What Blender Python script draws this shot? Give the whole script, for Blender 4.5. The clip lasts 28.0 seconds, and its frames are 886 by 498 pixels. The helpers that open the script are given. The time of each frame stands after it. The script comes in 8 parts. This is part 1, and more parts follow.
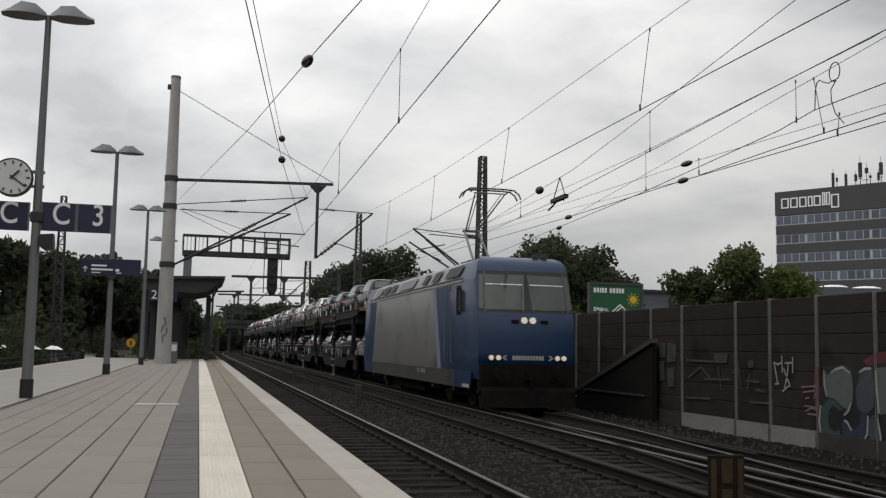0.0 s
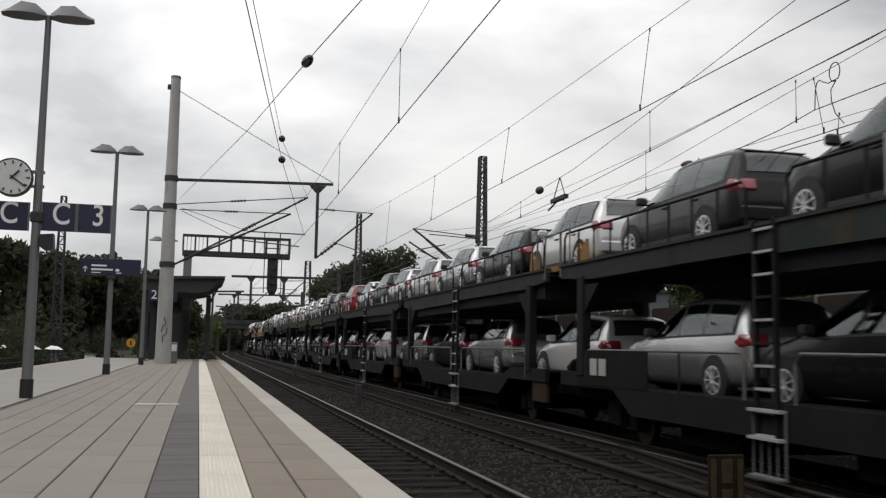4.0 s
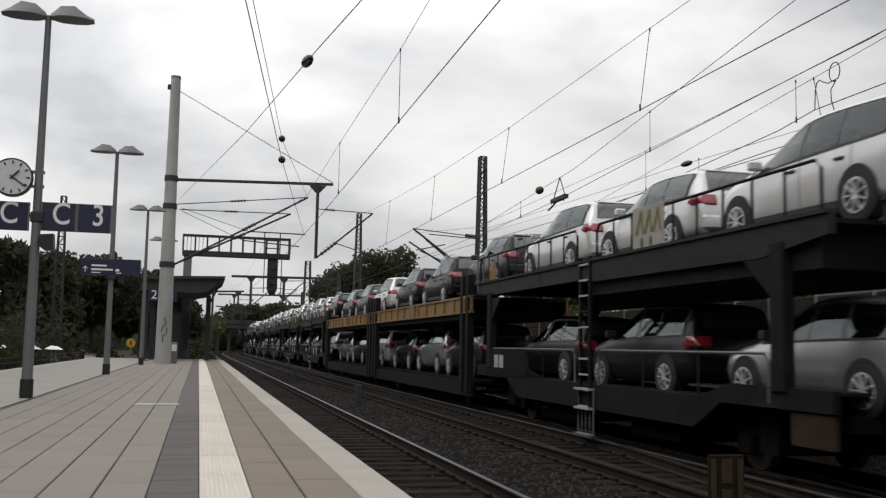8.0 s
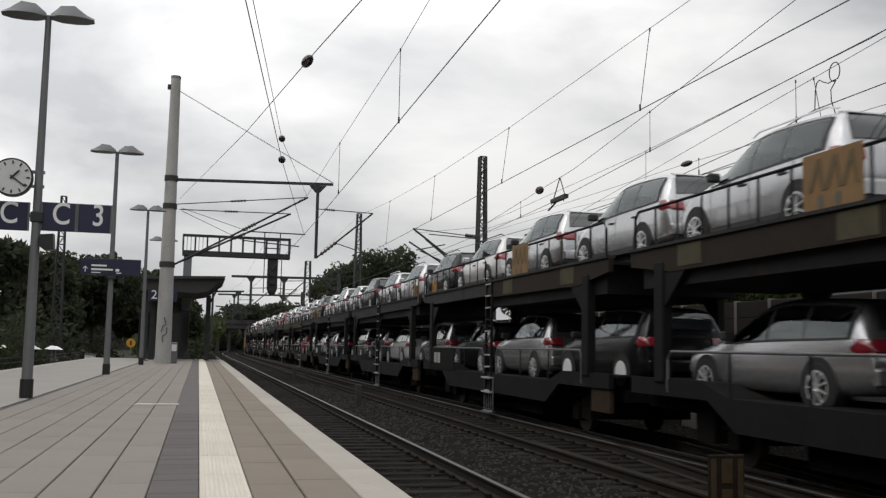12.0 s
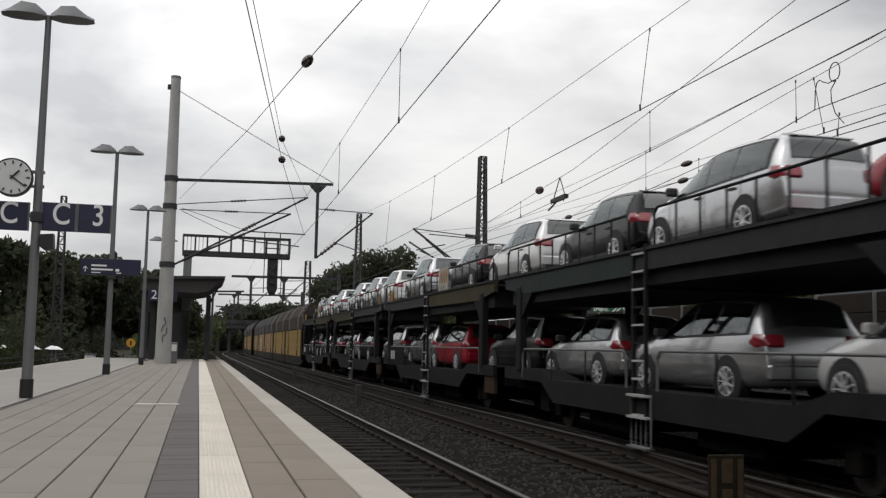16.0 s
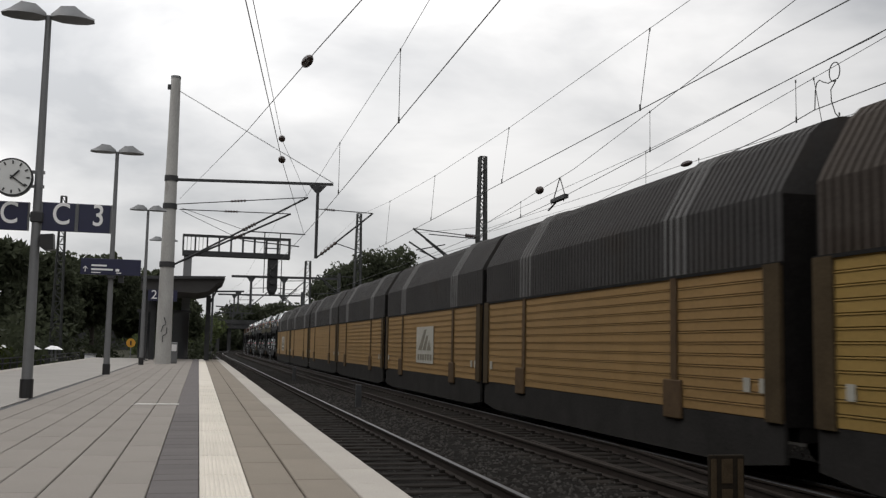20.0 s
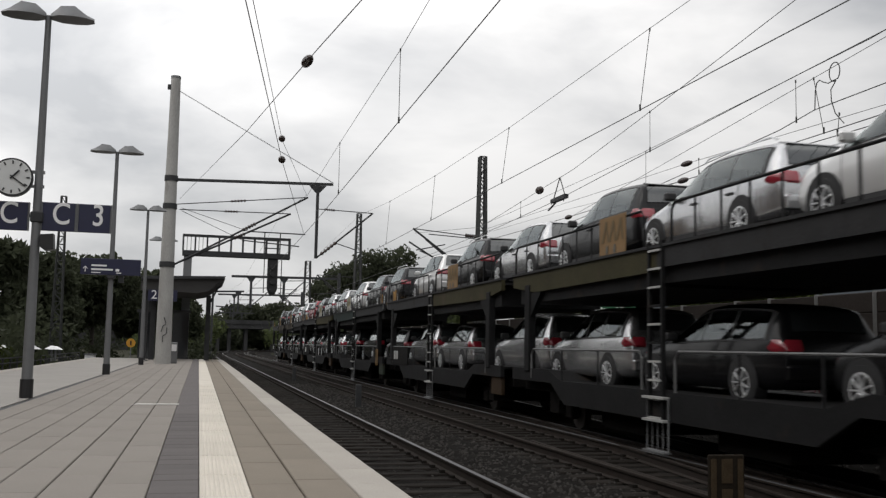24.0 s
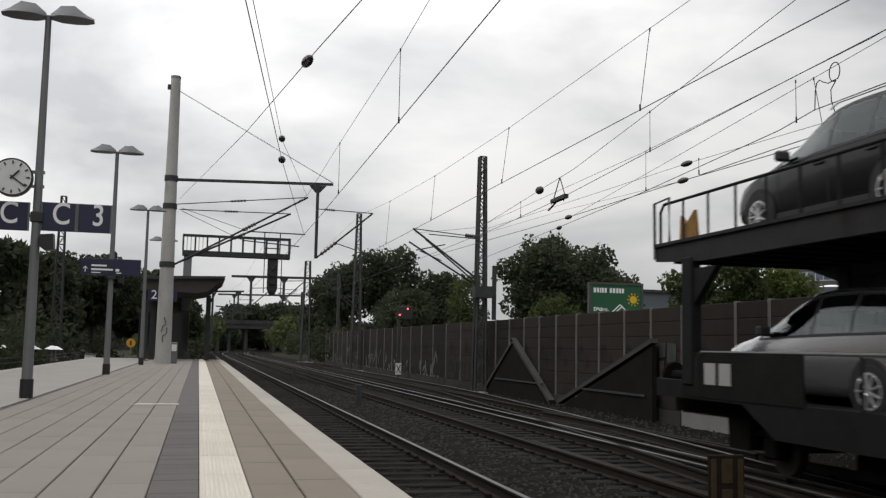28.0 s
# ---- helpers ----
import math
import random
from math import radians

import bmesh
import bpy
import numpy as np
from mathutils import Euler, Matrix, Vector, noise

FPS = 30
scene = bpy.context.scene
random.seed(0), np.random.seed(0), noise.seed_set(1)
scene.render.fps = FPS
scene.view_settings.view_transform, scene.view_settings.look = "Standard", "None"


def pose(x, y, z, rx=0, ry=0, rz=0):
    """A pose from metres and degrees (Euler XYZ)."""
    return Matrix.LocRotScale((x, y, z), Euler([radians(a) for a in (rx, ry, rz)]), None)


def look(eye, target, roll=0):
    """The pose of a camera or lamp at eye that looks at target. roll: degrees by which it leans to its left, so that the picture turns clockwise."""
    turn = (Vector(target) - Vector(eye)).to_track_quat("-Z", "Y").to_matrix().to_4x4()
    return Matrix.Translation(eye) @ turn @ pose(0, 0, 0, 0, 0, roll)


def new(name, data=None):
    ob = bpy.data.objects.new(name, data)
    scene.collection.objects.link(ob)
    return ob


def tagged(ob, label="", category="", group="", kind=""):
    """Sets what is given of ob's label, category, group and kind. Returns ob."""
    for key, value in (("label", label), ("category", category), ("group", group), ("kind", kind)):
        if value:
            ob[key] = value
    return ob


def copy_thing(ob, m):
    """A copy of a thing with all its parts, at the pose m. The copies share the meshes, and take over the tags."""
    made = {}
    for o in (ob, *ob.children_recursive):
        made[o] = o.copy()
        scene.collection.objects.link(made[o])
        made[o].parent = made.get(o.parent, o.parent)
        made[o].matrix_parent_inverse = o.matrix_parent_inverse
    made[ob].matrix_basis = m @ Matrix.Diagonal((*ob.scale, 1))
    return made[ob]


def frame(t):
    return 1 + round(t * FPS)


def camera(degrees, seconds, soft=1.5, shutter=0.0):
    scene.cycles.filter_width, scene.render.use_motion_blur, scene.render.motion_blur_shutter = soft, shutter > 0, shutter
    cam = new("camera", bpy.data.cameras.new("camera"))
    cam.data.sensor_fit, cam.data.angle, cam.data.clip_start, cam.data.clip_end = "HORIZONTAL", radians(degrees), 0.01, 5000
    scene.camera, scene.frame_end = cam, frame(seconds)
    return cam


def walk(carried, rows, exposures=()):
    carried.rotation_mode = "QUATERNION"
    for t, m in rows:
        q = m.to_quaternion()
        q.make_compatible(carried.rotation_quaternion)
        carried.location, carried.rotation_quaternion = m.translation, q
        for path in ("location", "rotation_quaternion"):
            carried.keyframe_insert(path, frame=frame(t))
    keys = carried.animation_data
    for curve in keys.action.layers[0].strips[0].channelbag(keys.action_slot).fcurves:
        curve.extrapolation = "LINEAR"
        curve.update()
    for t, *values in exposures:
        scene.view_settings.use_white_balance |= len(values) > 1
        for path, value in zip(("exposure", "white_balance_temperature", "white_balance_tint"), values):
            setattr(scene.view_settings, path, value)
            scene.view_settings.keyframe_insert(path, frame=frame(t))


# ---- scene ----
# One plan in metres: x to the right across the tracks, y along the tracks away from the camera,
# z up from the platform's surface. The train runs towards -y on the third track.
FOV = 49.5
EYE = (0.0, 0.0, 0.94)
AIM = (24.198, 96.488, 11.159)
cam = camera(FOV, 28.0, soft=1.3, shutter=0.12)
walk(cam, [(0.0, look(EYE, AIM, 1.144)), (28.0, look(EYE, AIM, 1.144))], [(0.0, -0.14), (1.0, -0.12), (2.0, 0.0), (28.0, 0.0)])

RAIL1 = -0.76          # rail level of all three tracks
DROP = 0.25            # the train's parts are drawn from a datum this far over the rails
TRAIN_Z = RAIL1 + DROP
TRACK1, TRACK2, TRACK3 = 3.0, 6.79, 8.86
TRAIN_X = 8.9
EDGE, LEFT_EDGE = 1.345, -5.75
PLAT_NEAR, PLAT_END = -30.0, 57.8
WALL_X = 12.6

# ---------------------------------------------------------------- sky and sun
world = bpy.data.worlds.new("overcast_sky")
scene.world = world
world.use_nodes = True
wn, wl = world.node_tree.nodes, world.node_tree.links
wn.clear()
w_out = wn.new("ShaderNodeOutputWorld")
w_bg = wn.new("ShaderNodeBackground")
w_sky = wn.new("ShaderNodeTexSky")
w_sky.sky_type = "NISHITA"
w_sky.sun_disc = False
w_sky.sun_elevation = radians(52)
w_sky.sun_rotation = radians(-60)
w_sky.dust_density = 2.0
w_gain = wn.new("ShaderNodeVectorMath")
w_gain.operation = "SCALE"
w_gain.inputs["Scale"].default_value = 0.10
wl.new(w_sky.outputs[0], w_gain.inputs[0])
w_tc = wn.new("ShaderNodeTexCoord")
w_map = wn.new("ShaderNodeMapping")
w_map.inputs["Scale"].default_value = (1.0, 1.0, 2.6)
w_map.inputs["Location"].default_value = (0.35, 0.1, 0.2)
wl.new(w_tc.outputs["Generated"], w_map.inputs[0])
w_n1 = wn.new("ShaderNodeTexNoise")
w_n1.inputs["Scale"].default_value = 2.6
w_n1.inputs["Detail"].default_value = 6
w_n1.inputs["Roughness"].default_value = 0.5
w_n1.inputs["Distortion"].default_value = 0.25
wl.new(w_map.outputs[0], w_n1.inputs["Vector"])
w_ramp = wn.new("ShaderNodeValToRGB")
w_ramp.color_ramp.elements[0].position = 0.36
w_ramp.color_ramp.elements[0].color = (0.615, 0.62, 0.63, 1)
w_ramp.color_ramp.elements[1].position = 0.60
w_ramp.color_ramp.elements[1].color = (1.14, 1.12, 1.10, 1)
wl.new(w_n1.outputs["Fac"], w_ramp.inputs[0])
w_sep = wn.new("ShaderNodeVectorMath")
w_sep.operation = "DOT_PRODUCT"
w_sep.inputs[1].default_value = (-0.90, 0.20, 0.25)
wl.new(w_tc.outputs["Generated"], w_sep.inputs[0])
w_side = wn.new("ShaderNodeMapRange")
w_side.inputs["From Min"].default_value = -0.75
w_side.inputs["From Max"].default_value = 0.45
w_side.inputs["To Min"].default_value = 0.53
w_side.inputs["To Max"].default_value = 1.2
wl.new(w_sep.outputs["Value"], w_side.inputs["Value"])
w_lit = wn.new("ShaderNodeVectorMath")
w_lit.operation = "SCALE"
wl.new(w_ramp.outputs[0], w_lit.inputs[0])
wl.new(w_side.outputs[0], w_lit.inputs["Scale"])
w_mix = wn.new("ShaderNodeMix")
w_mix.data_type = "RGBA"
w_mix.inputs["Factor"].default_value = 0.90
wl.new(w_gain.outputs[0], w_mix.inputs["A"])
wl.new(w_lit.outputs[0], w_mix.inputs["B"])
# the overcast dome brightens from the horizon to the zenith
w_dir = wn.new("ShaderNodeSeparateXYZ")
wl.new(w_tc.outputs["Generated"], w_dir.inputs[0])
w_dome = wn.new("ShaderNodeValToRGB")
dome = w_dome.color_ramp.elements
dome[0].position, dome[0].color = 0.0, (0.285, 0.292, 0.302, 1)
dome[1].position, dome[1].color = 1.0, (0.80, 0.80, 0.80, 1)
for at_, v_ in ((0.13, 0.415), (0.26, 0.505), (0.36, 0.55)):
    k_ = dome.new(at_)
    k_.color = (v_, v_, v_, 1)
wl.new(w_dir.outputs["Z"], w_dome.inputs[0])
w_fin = wn.new("ShaderNodeVectorMath")
w_fin.operation = "MULTIPLY"
wl.new(w_mix.outputs["Result"], w_fin.inputs[0])
wl.new(w_dome.outputs[0], w_fin.inputs[1])
wl.new(w_fin.outputs[0], w_bg.inputs["Color"])
w_bg.inputs["Strength"].default_value = 2.0
wl.new(w_bg.outputs[0], w_out.inputs[0])

sun = new("sun", bpy.data.lights.new("sun", "SUN"))
sun.data.energy = 0.5
sun.data.angle = radians(25)
sun.data.color = (1.0, 0.97, 0.93)
sun.matrix_world = look((-40, -20, 60), (0, 0, 0))


# ---------------------------------------------------------------- materials
def mat(name, col, rough=0.6, metal=0.0, var=0.25, scale=6.0, fine=60.0, bump=0.0, rnd=0.0, stain=None, emit=0.0, stretch=(1, 1, 1), coat=0.0, spec=0.5):
    """Painted or raw surface: a base colour broken up at two scales, with bump and a spread from piece to piece."""
    m = bpy.data.materials.new(name)
    m.use_nodes = True
    n, l = m.node_tree.nodes, m.node_tree.links
    b = n["Principled BSDF"]
    b.inputs["Roughness"].default_value = rough
    b.inputs["Metallic"].default_value = metal
    b.inputs["Coat Weight"].default_value = coat
    b.inputs["Specular IOR Level"].default_value = spec
    tc = n.new("ShaderNodeTexCoord")
    mp = n.new("ShaderNodeMapping")
    mp.inputs["Scale"].default_value = stretch
    l.new(tc.outputs["Object"], mp.inputs[0])
    big, small = n.new("ShaderNodeTexNoise"), n.new("ShaderNodeTexNoise")
    big.inputs["Scale"].default_value, small.inputs["Scale"].default_value = scale, fine
    big.inputs["Detail"].default_value = 5
    for k in (big, small):
        l.new(mp.outputs[0], k.inputs["Vector"])
    add = n.new("ShaderNodeMath")
    add.operation = "ADD"
    l.new(big.outputs["Fac"], add.inputs[0])
    l.new(small.outputs["Fac"], add.inputs[1])
    rng = n.new("ShaderNodeMapRange")
    rng.inputs["From Min"].default_value, rng.inputs["From Max"].default_value = 0.6, 1.4
    rng.inputs["To Min"].default_value, rng.inputs["To Max"].default_value = 1 - var, 1 + var
    l.new(add.outputs[0], rng.inputs["Value"])
    val = rng.outputs[0]
    if rnd:
        oi = n.new("ShaderNodeObjectInfo")
        r2 = n.new("ShaderNodeMapRange")
        r2.inputs["To Min"].default_value, r2.inputs["To Max"].default_value = 1 - rnd, 1 + rnd
        l.new(oi.outputs["Random"], r2.inputs["Value"])
        mul = n.new("ShaderNodeMath")
        mul.operation = "MULTIPLY"
        l.new(val, mul.inputs[0])
        l.new(r2.outputs[0], mul.inputs[1])
        val = mul.outputs[0]
    sc = n.new("ShaderNodeVectorMath")
    sc.operation = "SCALE"
    sc.inputs[0].default_value = col
    l.new(val, sc.inputs["Scale"])
    colour = sc.outputs[0]
    if stain:
        st = n.new("ShaderNodeTexNoise")
        st.inputs["Scale"].default_value = stain[1]
        st.inputs["Detail"].default_value = 7
        l.new(mp.outputs[0], st.inputs["Vector"])
        r3 = n.new("ShaderNodeMapRange")
        r3.inputs["From Min"].default_value, r3.inputs["From Max"].default_value = stain[2], stain[2] + 0.14
        l.new(st.outputs["Fac"], r3.inputs["Value"])
        mx = n.new("ShaderNodeMix")
        mx.data_type = "RGBA"
        l.new(r3.outputs[0], mx.inputs["Factor"])
        l.new(colour, mx.inputs["A"])
        mx.inputs["B"].default_value = (*stain[0], 1)
        colour = mx.outputs["Result"]
    l.new(colour, b.inputs["Base Color"])
    if bump:
        bp = n.new("ShaderNodeBump")
        bp.inputs["Strength"].default_value = bump
        bp.inputs["Distance"].default_value = 0.02
        l.new(add.outputs[0], bp.inputs["Height"])
        l.new(bp.outputs[0], b.inputs["Normal"])
    if emit:
        l.new(colour, b.inputs["Emission Color"])
        b.inputs["Emission Strength"].default_value = emit
    return m


SLAB = mat("paving_concrete", (0.240, 0.220, 0.198), 0.9, spec=0.15, var=0.12, scale=1.2, fine=90, bump=0.15, rnd=0.035, stain=((0.200, 0.183, 0.164), 0.9, 0.58))
SLAB_TAN = mat("paving_tan", (0.212, 0.185, 0.152), 0.9, spec=0.15, var=0.12, scale=1.5, fine=90, bump=0.15, rnd=0.035, stain=((0.178, 0.154, 0.126), 1.1, 0.58))
SLAB_DARK = mat("paving_anthracite", (0.118, 0.108, 0.106), 0.85, spec=0.15, var=0.14, scale=2, fine=80, bump=0.15, rnd=0.08)
SLAB_WHITE = mat("tactile_white", (0.57, 0.53, 0.465), 0.85, spec=0.15, var=0.10, scale=2, fine=70, bump=0.1, rnd=0.05, stain=((0.45, 0.42, 0.38), 1.5, 0.62))
COPING = mat("coping_concrete", (0.37, 0.345, 0.31), 0.9, spec=0.15, var=0.12, scale=1.5, fine=60, bump=0.15, rnd=0.05, stain=((0.26, 0.245, 0.225), 1.2, 0.60))
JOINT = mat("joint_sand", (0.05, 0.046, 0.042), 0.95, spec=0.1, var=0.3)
PLATFORM_FLOOR = mat("platform_asphalt", (0.30, 0.285, 0.265), 0.9, spec=0.15, var=0.10, scale=0.8, fine=70, bump=0.15)
CONCRETE = mat("mast_concrete", (0.36, 0.355, 0.34), 0.85, var=0.18, scale=2.5, fine=30, bump=0.2, stretch=(1, 1, 0.3), stain=((0.25, 0.24, 0.225), 2.0, 0.6))
STEEL_GREY = mat("galvanised_steel", (0.16, 0.164, 0.168), 0.6, 0.3, var=0.15, scale=3)
STEEL_DARK = mat("weathered_steel", (0.045, 0.046, 0.048), 0.7, 0.2, spec=0.3, var=0.3, scale=4)
LATTICE = mat("lattice_paint", (0.045, 0.047, 0.046), 0.7, 0.1, spec=0.3, var=0.3, scale=3)
WIRE = mat("copper_wire", (0.05, 0.052, 0.05), 0.5, 0.5, var=0.2)
INSUL = mat("insulator_brown", (0.035, 0.022, 0.018), 0.25, var=0.2)
RAIL_TOP = mat("rail_polished", (0.075, 0.075, 0.077), 0.42, 0.6, var=0.1)
RAIL_SIDE = mat("rail_rust", (0.022, 0.017, 0.014), 0.8, 0.2, spec=0.15, var=0.3, scale=5, fine=50, bump=0.1)
SLEEPER = mat("sleeper_wood", (0.018, 0.0158, 0.0138), 0.85, spec=0.04, var=0.35, scale=4, fine=40, bump=0.3, rnd=0.25, stretch=(0.4, 2, 1))
BALLAST = mat("ballast_stone", (0.0128, 0.0118, 0.0108), 0.95, spec=0.03, var=0.5, scale=3, fine=26, bump=0.9)
STONE = mat("stone", (0.044, 0.041, 0.038), 0.9, spec=0.1, var=0.5, scale=9, fine=40, bump=0.3)
GROUND = mat("ground_soil", (0.03, 0.03, 0.02), 0.95, spec=0.05, var=0.4, scale=0.3, fine=4, bump=0.4)
SIGN_BLUE = mat("sign_blue", (0.012, 0.014, 0.045), 0.35, var=0.1)
SIGN_WHITE = mat("sign_white", (0.78, 0.78, 0.78), 0.4, var=0.05)
BLACK = mat("black_paint", (0.015, 0.015, 0.016), 0.5, var=0.2)
RUBBER = mat("rubber", (0.018, 0.018, 0.019), 0.75, var=0.25)
LAMP_GREY = mat("lamp_housing", (0.12, 0.124, 0.128), 0.45, 0.2, var=0.1)
GLASS_DARK = mat("tinted_glass", (0.02, 0.023, 0.026), 0.06, 0.0, var=0.1, coat=0.5)


# ---------------------------------------------------------------- mesh helpers
def box(bm, x0, x1, y0, y1, z0, z1):
    v = [bm.verts.new((x, y, z)) for x in (x0, x1) for y in (y0, y1) for z in (z0, z1)]
    return [bm.faces.new([v[i] for i in q]) for q in ((0, 1, 3, 2), (4, 6, 7, 5), (0, 4, 5, 1), (2, 3, 7, 6), (0, 2, 6, 4), (1, 5, 7, 3))]


def ring(bm, c, u, w, r, n, a0=0.0):
    return [bm.verts.new(c + u * (r * math.cos(a0 + 2 * math.pi * i / n)) + w * (r * math.sin(a0 + 2 * math.pi * i / n))) for i in range(n)]


def tube(bm, p, q, r, n=8, r2=None, caps=True):
    p, q = Vector(p), Vector(q)
    d = (q - p).normalized()
    u = d.orthogonal().normalized()
    w = d.cross(u)
    a, b = ring(bm, p, u, w, r, n), ring(bm, q, u, w, r if r2 is None else r2, n)
    for i in range(n):
        bm.faces.new((a[i], a[(i + 1) % n], b[(i + 1) % n], b[i]))
    if caps:
        bm.faces.new(a[::-1])
        bm.faces.new(b)


def run(bm, pts, r, n=6):
    """A tube along a line of points."""
    pts = [Vector(p) for p in pts]
    rings = []
    for i, p in enumerate(pts):
        d = (pts[min(i + 1, len(pts) - 1)] - pts[max(i - 1, 0)]).normalized()
        u = d.cross(Vector((0.13, 0.31, 0.94))).normalized()
        rings.append(ring(bm, p, u, d.cross(u), r, n))
    for a, b in zip(rings, rings[1:]):
        for i in range(n):
            bm.faces.new((a[i], a[(i + 1) % n], b[(i + 1) % n], b[i]))
    bm.faces.new(rings[0][::-1])
    bm.faces.new(rings[-1])


def beam(bm, p, q, w, hgt):
    """A bar of rectangular section between two points."""
    p, q = Vector(p), Vector(q)
    d = (q - p).normalized()
    s = d.cross(Vector((0, 0, 1)))
    s = s.normalized() if s.length > 1e-4 else Vector((1, 0, 0))
    u = s.cross(d).normalized()
    vs = [[bm.verts.new(c + s * (a * w / 2) + u * (b * hgt / 2)) for a, b in ((-1, -1), (1, -1), (1, 1), (-1, 1))] for c in (p, q)]
    for i in range(4):
        bm.faces.new((vs[0][i], vs[0][(i + 1) % 4], vs[1][(i + 1) % 4], vs[1][i]))
    bm.faces.new(vs[0][::-1])
    bm.faces.new(vs[1])


def prism(bm, outline, to3, a, b):
    """Extrudes a 2D outline from a to b; to3(u, v, w) gives the point."""
    lo = [bm.verts.new(to3(u, v, a)) for u, v in outline]
    hi = [bm.verts.new(to3(u, v, b)) for u, v in outline]
    n = len(outline)
    for i in range(n):
        bm.faces.new((lo[i], lo[(i + 1) % n], hi[(i + 1) % n], hi[i]))
    bm.faces.new(lo[::-1])
    bm.faces.new(hi)


ALONG = lambda u, v, w: (u, w, v)      # outline in x, z, drawn along y
ACROSS = lambda u, v, w: (w, u, v)     # outline in y, z, drawn along x
UPRIGHT = lambda u, v, w: (u, v, w)    # outline in x, y, drawn up


def mesh_of(bm, name, material, smooth=None):
    bmesh.ops.recalc_face_normals(bm, faces=bm.faces[:])
    me = bpy.data.meshes.new(name)
    bm.to_mesh(me)
    bm.free()
    for m in (material if isinstance(material, (list, tuple)) else (material,)):
        me.materials.append(m)
    if smooth is not None:
        me.polygons.foreach_set("use_smooth", [True] * len(me.polygons))
        me.set_sharp_from_angle(angle=radians(smooth))
    return me


def part(name, bm, material, parent, label="", smooth=None, at=None):
    ob = new(name, mesh_of(bm, name, material, smooth))
    ob.parent = parent
    if at is not None:
        ob.matrix_basis = at
    return tagged(ob, label)


def same(name, me, parent, m=None, label=""):
    """One more piece on a mesh that exists."""
    ob = new(name, me)
    ob.parent = parent
    if m is not None:
        ob.matrix_basis = m
    return tagged(ob, label)


def thing(name, label, category, group="", kind="", m=None):
    ob = new(name)
    ob.empty_display_size = 0.2
    if m is not None:
        ob.matrix_basis = m
    return tagged(ob, label, category, group, kind)


def bm_new():
    return bmesh.new()


def bevel(bm, w, seg=1):
    bmesh.ops.bevel(bm, geom=bm.edges[:], offset=w, segments=seg, affect="EDGES", profile=0.5)
    return bm


def text_part(name, body, size, material, parent, m, label="", bold=0.0):
    cu = bpy.data.curves.new(name, "FONT")
    cu.body, cu.size, cu.extrude, cu.offset = body, size, 0.004, bold
    cu.align_x, cu.align_y = "CENTER", "CENTER"
    tmp = bpy.data.objects.new("t", cu)
    scene.collection.objects.link(tmp)
    bpy.context.view_layer.update()
    me = bpy.data.meshes.new_from_object(tmp.evaluated_get(bpy.context.evaluated_depsgraph_get()))
    bpy.data.objects.remove(tmp)
    me.materials.clear()
    me.materials.append(material)
    ob = new(name, me)
    ob.parent = parent
    ob.matrix_basis = m
    return tagged(ob, label)


TRAIN = []                              # (thing, place along the train) for motions()

# ---------------------------------------------------------------- ground, ballast, tracks
bm = bm_new()
xs = [-1500, -400, -120, -40, -12, -9, 0, 13.5, 20, 40, 120, 400, 1500]
ys = [-900, -200, -60, 0, 40, 80, 140, 250, 600, 2500]
vs = {(i, j): bm.verts.new((x, y, -1.12)) for i, x in enumerate(xs) for j, y in enumerate(ys)}
for i in range(len(xs) - 1):
    for j in range(len(ys) - 1):
        bm.faces.new((vs[i, j], vs[i + 1, j], vs[i + 1, j + 1], vs[i, j + 1]))
tagged(new("ground", mesh_of(bm, "ground", GROUND)), "dark soil and weeds round the railway", "ground", kind="structure")

TRACK_Y0, TRACK_Y1 = -40.0, 330.0


def bend(y):
    """Sideways shift and heading of the line where it swings to the right far off."""
    d = max(0.0, y - 150.0)
    return d * d / 1500.0, -math.degrees(math.atan(d / 750.0))


def strip_along(name, outline, material, y0, y1, steps, curved=False, label="", smooth=None, kind="structure", rough=0.0, seed=1):
    """A profile in x, z carried along the line, with an uneven surface where rough is given."""
    b = bm_new()
    rows = []
    rnd = random.Random(seed)
    for k in range(steps + 1):
        y = y0 + (y1 - y0) * k / steps
        dx = bend(y)[0] if curved else 0.0
        rows.append([b.verts.new((u + dx + rnd.uniform(-rough, rough), y + rnd.uniform(-rough, rough), v + rnd.uniform(-rough, rough))) for u, v in outline])
    for p, q in zip(rows, rows[1:]):
        for i in range(len(outline) - 1):
            b.faces.new((p[i], p[i + 1], q[i + 1], q[i]))
    return tagged(new(name, mesh_of(b, name, material, smooth)), label, name.replace("_", " "), kind=kind)


bed = [(1.2, -1.1), (1.45, -0.97)] + [(1.45 + 0.16 * k, -0.955) for k in range(1, 37)] + [(7.35 + 0.18 * k, -0.95) for k in range(1, 19)] + [(11.2, -0.985), (12.56, -1.0)]
strip_along("ballast_bed", bed, BALLAST, -20, 70, 520, label="grey-brown crushed stone ballast under the tracks", rough=0.022)
far_bed = [(1.2, -1.1), (1.5, -0.96), (7.5, -0.95), (10.8, -0.955), (12.56, -1.0)]
strip_along("ballast_bed_far", far_bed, BALLAST, 70, TRACK_Y1, 60, True, "grey-brown ballast running into the distance")


def rail_profile():
    return [(-0.07, -0.172), (0.07, -0.172), (0.07, -0.16), (0.018, -0.14), (0.012, -0.05), (0.036, -0.036), (0.036, -0.006), (0.030, 0.0), (-0.030, 0.0), (-0.036, -0.006), (-0.036, -0.036), (-0.012, -0.05), (-0.018, -0.14), (-0.07, -0.16)]


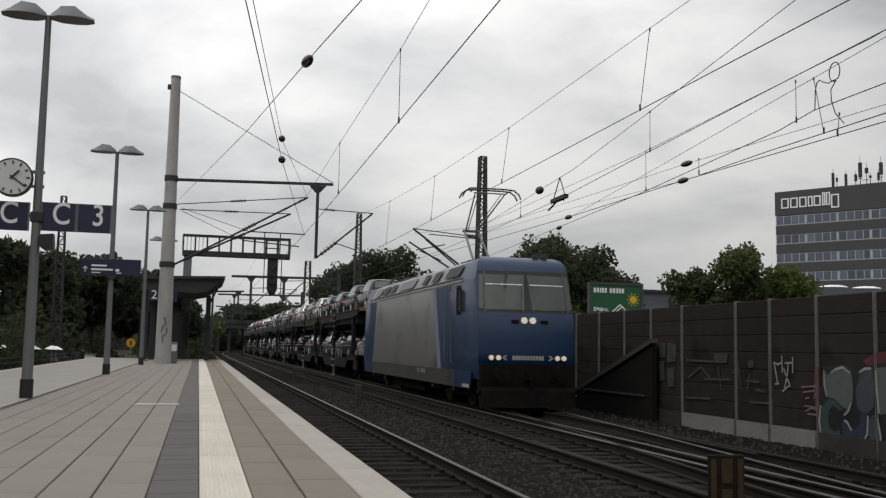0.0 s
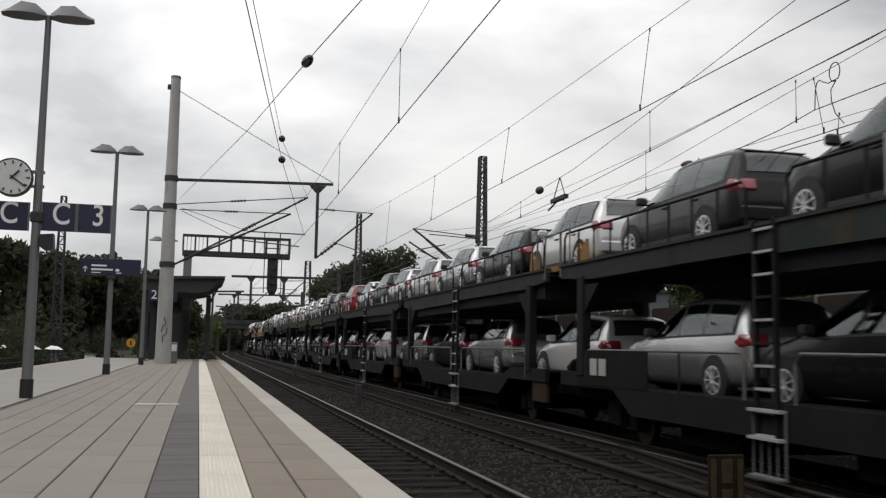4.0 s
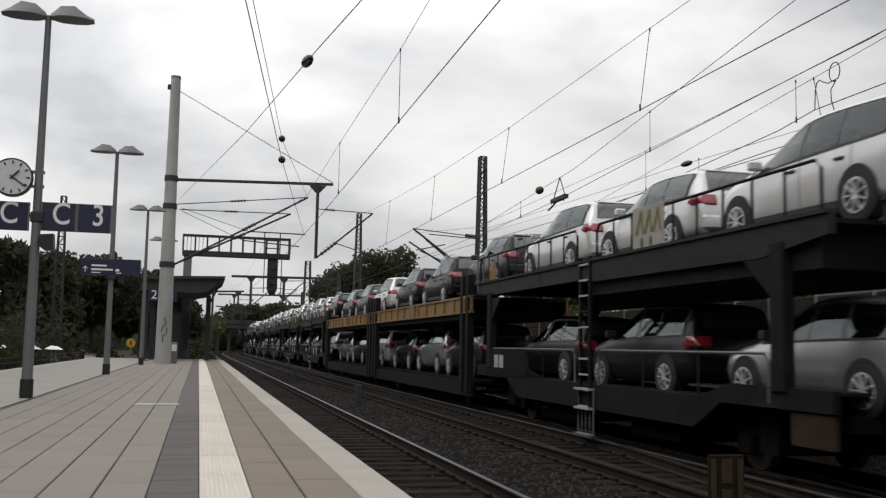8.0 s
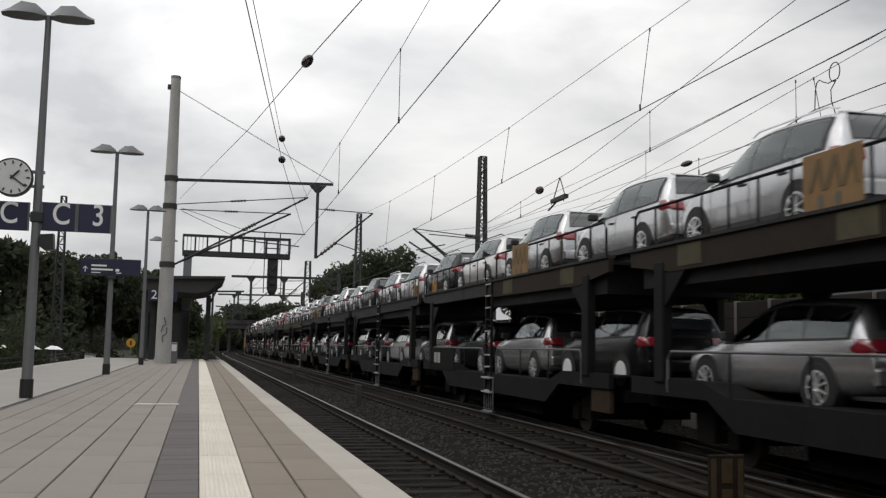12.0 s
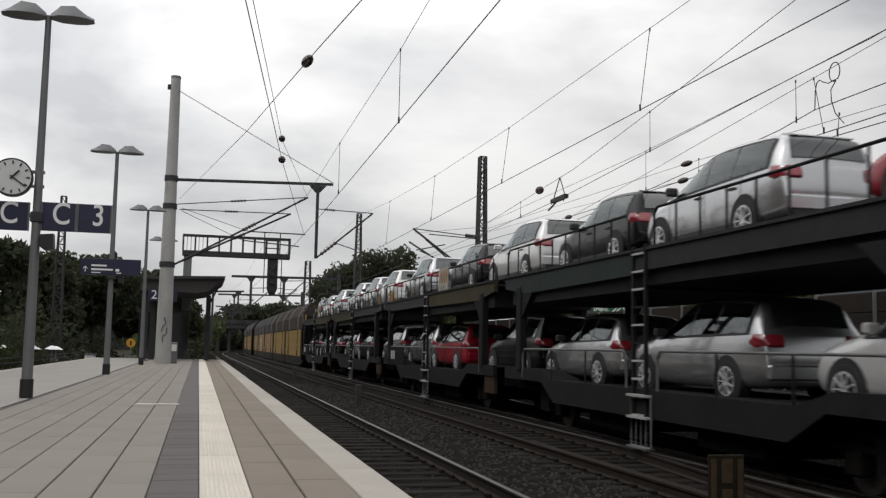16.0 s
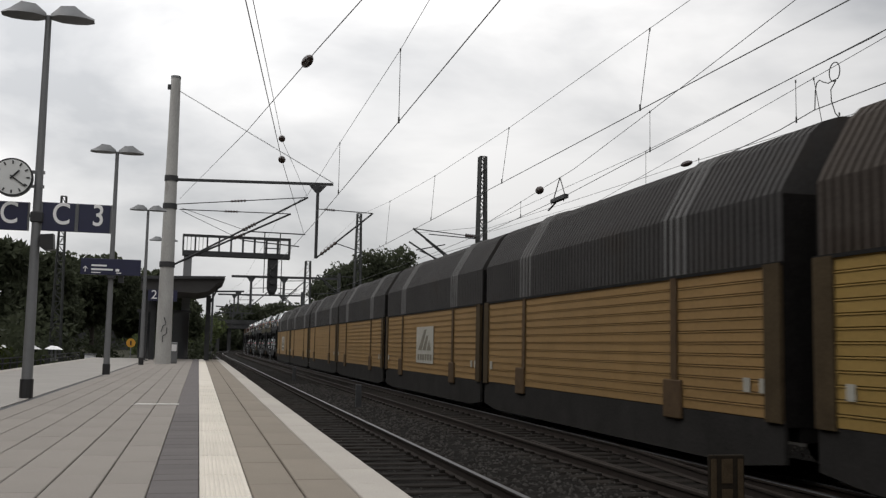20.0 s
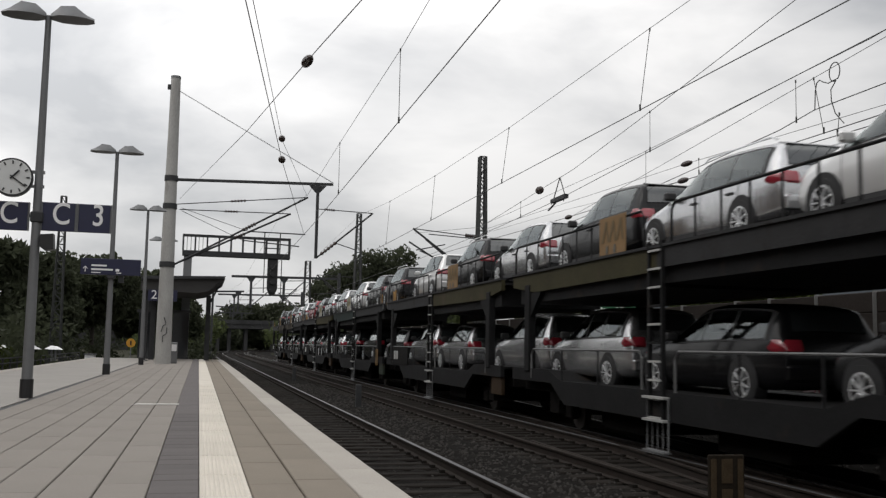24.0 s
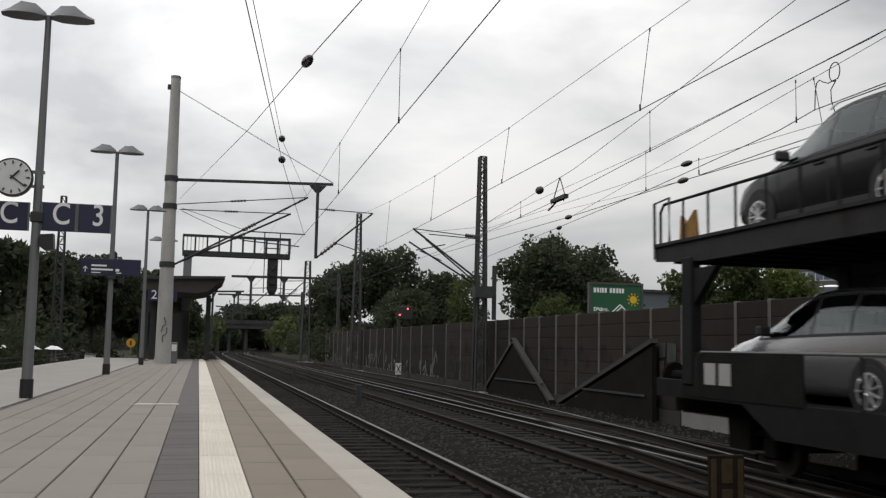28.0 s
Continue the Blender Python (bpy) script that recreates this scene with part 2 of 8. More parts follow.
def build_track(label, cx, level, y0, y1, curved, sleeper_mat, n_near, worn=(True, True)):
    tr = thing("track", label, "railway track", kind="structure")
    prof = rail_profile()
    for side, bright in zip((-0.7535, 0.7535), worn):
        b = bm_new()
        ny = 2 if not curved else 60
        rows = []
        for k in range(ny + 1):
            y = y0 + (y1 - y0) * k / ny
            dx = bend(y)[0]
            rows.append([b.verts.new((cx + side + dx + u, y, level + v)) for u, v in prof])
        for p, q in zip(rows, rows[1:]):
            for i in range(len(prof)):
                f = b.faces.new((p[i], p[(i + 1) % len(prof)], q[(i + 1) % len(prof)], q[i]))
                f.material_index = 1 if bright and i in (6, 7, 8) else 0
        part("rail", b, [RAIL_SIDE, RAIL_TOP], tr, "steel rail with a bright running surface")
    b = bm_new()
    box(b, -1.3, 1.3, -0.125, 0.125, -0.2, 0)
    bevel(b, 0.02)
    for sx in (-0.7535, 0.7535):
        for ox in (-0.12, 0.12):
            box(b, sx + ox - 0.035, sx + ox + 0.035, -0.06, 0.06, 0.0, 0.045)
    me = mesh_of(b, "sleeper", sleeper_mat)
    y = y0 + 0.3
    rest = bm_new()
    made = 0
    rnd = random.Random(7)
    while y < min(y1, 200):
        dx, turn = bend(y)
        if y > 4 and made < n_near:
            same("sleeper", me, tr, pose(cx + dx, y + rnd.uniform(-0.015, 0.015), level - 0.172, 0, 0, turn + rnd.uniform(-0.4, 0.4)))
            made += 1
        elif y > 4:
            box(rest, cx + dx - 1.3, cx + dx + 1.3, y - 0.125, y + 0.125, level - 0.37, level - 0.172)
        y += 0.6
    if rest.verts:
        ob = part("sleepers_far", rest, sleeper_mat, tr, "far row of sleepers")
        tagged(ob, kind="stuff")
    return tr


build_track("near platform track with dark wooden sleepers and rusty rails", TRACK1, RAIL1, TRACK_Y0, TRACK_Y1, True, SLEEPER, 110)
build_track("second track beside it on dark sleepers", TRACK2, RAIL1, TRACK_Y0, TRACK_Y1, True, SLEEPER, 70, (False, True))
build_track("third track with brightly worn rails that carries the train", TRACK3, RAIL1, TRACK_Y0, TRACK_Y1, True, SLEEPER, 60, (True, False))
# the crossover that cuts through the second and third track, with its wing and check rails
CROSS = ((8.12, 6.5), (8.28, 8.8), (8.42, 10.5), (8.64, 12.9), (8.84, 14.9), (9.11, 17.4), (9.43, 20.8), (9.77, 24.3), (10.18, 30.0), (10.62, 35.5), (10.86, 42.0), (10.92, 55.0), (10.9, 75.0))
sw = thing("turnout", "worn rails of a crossover that cuts across two tracks", "railway track", kind="structure")


def bent_rail(points, label, bright=True, lift=0.003):
    b = bm_new()
    prof = rail_profile()
    rows = [[b.verts.new((x + u, y, RAIL1 + lift + v)) for u, v in prof] for x, y in points]
    for p, q in zip(rows, rows[1:]):
        for i in range(len(prof)):
            f = b.faces.new((p[i], p[(i + 1) % len(prof)], q[(i + 1) % len(prof)], q[i]))
            f.material_index = 1 if bright and i in (6, 7, 8) else 0
    b.faces.new(rows[0])
    b.faces.new(rows[-1])
    part("rail", b, [RAIL_SIDE, RAIL_TOP], sw, label)


bent_rail(CROSS, "worn outer rail of the crossover", True)
bent_rail([(x - 1.46, y) for x, y in CROSS], "rusty inner rail of the crossover", False, 0.004)
for pts in ([(7.66, 9.0), (7.62, 11.0), (7.62, 19.0), (7.72, 20.5)], [(8.02, 12.0), (8.04, 15.6), (8.20, 16.9)], [(6.18, 8.0), (6.14, 9.5), (6.14, 16.0), (6.20, 17.5)], [(9.42, 15.0), (9.45, 17.0), (9.45, 24.0), (9.36, 25.5)]):
    bent_rail(pts, "check rail beside the running rail", False, -0.006)
b = bm_new()
for k in range(70):
    y = 7.2 + 0.6 * k
    box(b, 5.55, 10.15 + min(0.9, 0.03 * max(0.0, y - 9)), y - 0.12, y + 0.12, -1.12, -0.936)
tagged(part("long_sleepers", b, SLEEPER, sw, "long dark turnout sleepers"), kind="stuff")

# loose stones on the bed
rnd = random.Random(5)
b = bm_new()
for k in range(7800):
    y = 5.5 + 42 * rnd.random() ** 1.6
    x = rnd.choice((rnd.uniform(3.9, 5.9), rnd.uniform(3.9, 5.9), rnd.uniform(1.5, 2.2), rnd.uniform(9.9, 12.3), rnd.uniform(2.3, 9.6)))
    z = -0.955
    r = rnd.uniform(0.018, 0.045)
    top = [b.verts.new((x + r * rnd.uniform(.5, 1) * math.cos(a), y + r * rnd.uniform(.5, 1) * math.sin(a), z + r * rnd.uniform(0.1, 0.5))) for a in (0.2, 1.5, 2.8, 4.1, 5.3)]
    bot = [b.verts.new((v.co.x + 0.2 * (v.co.x - x), v.co.y + 0.2 * (v.co.y - y), z - 0.02)) for v in top]
    peak = b.verts.new((x + rnd.uniform(-.3, .3) * r, y, z + r * rnd.uniform(0.7, 1.1)))
    for i in range(5):
        b.faces.new((top[i], top[(i + 1) % 5], peak))
        b.faces.new((bot[i], bot[(i + 1) % 5], top[(i + 1) % 5], top[i]))
me = bpy.data.meshes.new("loose_stones")
b.to_mesh(me)
b.free()
me.materials.append(STONE)
tagged(new("loose_stones", me), "loose broken ballast stones between the tracks", "stones", kind="stuff")

# ---------------------------------------------------------------- platform
plat = thing("platform", "long paved station platform with a white tactile strip and pale coping edge", "platform", kind="structure")
b = bm_new()
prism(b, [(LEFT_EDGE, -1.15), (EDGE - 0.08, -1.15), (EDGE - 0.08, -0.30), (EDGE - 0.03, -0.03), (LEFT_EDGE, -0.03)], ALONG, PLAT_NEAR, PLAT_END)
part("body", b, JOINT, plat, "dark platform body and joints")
b = bm_new()
prism(b, [(LEFT_EDGE + 0.37, -0.03), (-2.62, -0.03), (-2.62, -0.006), (LEFT_EDGE + 0.37, -0.004)], ALONG, PLAT_NEAR, PLAT_END)
part("walkway", b, PLATFORM_FLOOR, plat, "smooth pale grey surface behind the lamp posts")
b = bm_new()
prism(b, [(LEFT_EDGE, -0.25), (LEFT_EDGE + 0.36, -0.25), (LEFT_EDGE + 0.36, 0.0), (LEFT_EDGE, 0.0)], ALONG, PLAT_NEAR, PLAT_END)
part("far_coping", b, COPING, plat, "pale coping on the far platform edge")
b = bm_new()
box(b, -2.60, -2.50, PLAT_NEAR, PLAT_END, -0.03, -0.012)
part("drain_channel", b, STEEL_DARK, plat, "dark slotted drain")

# ---------------------------------------------------------------- overhead wires
def wire(name, pts, r, label):
    b = bm_new()
    run(b, pts, r, 5)
    return tagged(new(name, mesh_of(b, name, WIRE)), label, "overhead wire", "overhead wires")


def dropper(x, y, z0, z1, x1=None, y1=None):
    b = bm_new()
    x1, y1 = x if x1 is None else x1, y if y1 is None else y1
    tube(b, (x, y, z0), (x1, y1, z1), 0.006, 5)
    tube(b, (x, y, z0 - 0.015), (x, y, z0 + 0.09), 0.016, 5)
    tube(b, (x1, y1, z1 - 0.03), (x1, y1, z1 + 0.02), 0.014, 5)
    return tagged(new("dropper", mesh_of(b, "dropper", WIRE)), "thin dropper wire between contact and carrying wire", "dropper", "dropper wires")


def insulator(p, d, length=0.42, r=0.085):
    b = bm_new()
    p, d = Vector(p), Vector(d).normalized()
    u = d.orthogonal().normalized()
    rings = []
    for k in range(13):
        g = (k - 6) / 6
        q = r * (0.16 + 0.84 * math.sqrt(max(0.0, 1 - g * g))) * (1.0 if k % 2 else 0.86)
        rings.append(ring(b, p + d * (length * 0.5 * g), u, d.cross(u), q, 10))
    for a_, c_ in zip(rings, rings[1:]):
        for i in range(10):
            b.faces.new((a_[i], a_[(i + 1) % 10], c_[(i + 1) % 10], c_[i]))
    b.faces.new(rings[0][::-1])
    b.faces.new(rings[-1])
    return tagged(new("insulator", mesh_of(b, "insulator", INSUL)), "dark egg-shaped strain insulator in a wire", "insulator", "strain insulators")


wire("contact_wire", [(3.0, -40, 4.9), (3.0, 9.64, 4.70), (3.0, 26.7, 4.36), (3.05, 44, 4.30), (3.0, 100, 4.6), (3.0, 150, 4.7), (9.7, 250, 4.7)], 0.0078, "contact wire over the platform track")
wire("carrying_wire", [(3.0, -25, 6.8), (3.0, 5, 6.15), (3.0, 13.0, 5.92), (3.0, 15.1, 5.80), (3.0, 22.1, 5.67), (3.0, 28.9, 5.47), (3.4, 44, 6.9), (3.0, 75, 5.6), (3.0, 100, 6.4)], 0.0051, "carrying wire over the platform track")
for y, z0, z1 in ((15.1, 4.58, 5.80), (22.1, 4.46, 5.67)):
    dropper(3.0, y, z0, z1)
wire("contact_wire", [(6.7, -40, 4.75), (6.7, 13.9, 4.80), (6.7, 30.5, 4.80), (6.7, 150, 4.85), (13.4, 250, 4.85)], 0.0078, "contact wire over the second track")
wire("carrying_wire", [(6.7, -20, 6.9), (6.7, 4, 6.25), (6.7, 12.2, 6.04), (6.7, 20.6, 6.00), (6.7, 27.9, 6.10), (6.7, 35, 6.35), (7.0, 44, 7.0), (6.7, 75, 5.9), (6.7, 100, 6.6)], 0.0051, "carrying wire over the second track")
for y, y1, z1 in ((13.9, 13.55, 6.02), (21.2, 20.7, 6.0), (28.3, 27.9, 6.1), (35.6, 35.0, 6.35)):
    dropper(6.7, y, 4.8, z1, None, y1)
wire("contact_wire", [(8.9, -10, 5.9), (8.9, 10.9, 5.38), (8.9, 17.9, 5.09), (8.9, 23.4, 4.83), (8.9, 28.3, 4.72), (9.1, 40.8, 4.75), (8.9, 100, 4.9), (8.9, 150, 4.9), (15.6, 250, 4.9)], 0.0078, "contact wire over the train's track")
wire("carrying_wire", [(8.9, 3, 7.8), (8.9, 12.9, 6.52), (8.9, 17.9, 5.93), (8.9, 22.2, 5.45), (8.9, 30.45, 4.95), (8.95, 40.8, 5.9)], 0.007, "carrying wire sloping to the mast")
dropper(8.9, 18.0, 5.08, 5.92)
dropper(8.9, 26.3, 4.75, 5.2)
wire("contact_wire", [(9.0, 0, 4.85), (9.42, 11.55, 4.86), (9.43, 13.25, 4.86), (9.7, 14.6, 4.85), (10.45, 21.5, 4.85), (11.9, 40.5, 4.85)], 0.0086, "contact wire running off to the mast")
wire("carrying_wire", [(8.6, 2, 6.0), (9.3, 11.7, 5.55), (10.4, 21.5, 5.82), (11.9, 40.6, 6.35)], 0.0062, "carrying wire running off to the mast")
dropper(9.62, 14.0, 4.85, 5.56)
dropper(10.42, 21.3, 4.85, 5.81)
wire("carrying_wire", [(9.39, 8, 5.83), (9.75, 14.0, 5.51), (10.49, 26.4, 4.86)], 0.0055, "carrying wire that drops to the far siding")
wire("contact_wire", [(8.7, 9.0, 4.13), (9.12, 11.2, 4.31), (9.40, 12.6, 4.42), (10.12, 15.6, 4.70), (10.60, 19.0, 4.86)], 0.0090, "second contact wire joining the one over the siding")
wire("carrying_wire", [(10.55, 19.9, 4.85), (10.94, 28.0, 5.31), (12.18, 40.6, 6.06)], 0.0050, "thin wire from the siding up to the mast")
dropper(10.52, 18.9, 4.86, 5.20)
dropper(9.30, 12.5, 4.28, 4.62, 9.34)
dropper(9.57, 13.2, 4.49, 5.30, 9.26, 13.0)
wire("carrying_wire", [(14.6, 8, 6.2), (13.74, 16.9, 6.2), (13.01, 24.05, 6.2), (11.95, 40.6, 6.15)], 0.007, "carrying wire over the far siding")
wire("contact_wire", [(11.3, 6, 4.85), (10.96, 13.5, 4.85), (10.56, 19.7, 4.85), (10.42, 26.4, 4.85), (10.0, 33.1, 4.85), (9.7, 40.6, 4.9)], 0.0094, "contact wire over the far siding")
insulator((13.01, 24.05, 6.2), (-1.05, 10.6, 0), 0.52, 0.085)
insulator((10.56, 19.7, 4.85), (-0.3, 6.7, 0), 0.42, 0.07)
insulator((10.42, 26.4, 4.85), (-0.3, 6.7, 0.0), 0.42, 0.07)
insulator((11.07, 28.84, 4.85), (0.76, 10, 0.0), 0.42, 0.07)
insulator((8.9, 24.7, 5.30), (0.0, 1, -0.06), 0.34, 0.11)
# the jumper loop and the hanging clamp
loop = [(9.42, 12.70 + 0.13 * math.cos(math.radians(235 - 20 * k)), 5.34 + 0.15 * math.sin(math.radians(235 - 20 * k))) for k in range(18)]
wire("jumper_cable", [(9.42, 13.21, 4.86), (9.42, 13.19, 5.15), (9.42, 13.15, 5.28), (9.42, 13.08, 5.31), (9.42, 12.98, 5.25), (9.42, 12.86, 5.20)] + loop + [(9.42, 12.80, 5.08), (9.42, 12.79, 4.90), (9.42, 12.70, 4.68), (9.42, 12.5, 4.48)], 0.009, "looped jumper cable hanging between two wires")
cl = thing("section_clamp", "metal clamp hung on two straps where wires cross", "clamp")
b = bm_new()
run(b, [(8.9, 23.16, 5.40), (8.9, 23.6, 4.90), (8.9, 23.8, 4.78)], 0.014)
run(b, [(8.9, 23.16, 5.40), (8.9, 22.78, 4.86), (8.9, 22.9, 4.74)], 0.014)
part("strap", b, WIRE, cl)
b = bm_new()
beam(b, (8.9, 22.7, 4.85), (8.9, 23.7, 4.84), 0.12, 0.10)
beam(b, (8.9, 23.3, 4.82), (8.9, 24.0, 4.64), 0.04, 0.03)
part("jaw", b, STEEL_DARK, cl)
# the two wires that climb towards the platform, and the diagonal guy
wire("contact_wire", [(0.0, 8.6, 5.1), (0.38, 12, 5.25), (1.97, 26, 5.9), (4.45, 44, 6.0)], 0.0086, "wire that leads off over the platform")
wire("carrying_wire", [(0.1, 10, 5.6), (0.55, 14, 5.98), (2.1, 28, 6.9), (4.57, 44, 7.69)], 0.007, "carrying wire that leads off over the platform")
insulator((2.08, 27.8, 6.89), (0.17, 1, 0.06), 0.34, 0.10)
insulator((1.95, 25.8, 5.89), (0.17, 1, 0.03), 0.34, 0.10)
wire("guy_wire", [(2.3, 3, 3.9), (1.70, 11, 5.04), (1.55, 14.2, 5.4), (0.9, 23, 6.0), (-1.1, 43.9, 7.3)], 0.0078, "diagonal wire anchored at the concrete mast")
insulator((1.485, 15.1, 5.46), (-0.07, 1, 0.07), 0.62, 0.085)

# ---------------------------------------------------------------- concrete mast with its arms
cm = thing("concrete_mast", "tall round tapered concrete catenary mast on the platform", "mast")
b = bm_new()
tube(b, (-1.50, 44, 0), (-1.52, 44, 12.8), 0.345, 28, 0.21)
part("shaft", b, CONCRETE, cm, "grey spun concrete shaft", smooth=50)
b = bm_new()
tube(b, (-1.52, 44, 12.76), (-1.52, 44, 12.86), 0.22, 24)
part("cap", b, STEEL_GREY, cm)
for z, r in ((8.2, 0.275), (6.95, 0.29), (4.35, 0.315)):
    b = bm_new()
    tube(b, (-1.51, 44, z - 0.12), (-1.51, 44, z + 0.12), r + 0.02, 20)
    part("clamp_band", b, STEEL_DARK, cm)
b = bm_new()
box(b, -1.86, -1.66, 43.9, 44.1, 12.25, 12.45)
part("anchor", b, STEEL_DARK, cm)
for k, (sx, sz) in enumerate(((0, 0), (0.06, -0.45))):
    b = bm_new()
    pts = [(-1.52 + sx + 0.10 * math.sin(i * 1.1 + k), 43.65, 1.95 + sz - 0.12 * i + 0.08 * math.cos(i * 2.3)) for i in range(5)]
    run(b, pts, 0.018, 5)
    part("painted_tag", b, BLACK, cm, "dark sprayed scribble")


def bracket(name, label, tubes, parent=None, m=STEEL_DARK):
    t = thing(name, label, "bracket", "catenary brackets")
    for nm, p, q, r in tubes:
        b = bm_new()
        tube(b, p, q, r, 10)
        if nm == "insulator":
            d = (Vector(q) - Vector(p))
            for i in range(5):
                c = Vector(p) + d * (i + 0.5) / 5
                tube(b, c - d * 0.05, c + d * 0.05, r * 1.9, 10)
        part(nm, b, INSUL if nm == "insulator" else m, t)
    return t


def along(p, q, a, bb):
    p, q = Vector(p), Vector(q)
    return tuple(p.lerp(q, a)), tuple(p.lerp(q, bb))


arm = thing("cantilever_beam", "long steel cross beam with a hanging post over two tracks", "beam")
b = bm_new()
beam(b, (-1.25, 44, 8.17), (5.72, 44, 8.37), 0.11, 0.12)
part("beam", b, STEEL_DARK, arm)
b = bm_new()
box(b, 4.955, 5.085, 43.93, 44.07, 4.90, 8.34)
part("hanging_post", b, STEEL_DARK, arm)
b = bm_new()
prism(b, [(4.62, 8.26), (5.42, 8.28), (5.12, 7.95), (4.92, 7.95)], ALONG, 43.95, 44.05)
part("gusset", b, STEEL_DARK, arm)
for dy in (-0.06, 0.06):
    b = bm_new()
    tube(b, (-1.8, 44 + dy, 12.45), (5.72, 44 + dy, 8.44), 0.008, 6)
    part("stay_rod", b, STEEL_GREY, arm)
A1, B1, A2, B2 = (-1.2, 43.95, 4.37), (4.57, 43.95, 7.69), (-1.0, 44.2, 4.50), (3.83, 44.2, 6.92)
bracket("cantilever", "steel tube cantilever for the platform track wires", [
    ("strut", A1, B1, 0.045), ("insulator", *along(A1, B1, 0.50, 0.60), 0.045), ("tie", (-1.2, 43.95, 7.06), B1, 0.022), ("insulator", *along((-1.2, 43.95, 7.06), B1, 0.40, 0.52), 0.03),
    ("registration_arm", (1.96, 43.95, 5.99), (4.5, 43.95, 5.97), 0.028)])
bracket("cantilever", "steel tube cantilever for the platform track wires", [
    ("strut", A2, B2, 0.045), ("insulator", *along(A2, B2, 0.48, 0.58), 0.045), ("tie", (-1.1, 44.2, 6.86), B2, 0.022), ("insulator", *along((-1.1, 44.2, 6.86), B2, 0.40, 0.52), 0.03),
    ("registration_arm", (1.72, 44.2, 5.6), (4.26, 44.2, 5.43), 0.028), ("steady_rod", (-1.0, 44.2, 6.8), (1.72, 44.2, 5.6), 0.012), ("steady_rod", (-1.0, 43.95, 6.9), (1.96, 43.95, 5.99), 0.012)])
A3, B3 = (5.08, 44, 4.95), (7.62, 44, 7.12)
bracket("cantilever", "steel tube cantilever on the hanging post", [
    ("strut", A3, B3, 0.04), ("insulator", *along(A3, B3, 0.06, 0.34), 0.045), ("tie", (5.08, 44, 7.19), B3, 0.022), ("insulator", *along((5.08, 44, 7.19), B3, 0.1, 0.3), 0.03),
    ("registration_arm", (5.9, 44, 5.65), (6.9, 44, 5.35), 0.022)])


# ---------------------------------------------------------------- lattice masts
def lattice_mast(name, label, x, y, z0, z1, w0, w1, bays, legs=0.09, shift=(0, 0), along_y=True):
    """Two channel legs joined by lacing, or four legs where the taper is wide."""
    t = thing(name, label, "mast", "lattice masts")
    dx = lambda z, s: s * (w0 + (w1 - w0) * (z - z0) / (z1 - z0)) / 2
    lean = lambda z: shift[0] * (z - z0) / (z1 - z0)
    for s in (-1, 1):
        for d in (-1, 1):
            b = bm_new()
            beam(b, (x + dx(z0, s), y + d * w0 / 2, z0), (x + dx(z1, s) + lean(z1), y + d * w1 / 2, z1), legs, legs)
            part("leg", b, LATTICE, t)
    b = bm_new()
    for k in range(bays):
        za, zb = z0 + (z1 - z0) * k / bays, z0 + (z1 - z0) * (k + 1) / bays
        s = 1 if k % 2 else -1
        for d in (-1, 1):
            wy = lambda z: (w0 + (w1 - w0) * (z - z0) / (z1 - z0)) / 2 * d
            beam(b, (x + dx(za, s), y + wy(za), za), (x + dx(zb, -s), y + wy(zb), zb), 0.035, 0.035)
            beam(b, (x + dx(zb, s), y + wy(zb), zb), (x + dx(zb, -s), y + wy(zb), zb), 0.035, 0.035)
    tagged(part("lacing", b, LATTICE, t, "zigzag lacing bars"), kind="stuff")
    b = bm_new()
    box(b, x - w0 * 0.9, x + w0 * 0.9, y - w0 * 0.9, y + w0 * 0.9, z0 - 0.4, z0 + 0.05)
    part("footing", b, CONCRETE, t)
    return t


m1 = lattice_mast("lattice_mast", "dark riveted lattice catenary mast beside the noise wall", 11.98, 40.8, -1.0, 9.5, 0.50, 0.25, 22, 0.09)
for nm, p, q, w in (("box", (11.55, 40.4, 3.4), (12.35, 40.4, 3.4), 0.5), ("balance_weight", (12.55, 40.6, 2.2), (12.55, 40.6, 4.6), 0.16)):
    b = bm_new()
    beam(b, p, q, w, w)
    part(nm, b, STEEL_DARK, m1)
C1, D1, C2, D2 = (11.7, 40.7, 4.05), (8.84, 40.7, 6.09), (11.6, 40.9, 3.84), (8.72, 40.9, 5.52)
bracket("cantilever", "steel tube cantilever on the lattice mast", [
    ("strut", C1, D1, 0.045), ("strut", (11.7, 40.7, 3.85), (9.4, 40.7, 5.65), 0.035), ("tie", (11.7, 40.7, 5.86), D1, 0.022), ("insulator", (11.7, 40.7, 5.86), (11.2, 40.7, 5.9), 0.05), ("registration_arm", (10.3, 40.7, 5.45), (9.0, 40.7, 5.15), 0.024)])
bracket("cantilever", "steel tube cantilever on the lattice mast", [
    ("strut", C2, D2, 0.04), ("tie", (11.7, 40.9, 5.8), (9.6, 40.9, 5.9), 0.022), ("registration_arm", (10.2, 40.9, 4.75), (9.2, 40.9, 5.15), 0.024)])
m2 = lattice_mast("lattice_mast", "slim lattice catenary mast by the noise wall", 11.9, 75, -1.0, 11.4, 0.75, 0.28, 20, 0.10)
m3 = lattice_mast("lattice_mast", "slim lattice mast beyond the platform", -8.1, 60, -1.1, 9.4, 0.62, 0.26, 22, 0.07)
m4 = lattice_mast("lattice_mast", "distant lattice mast by the tracks", 11.6, 109, -1.0, 10.4, 1.0, 0.5, 14, 0.14)
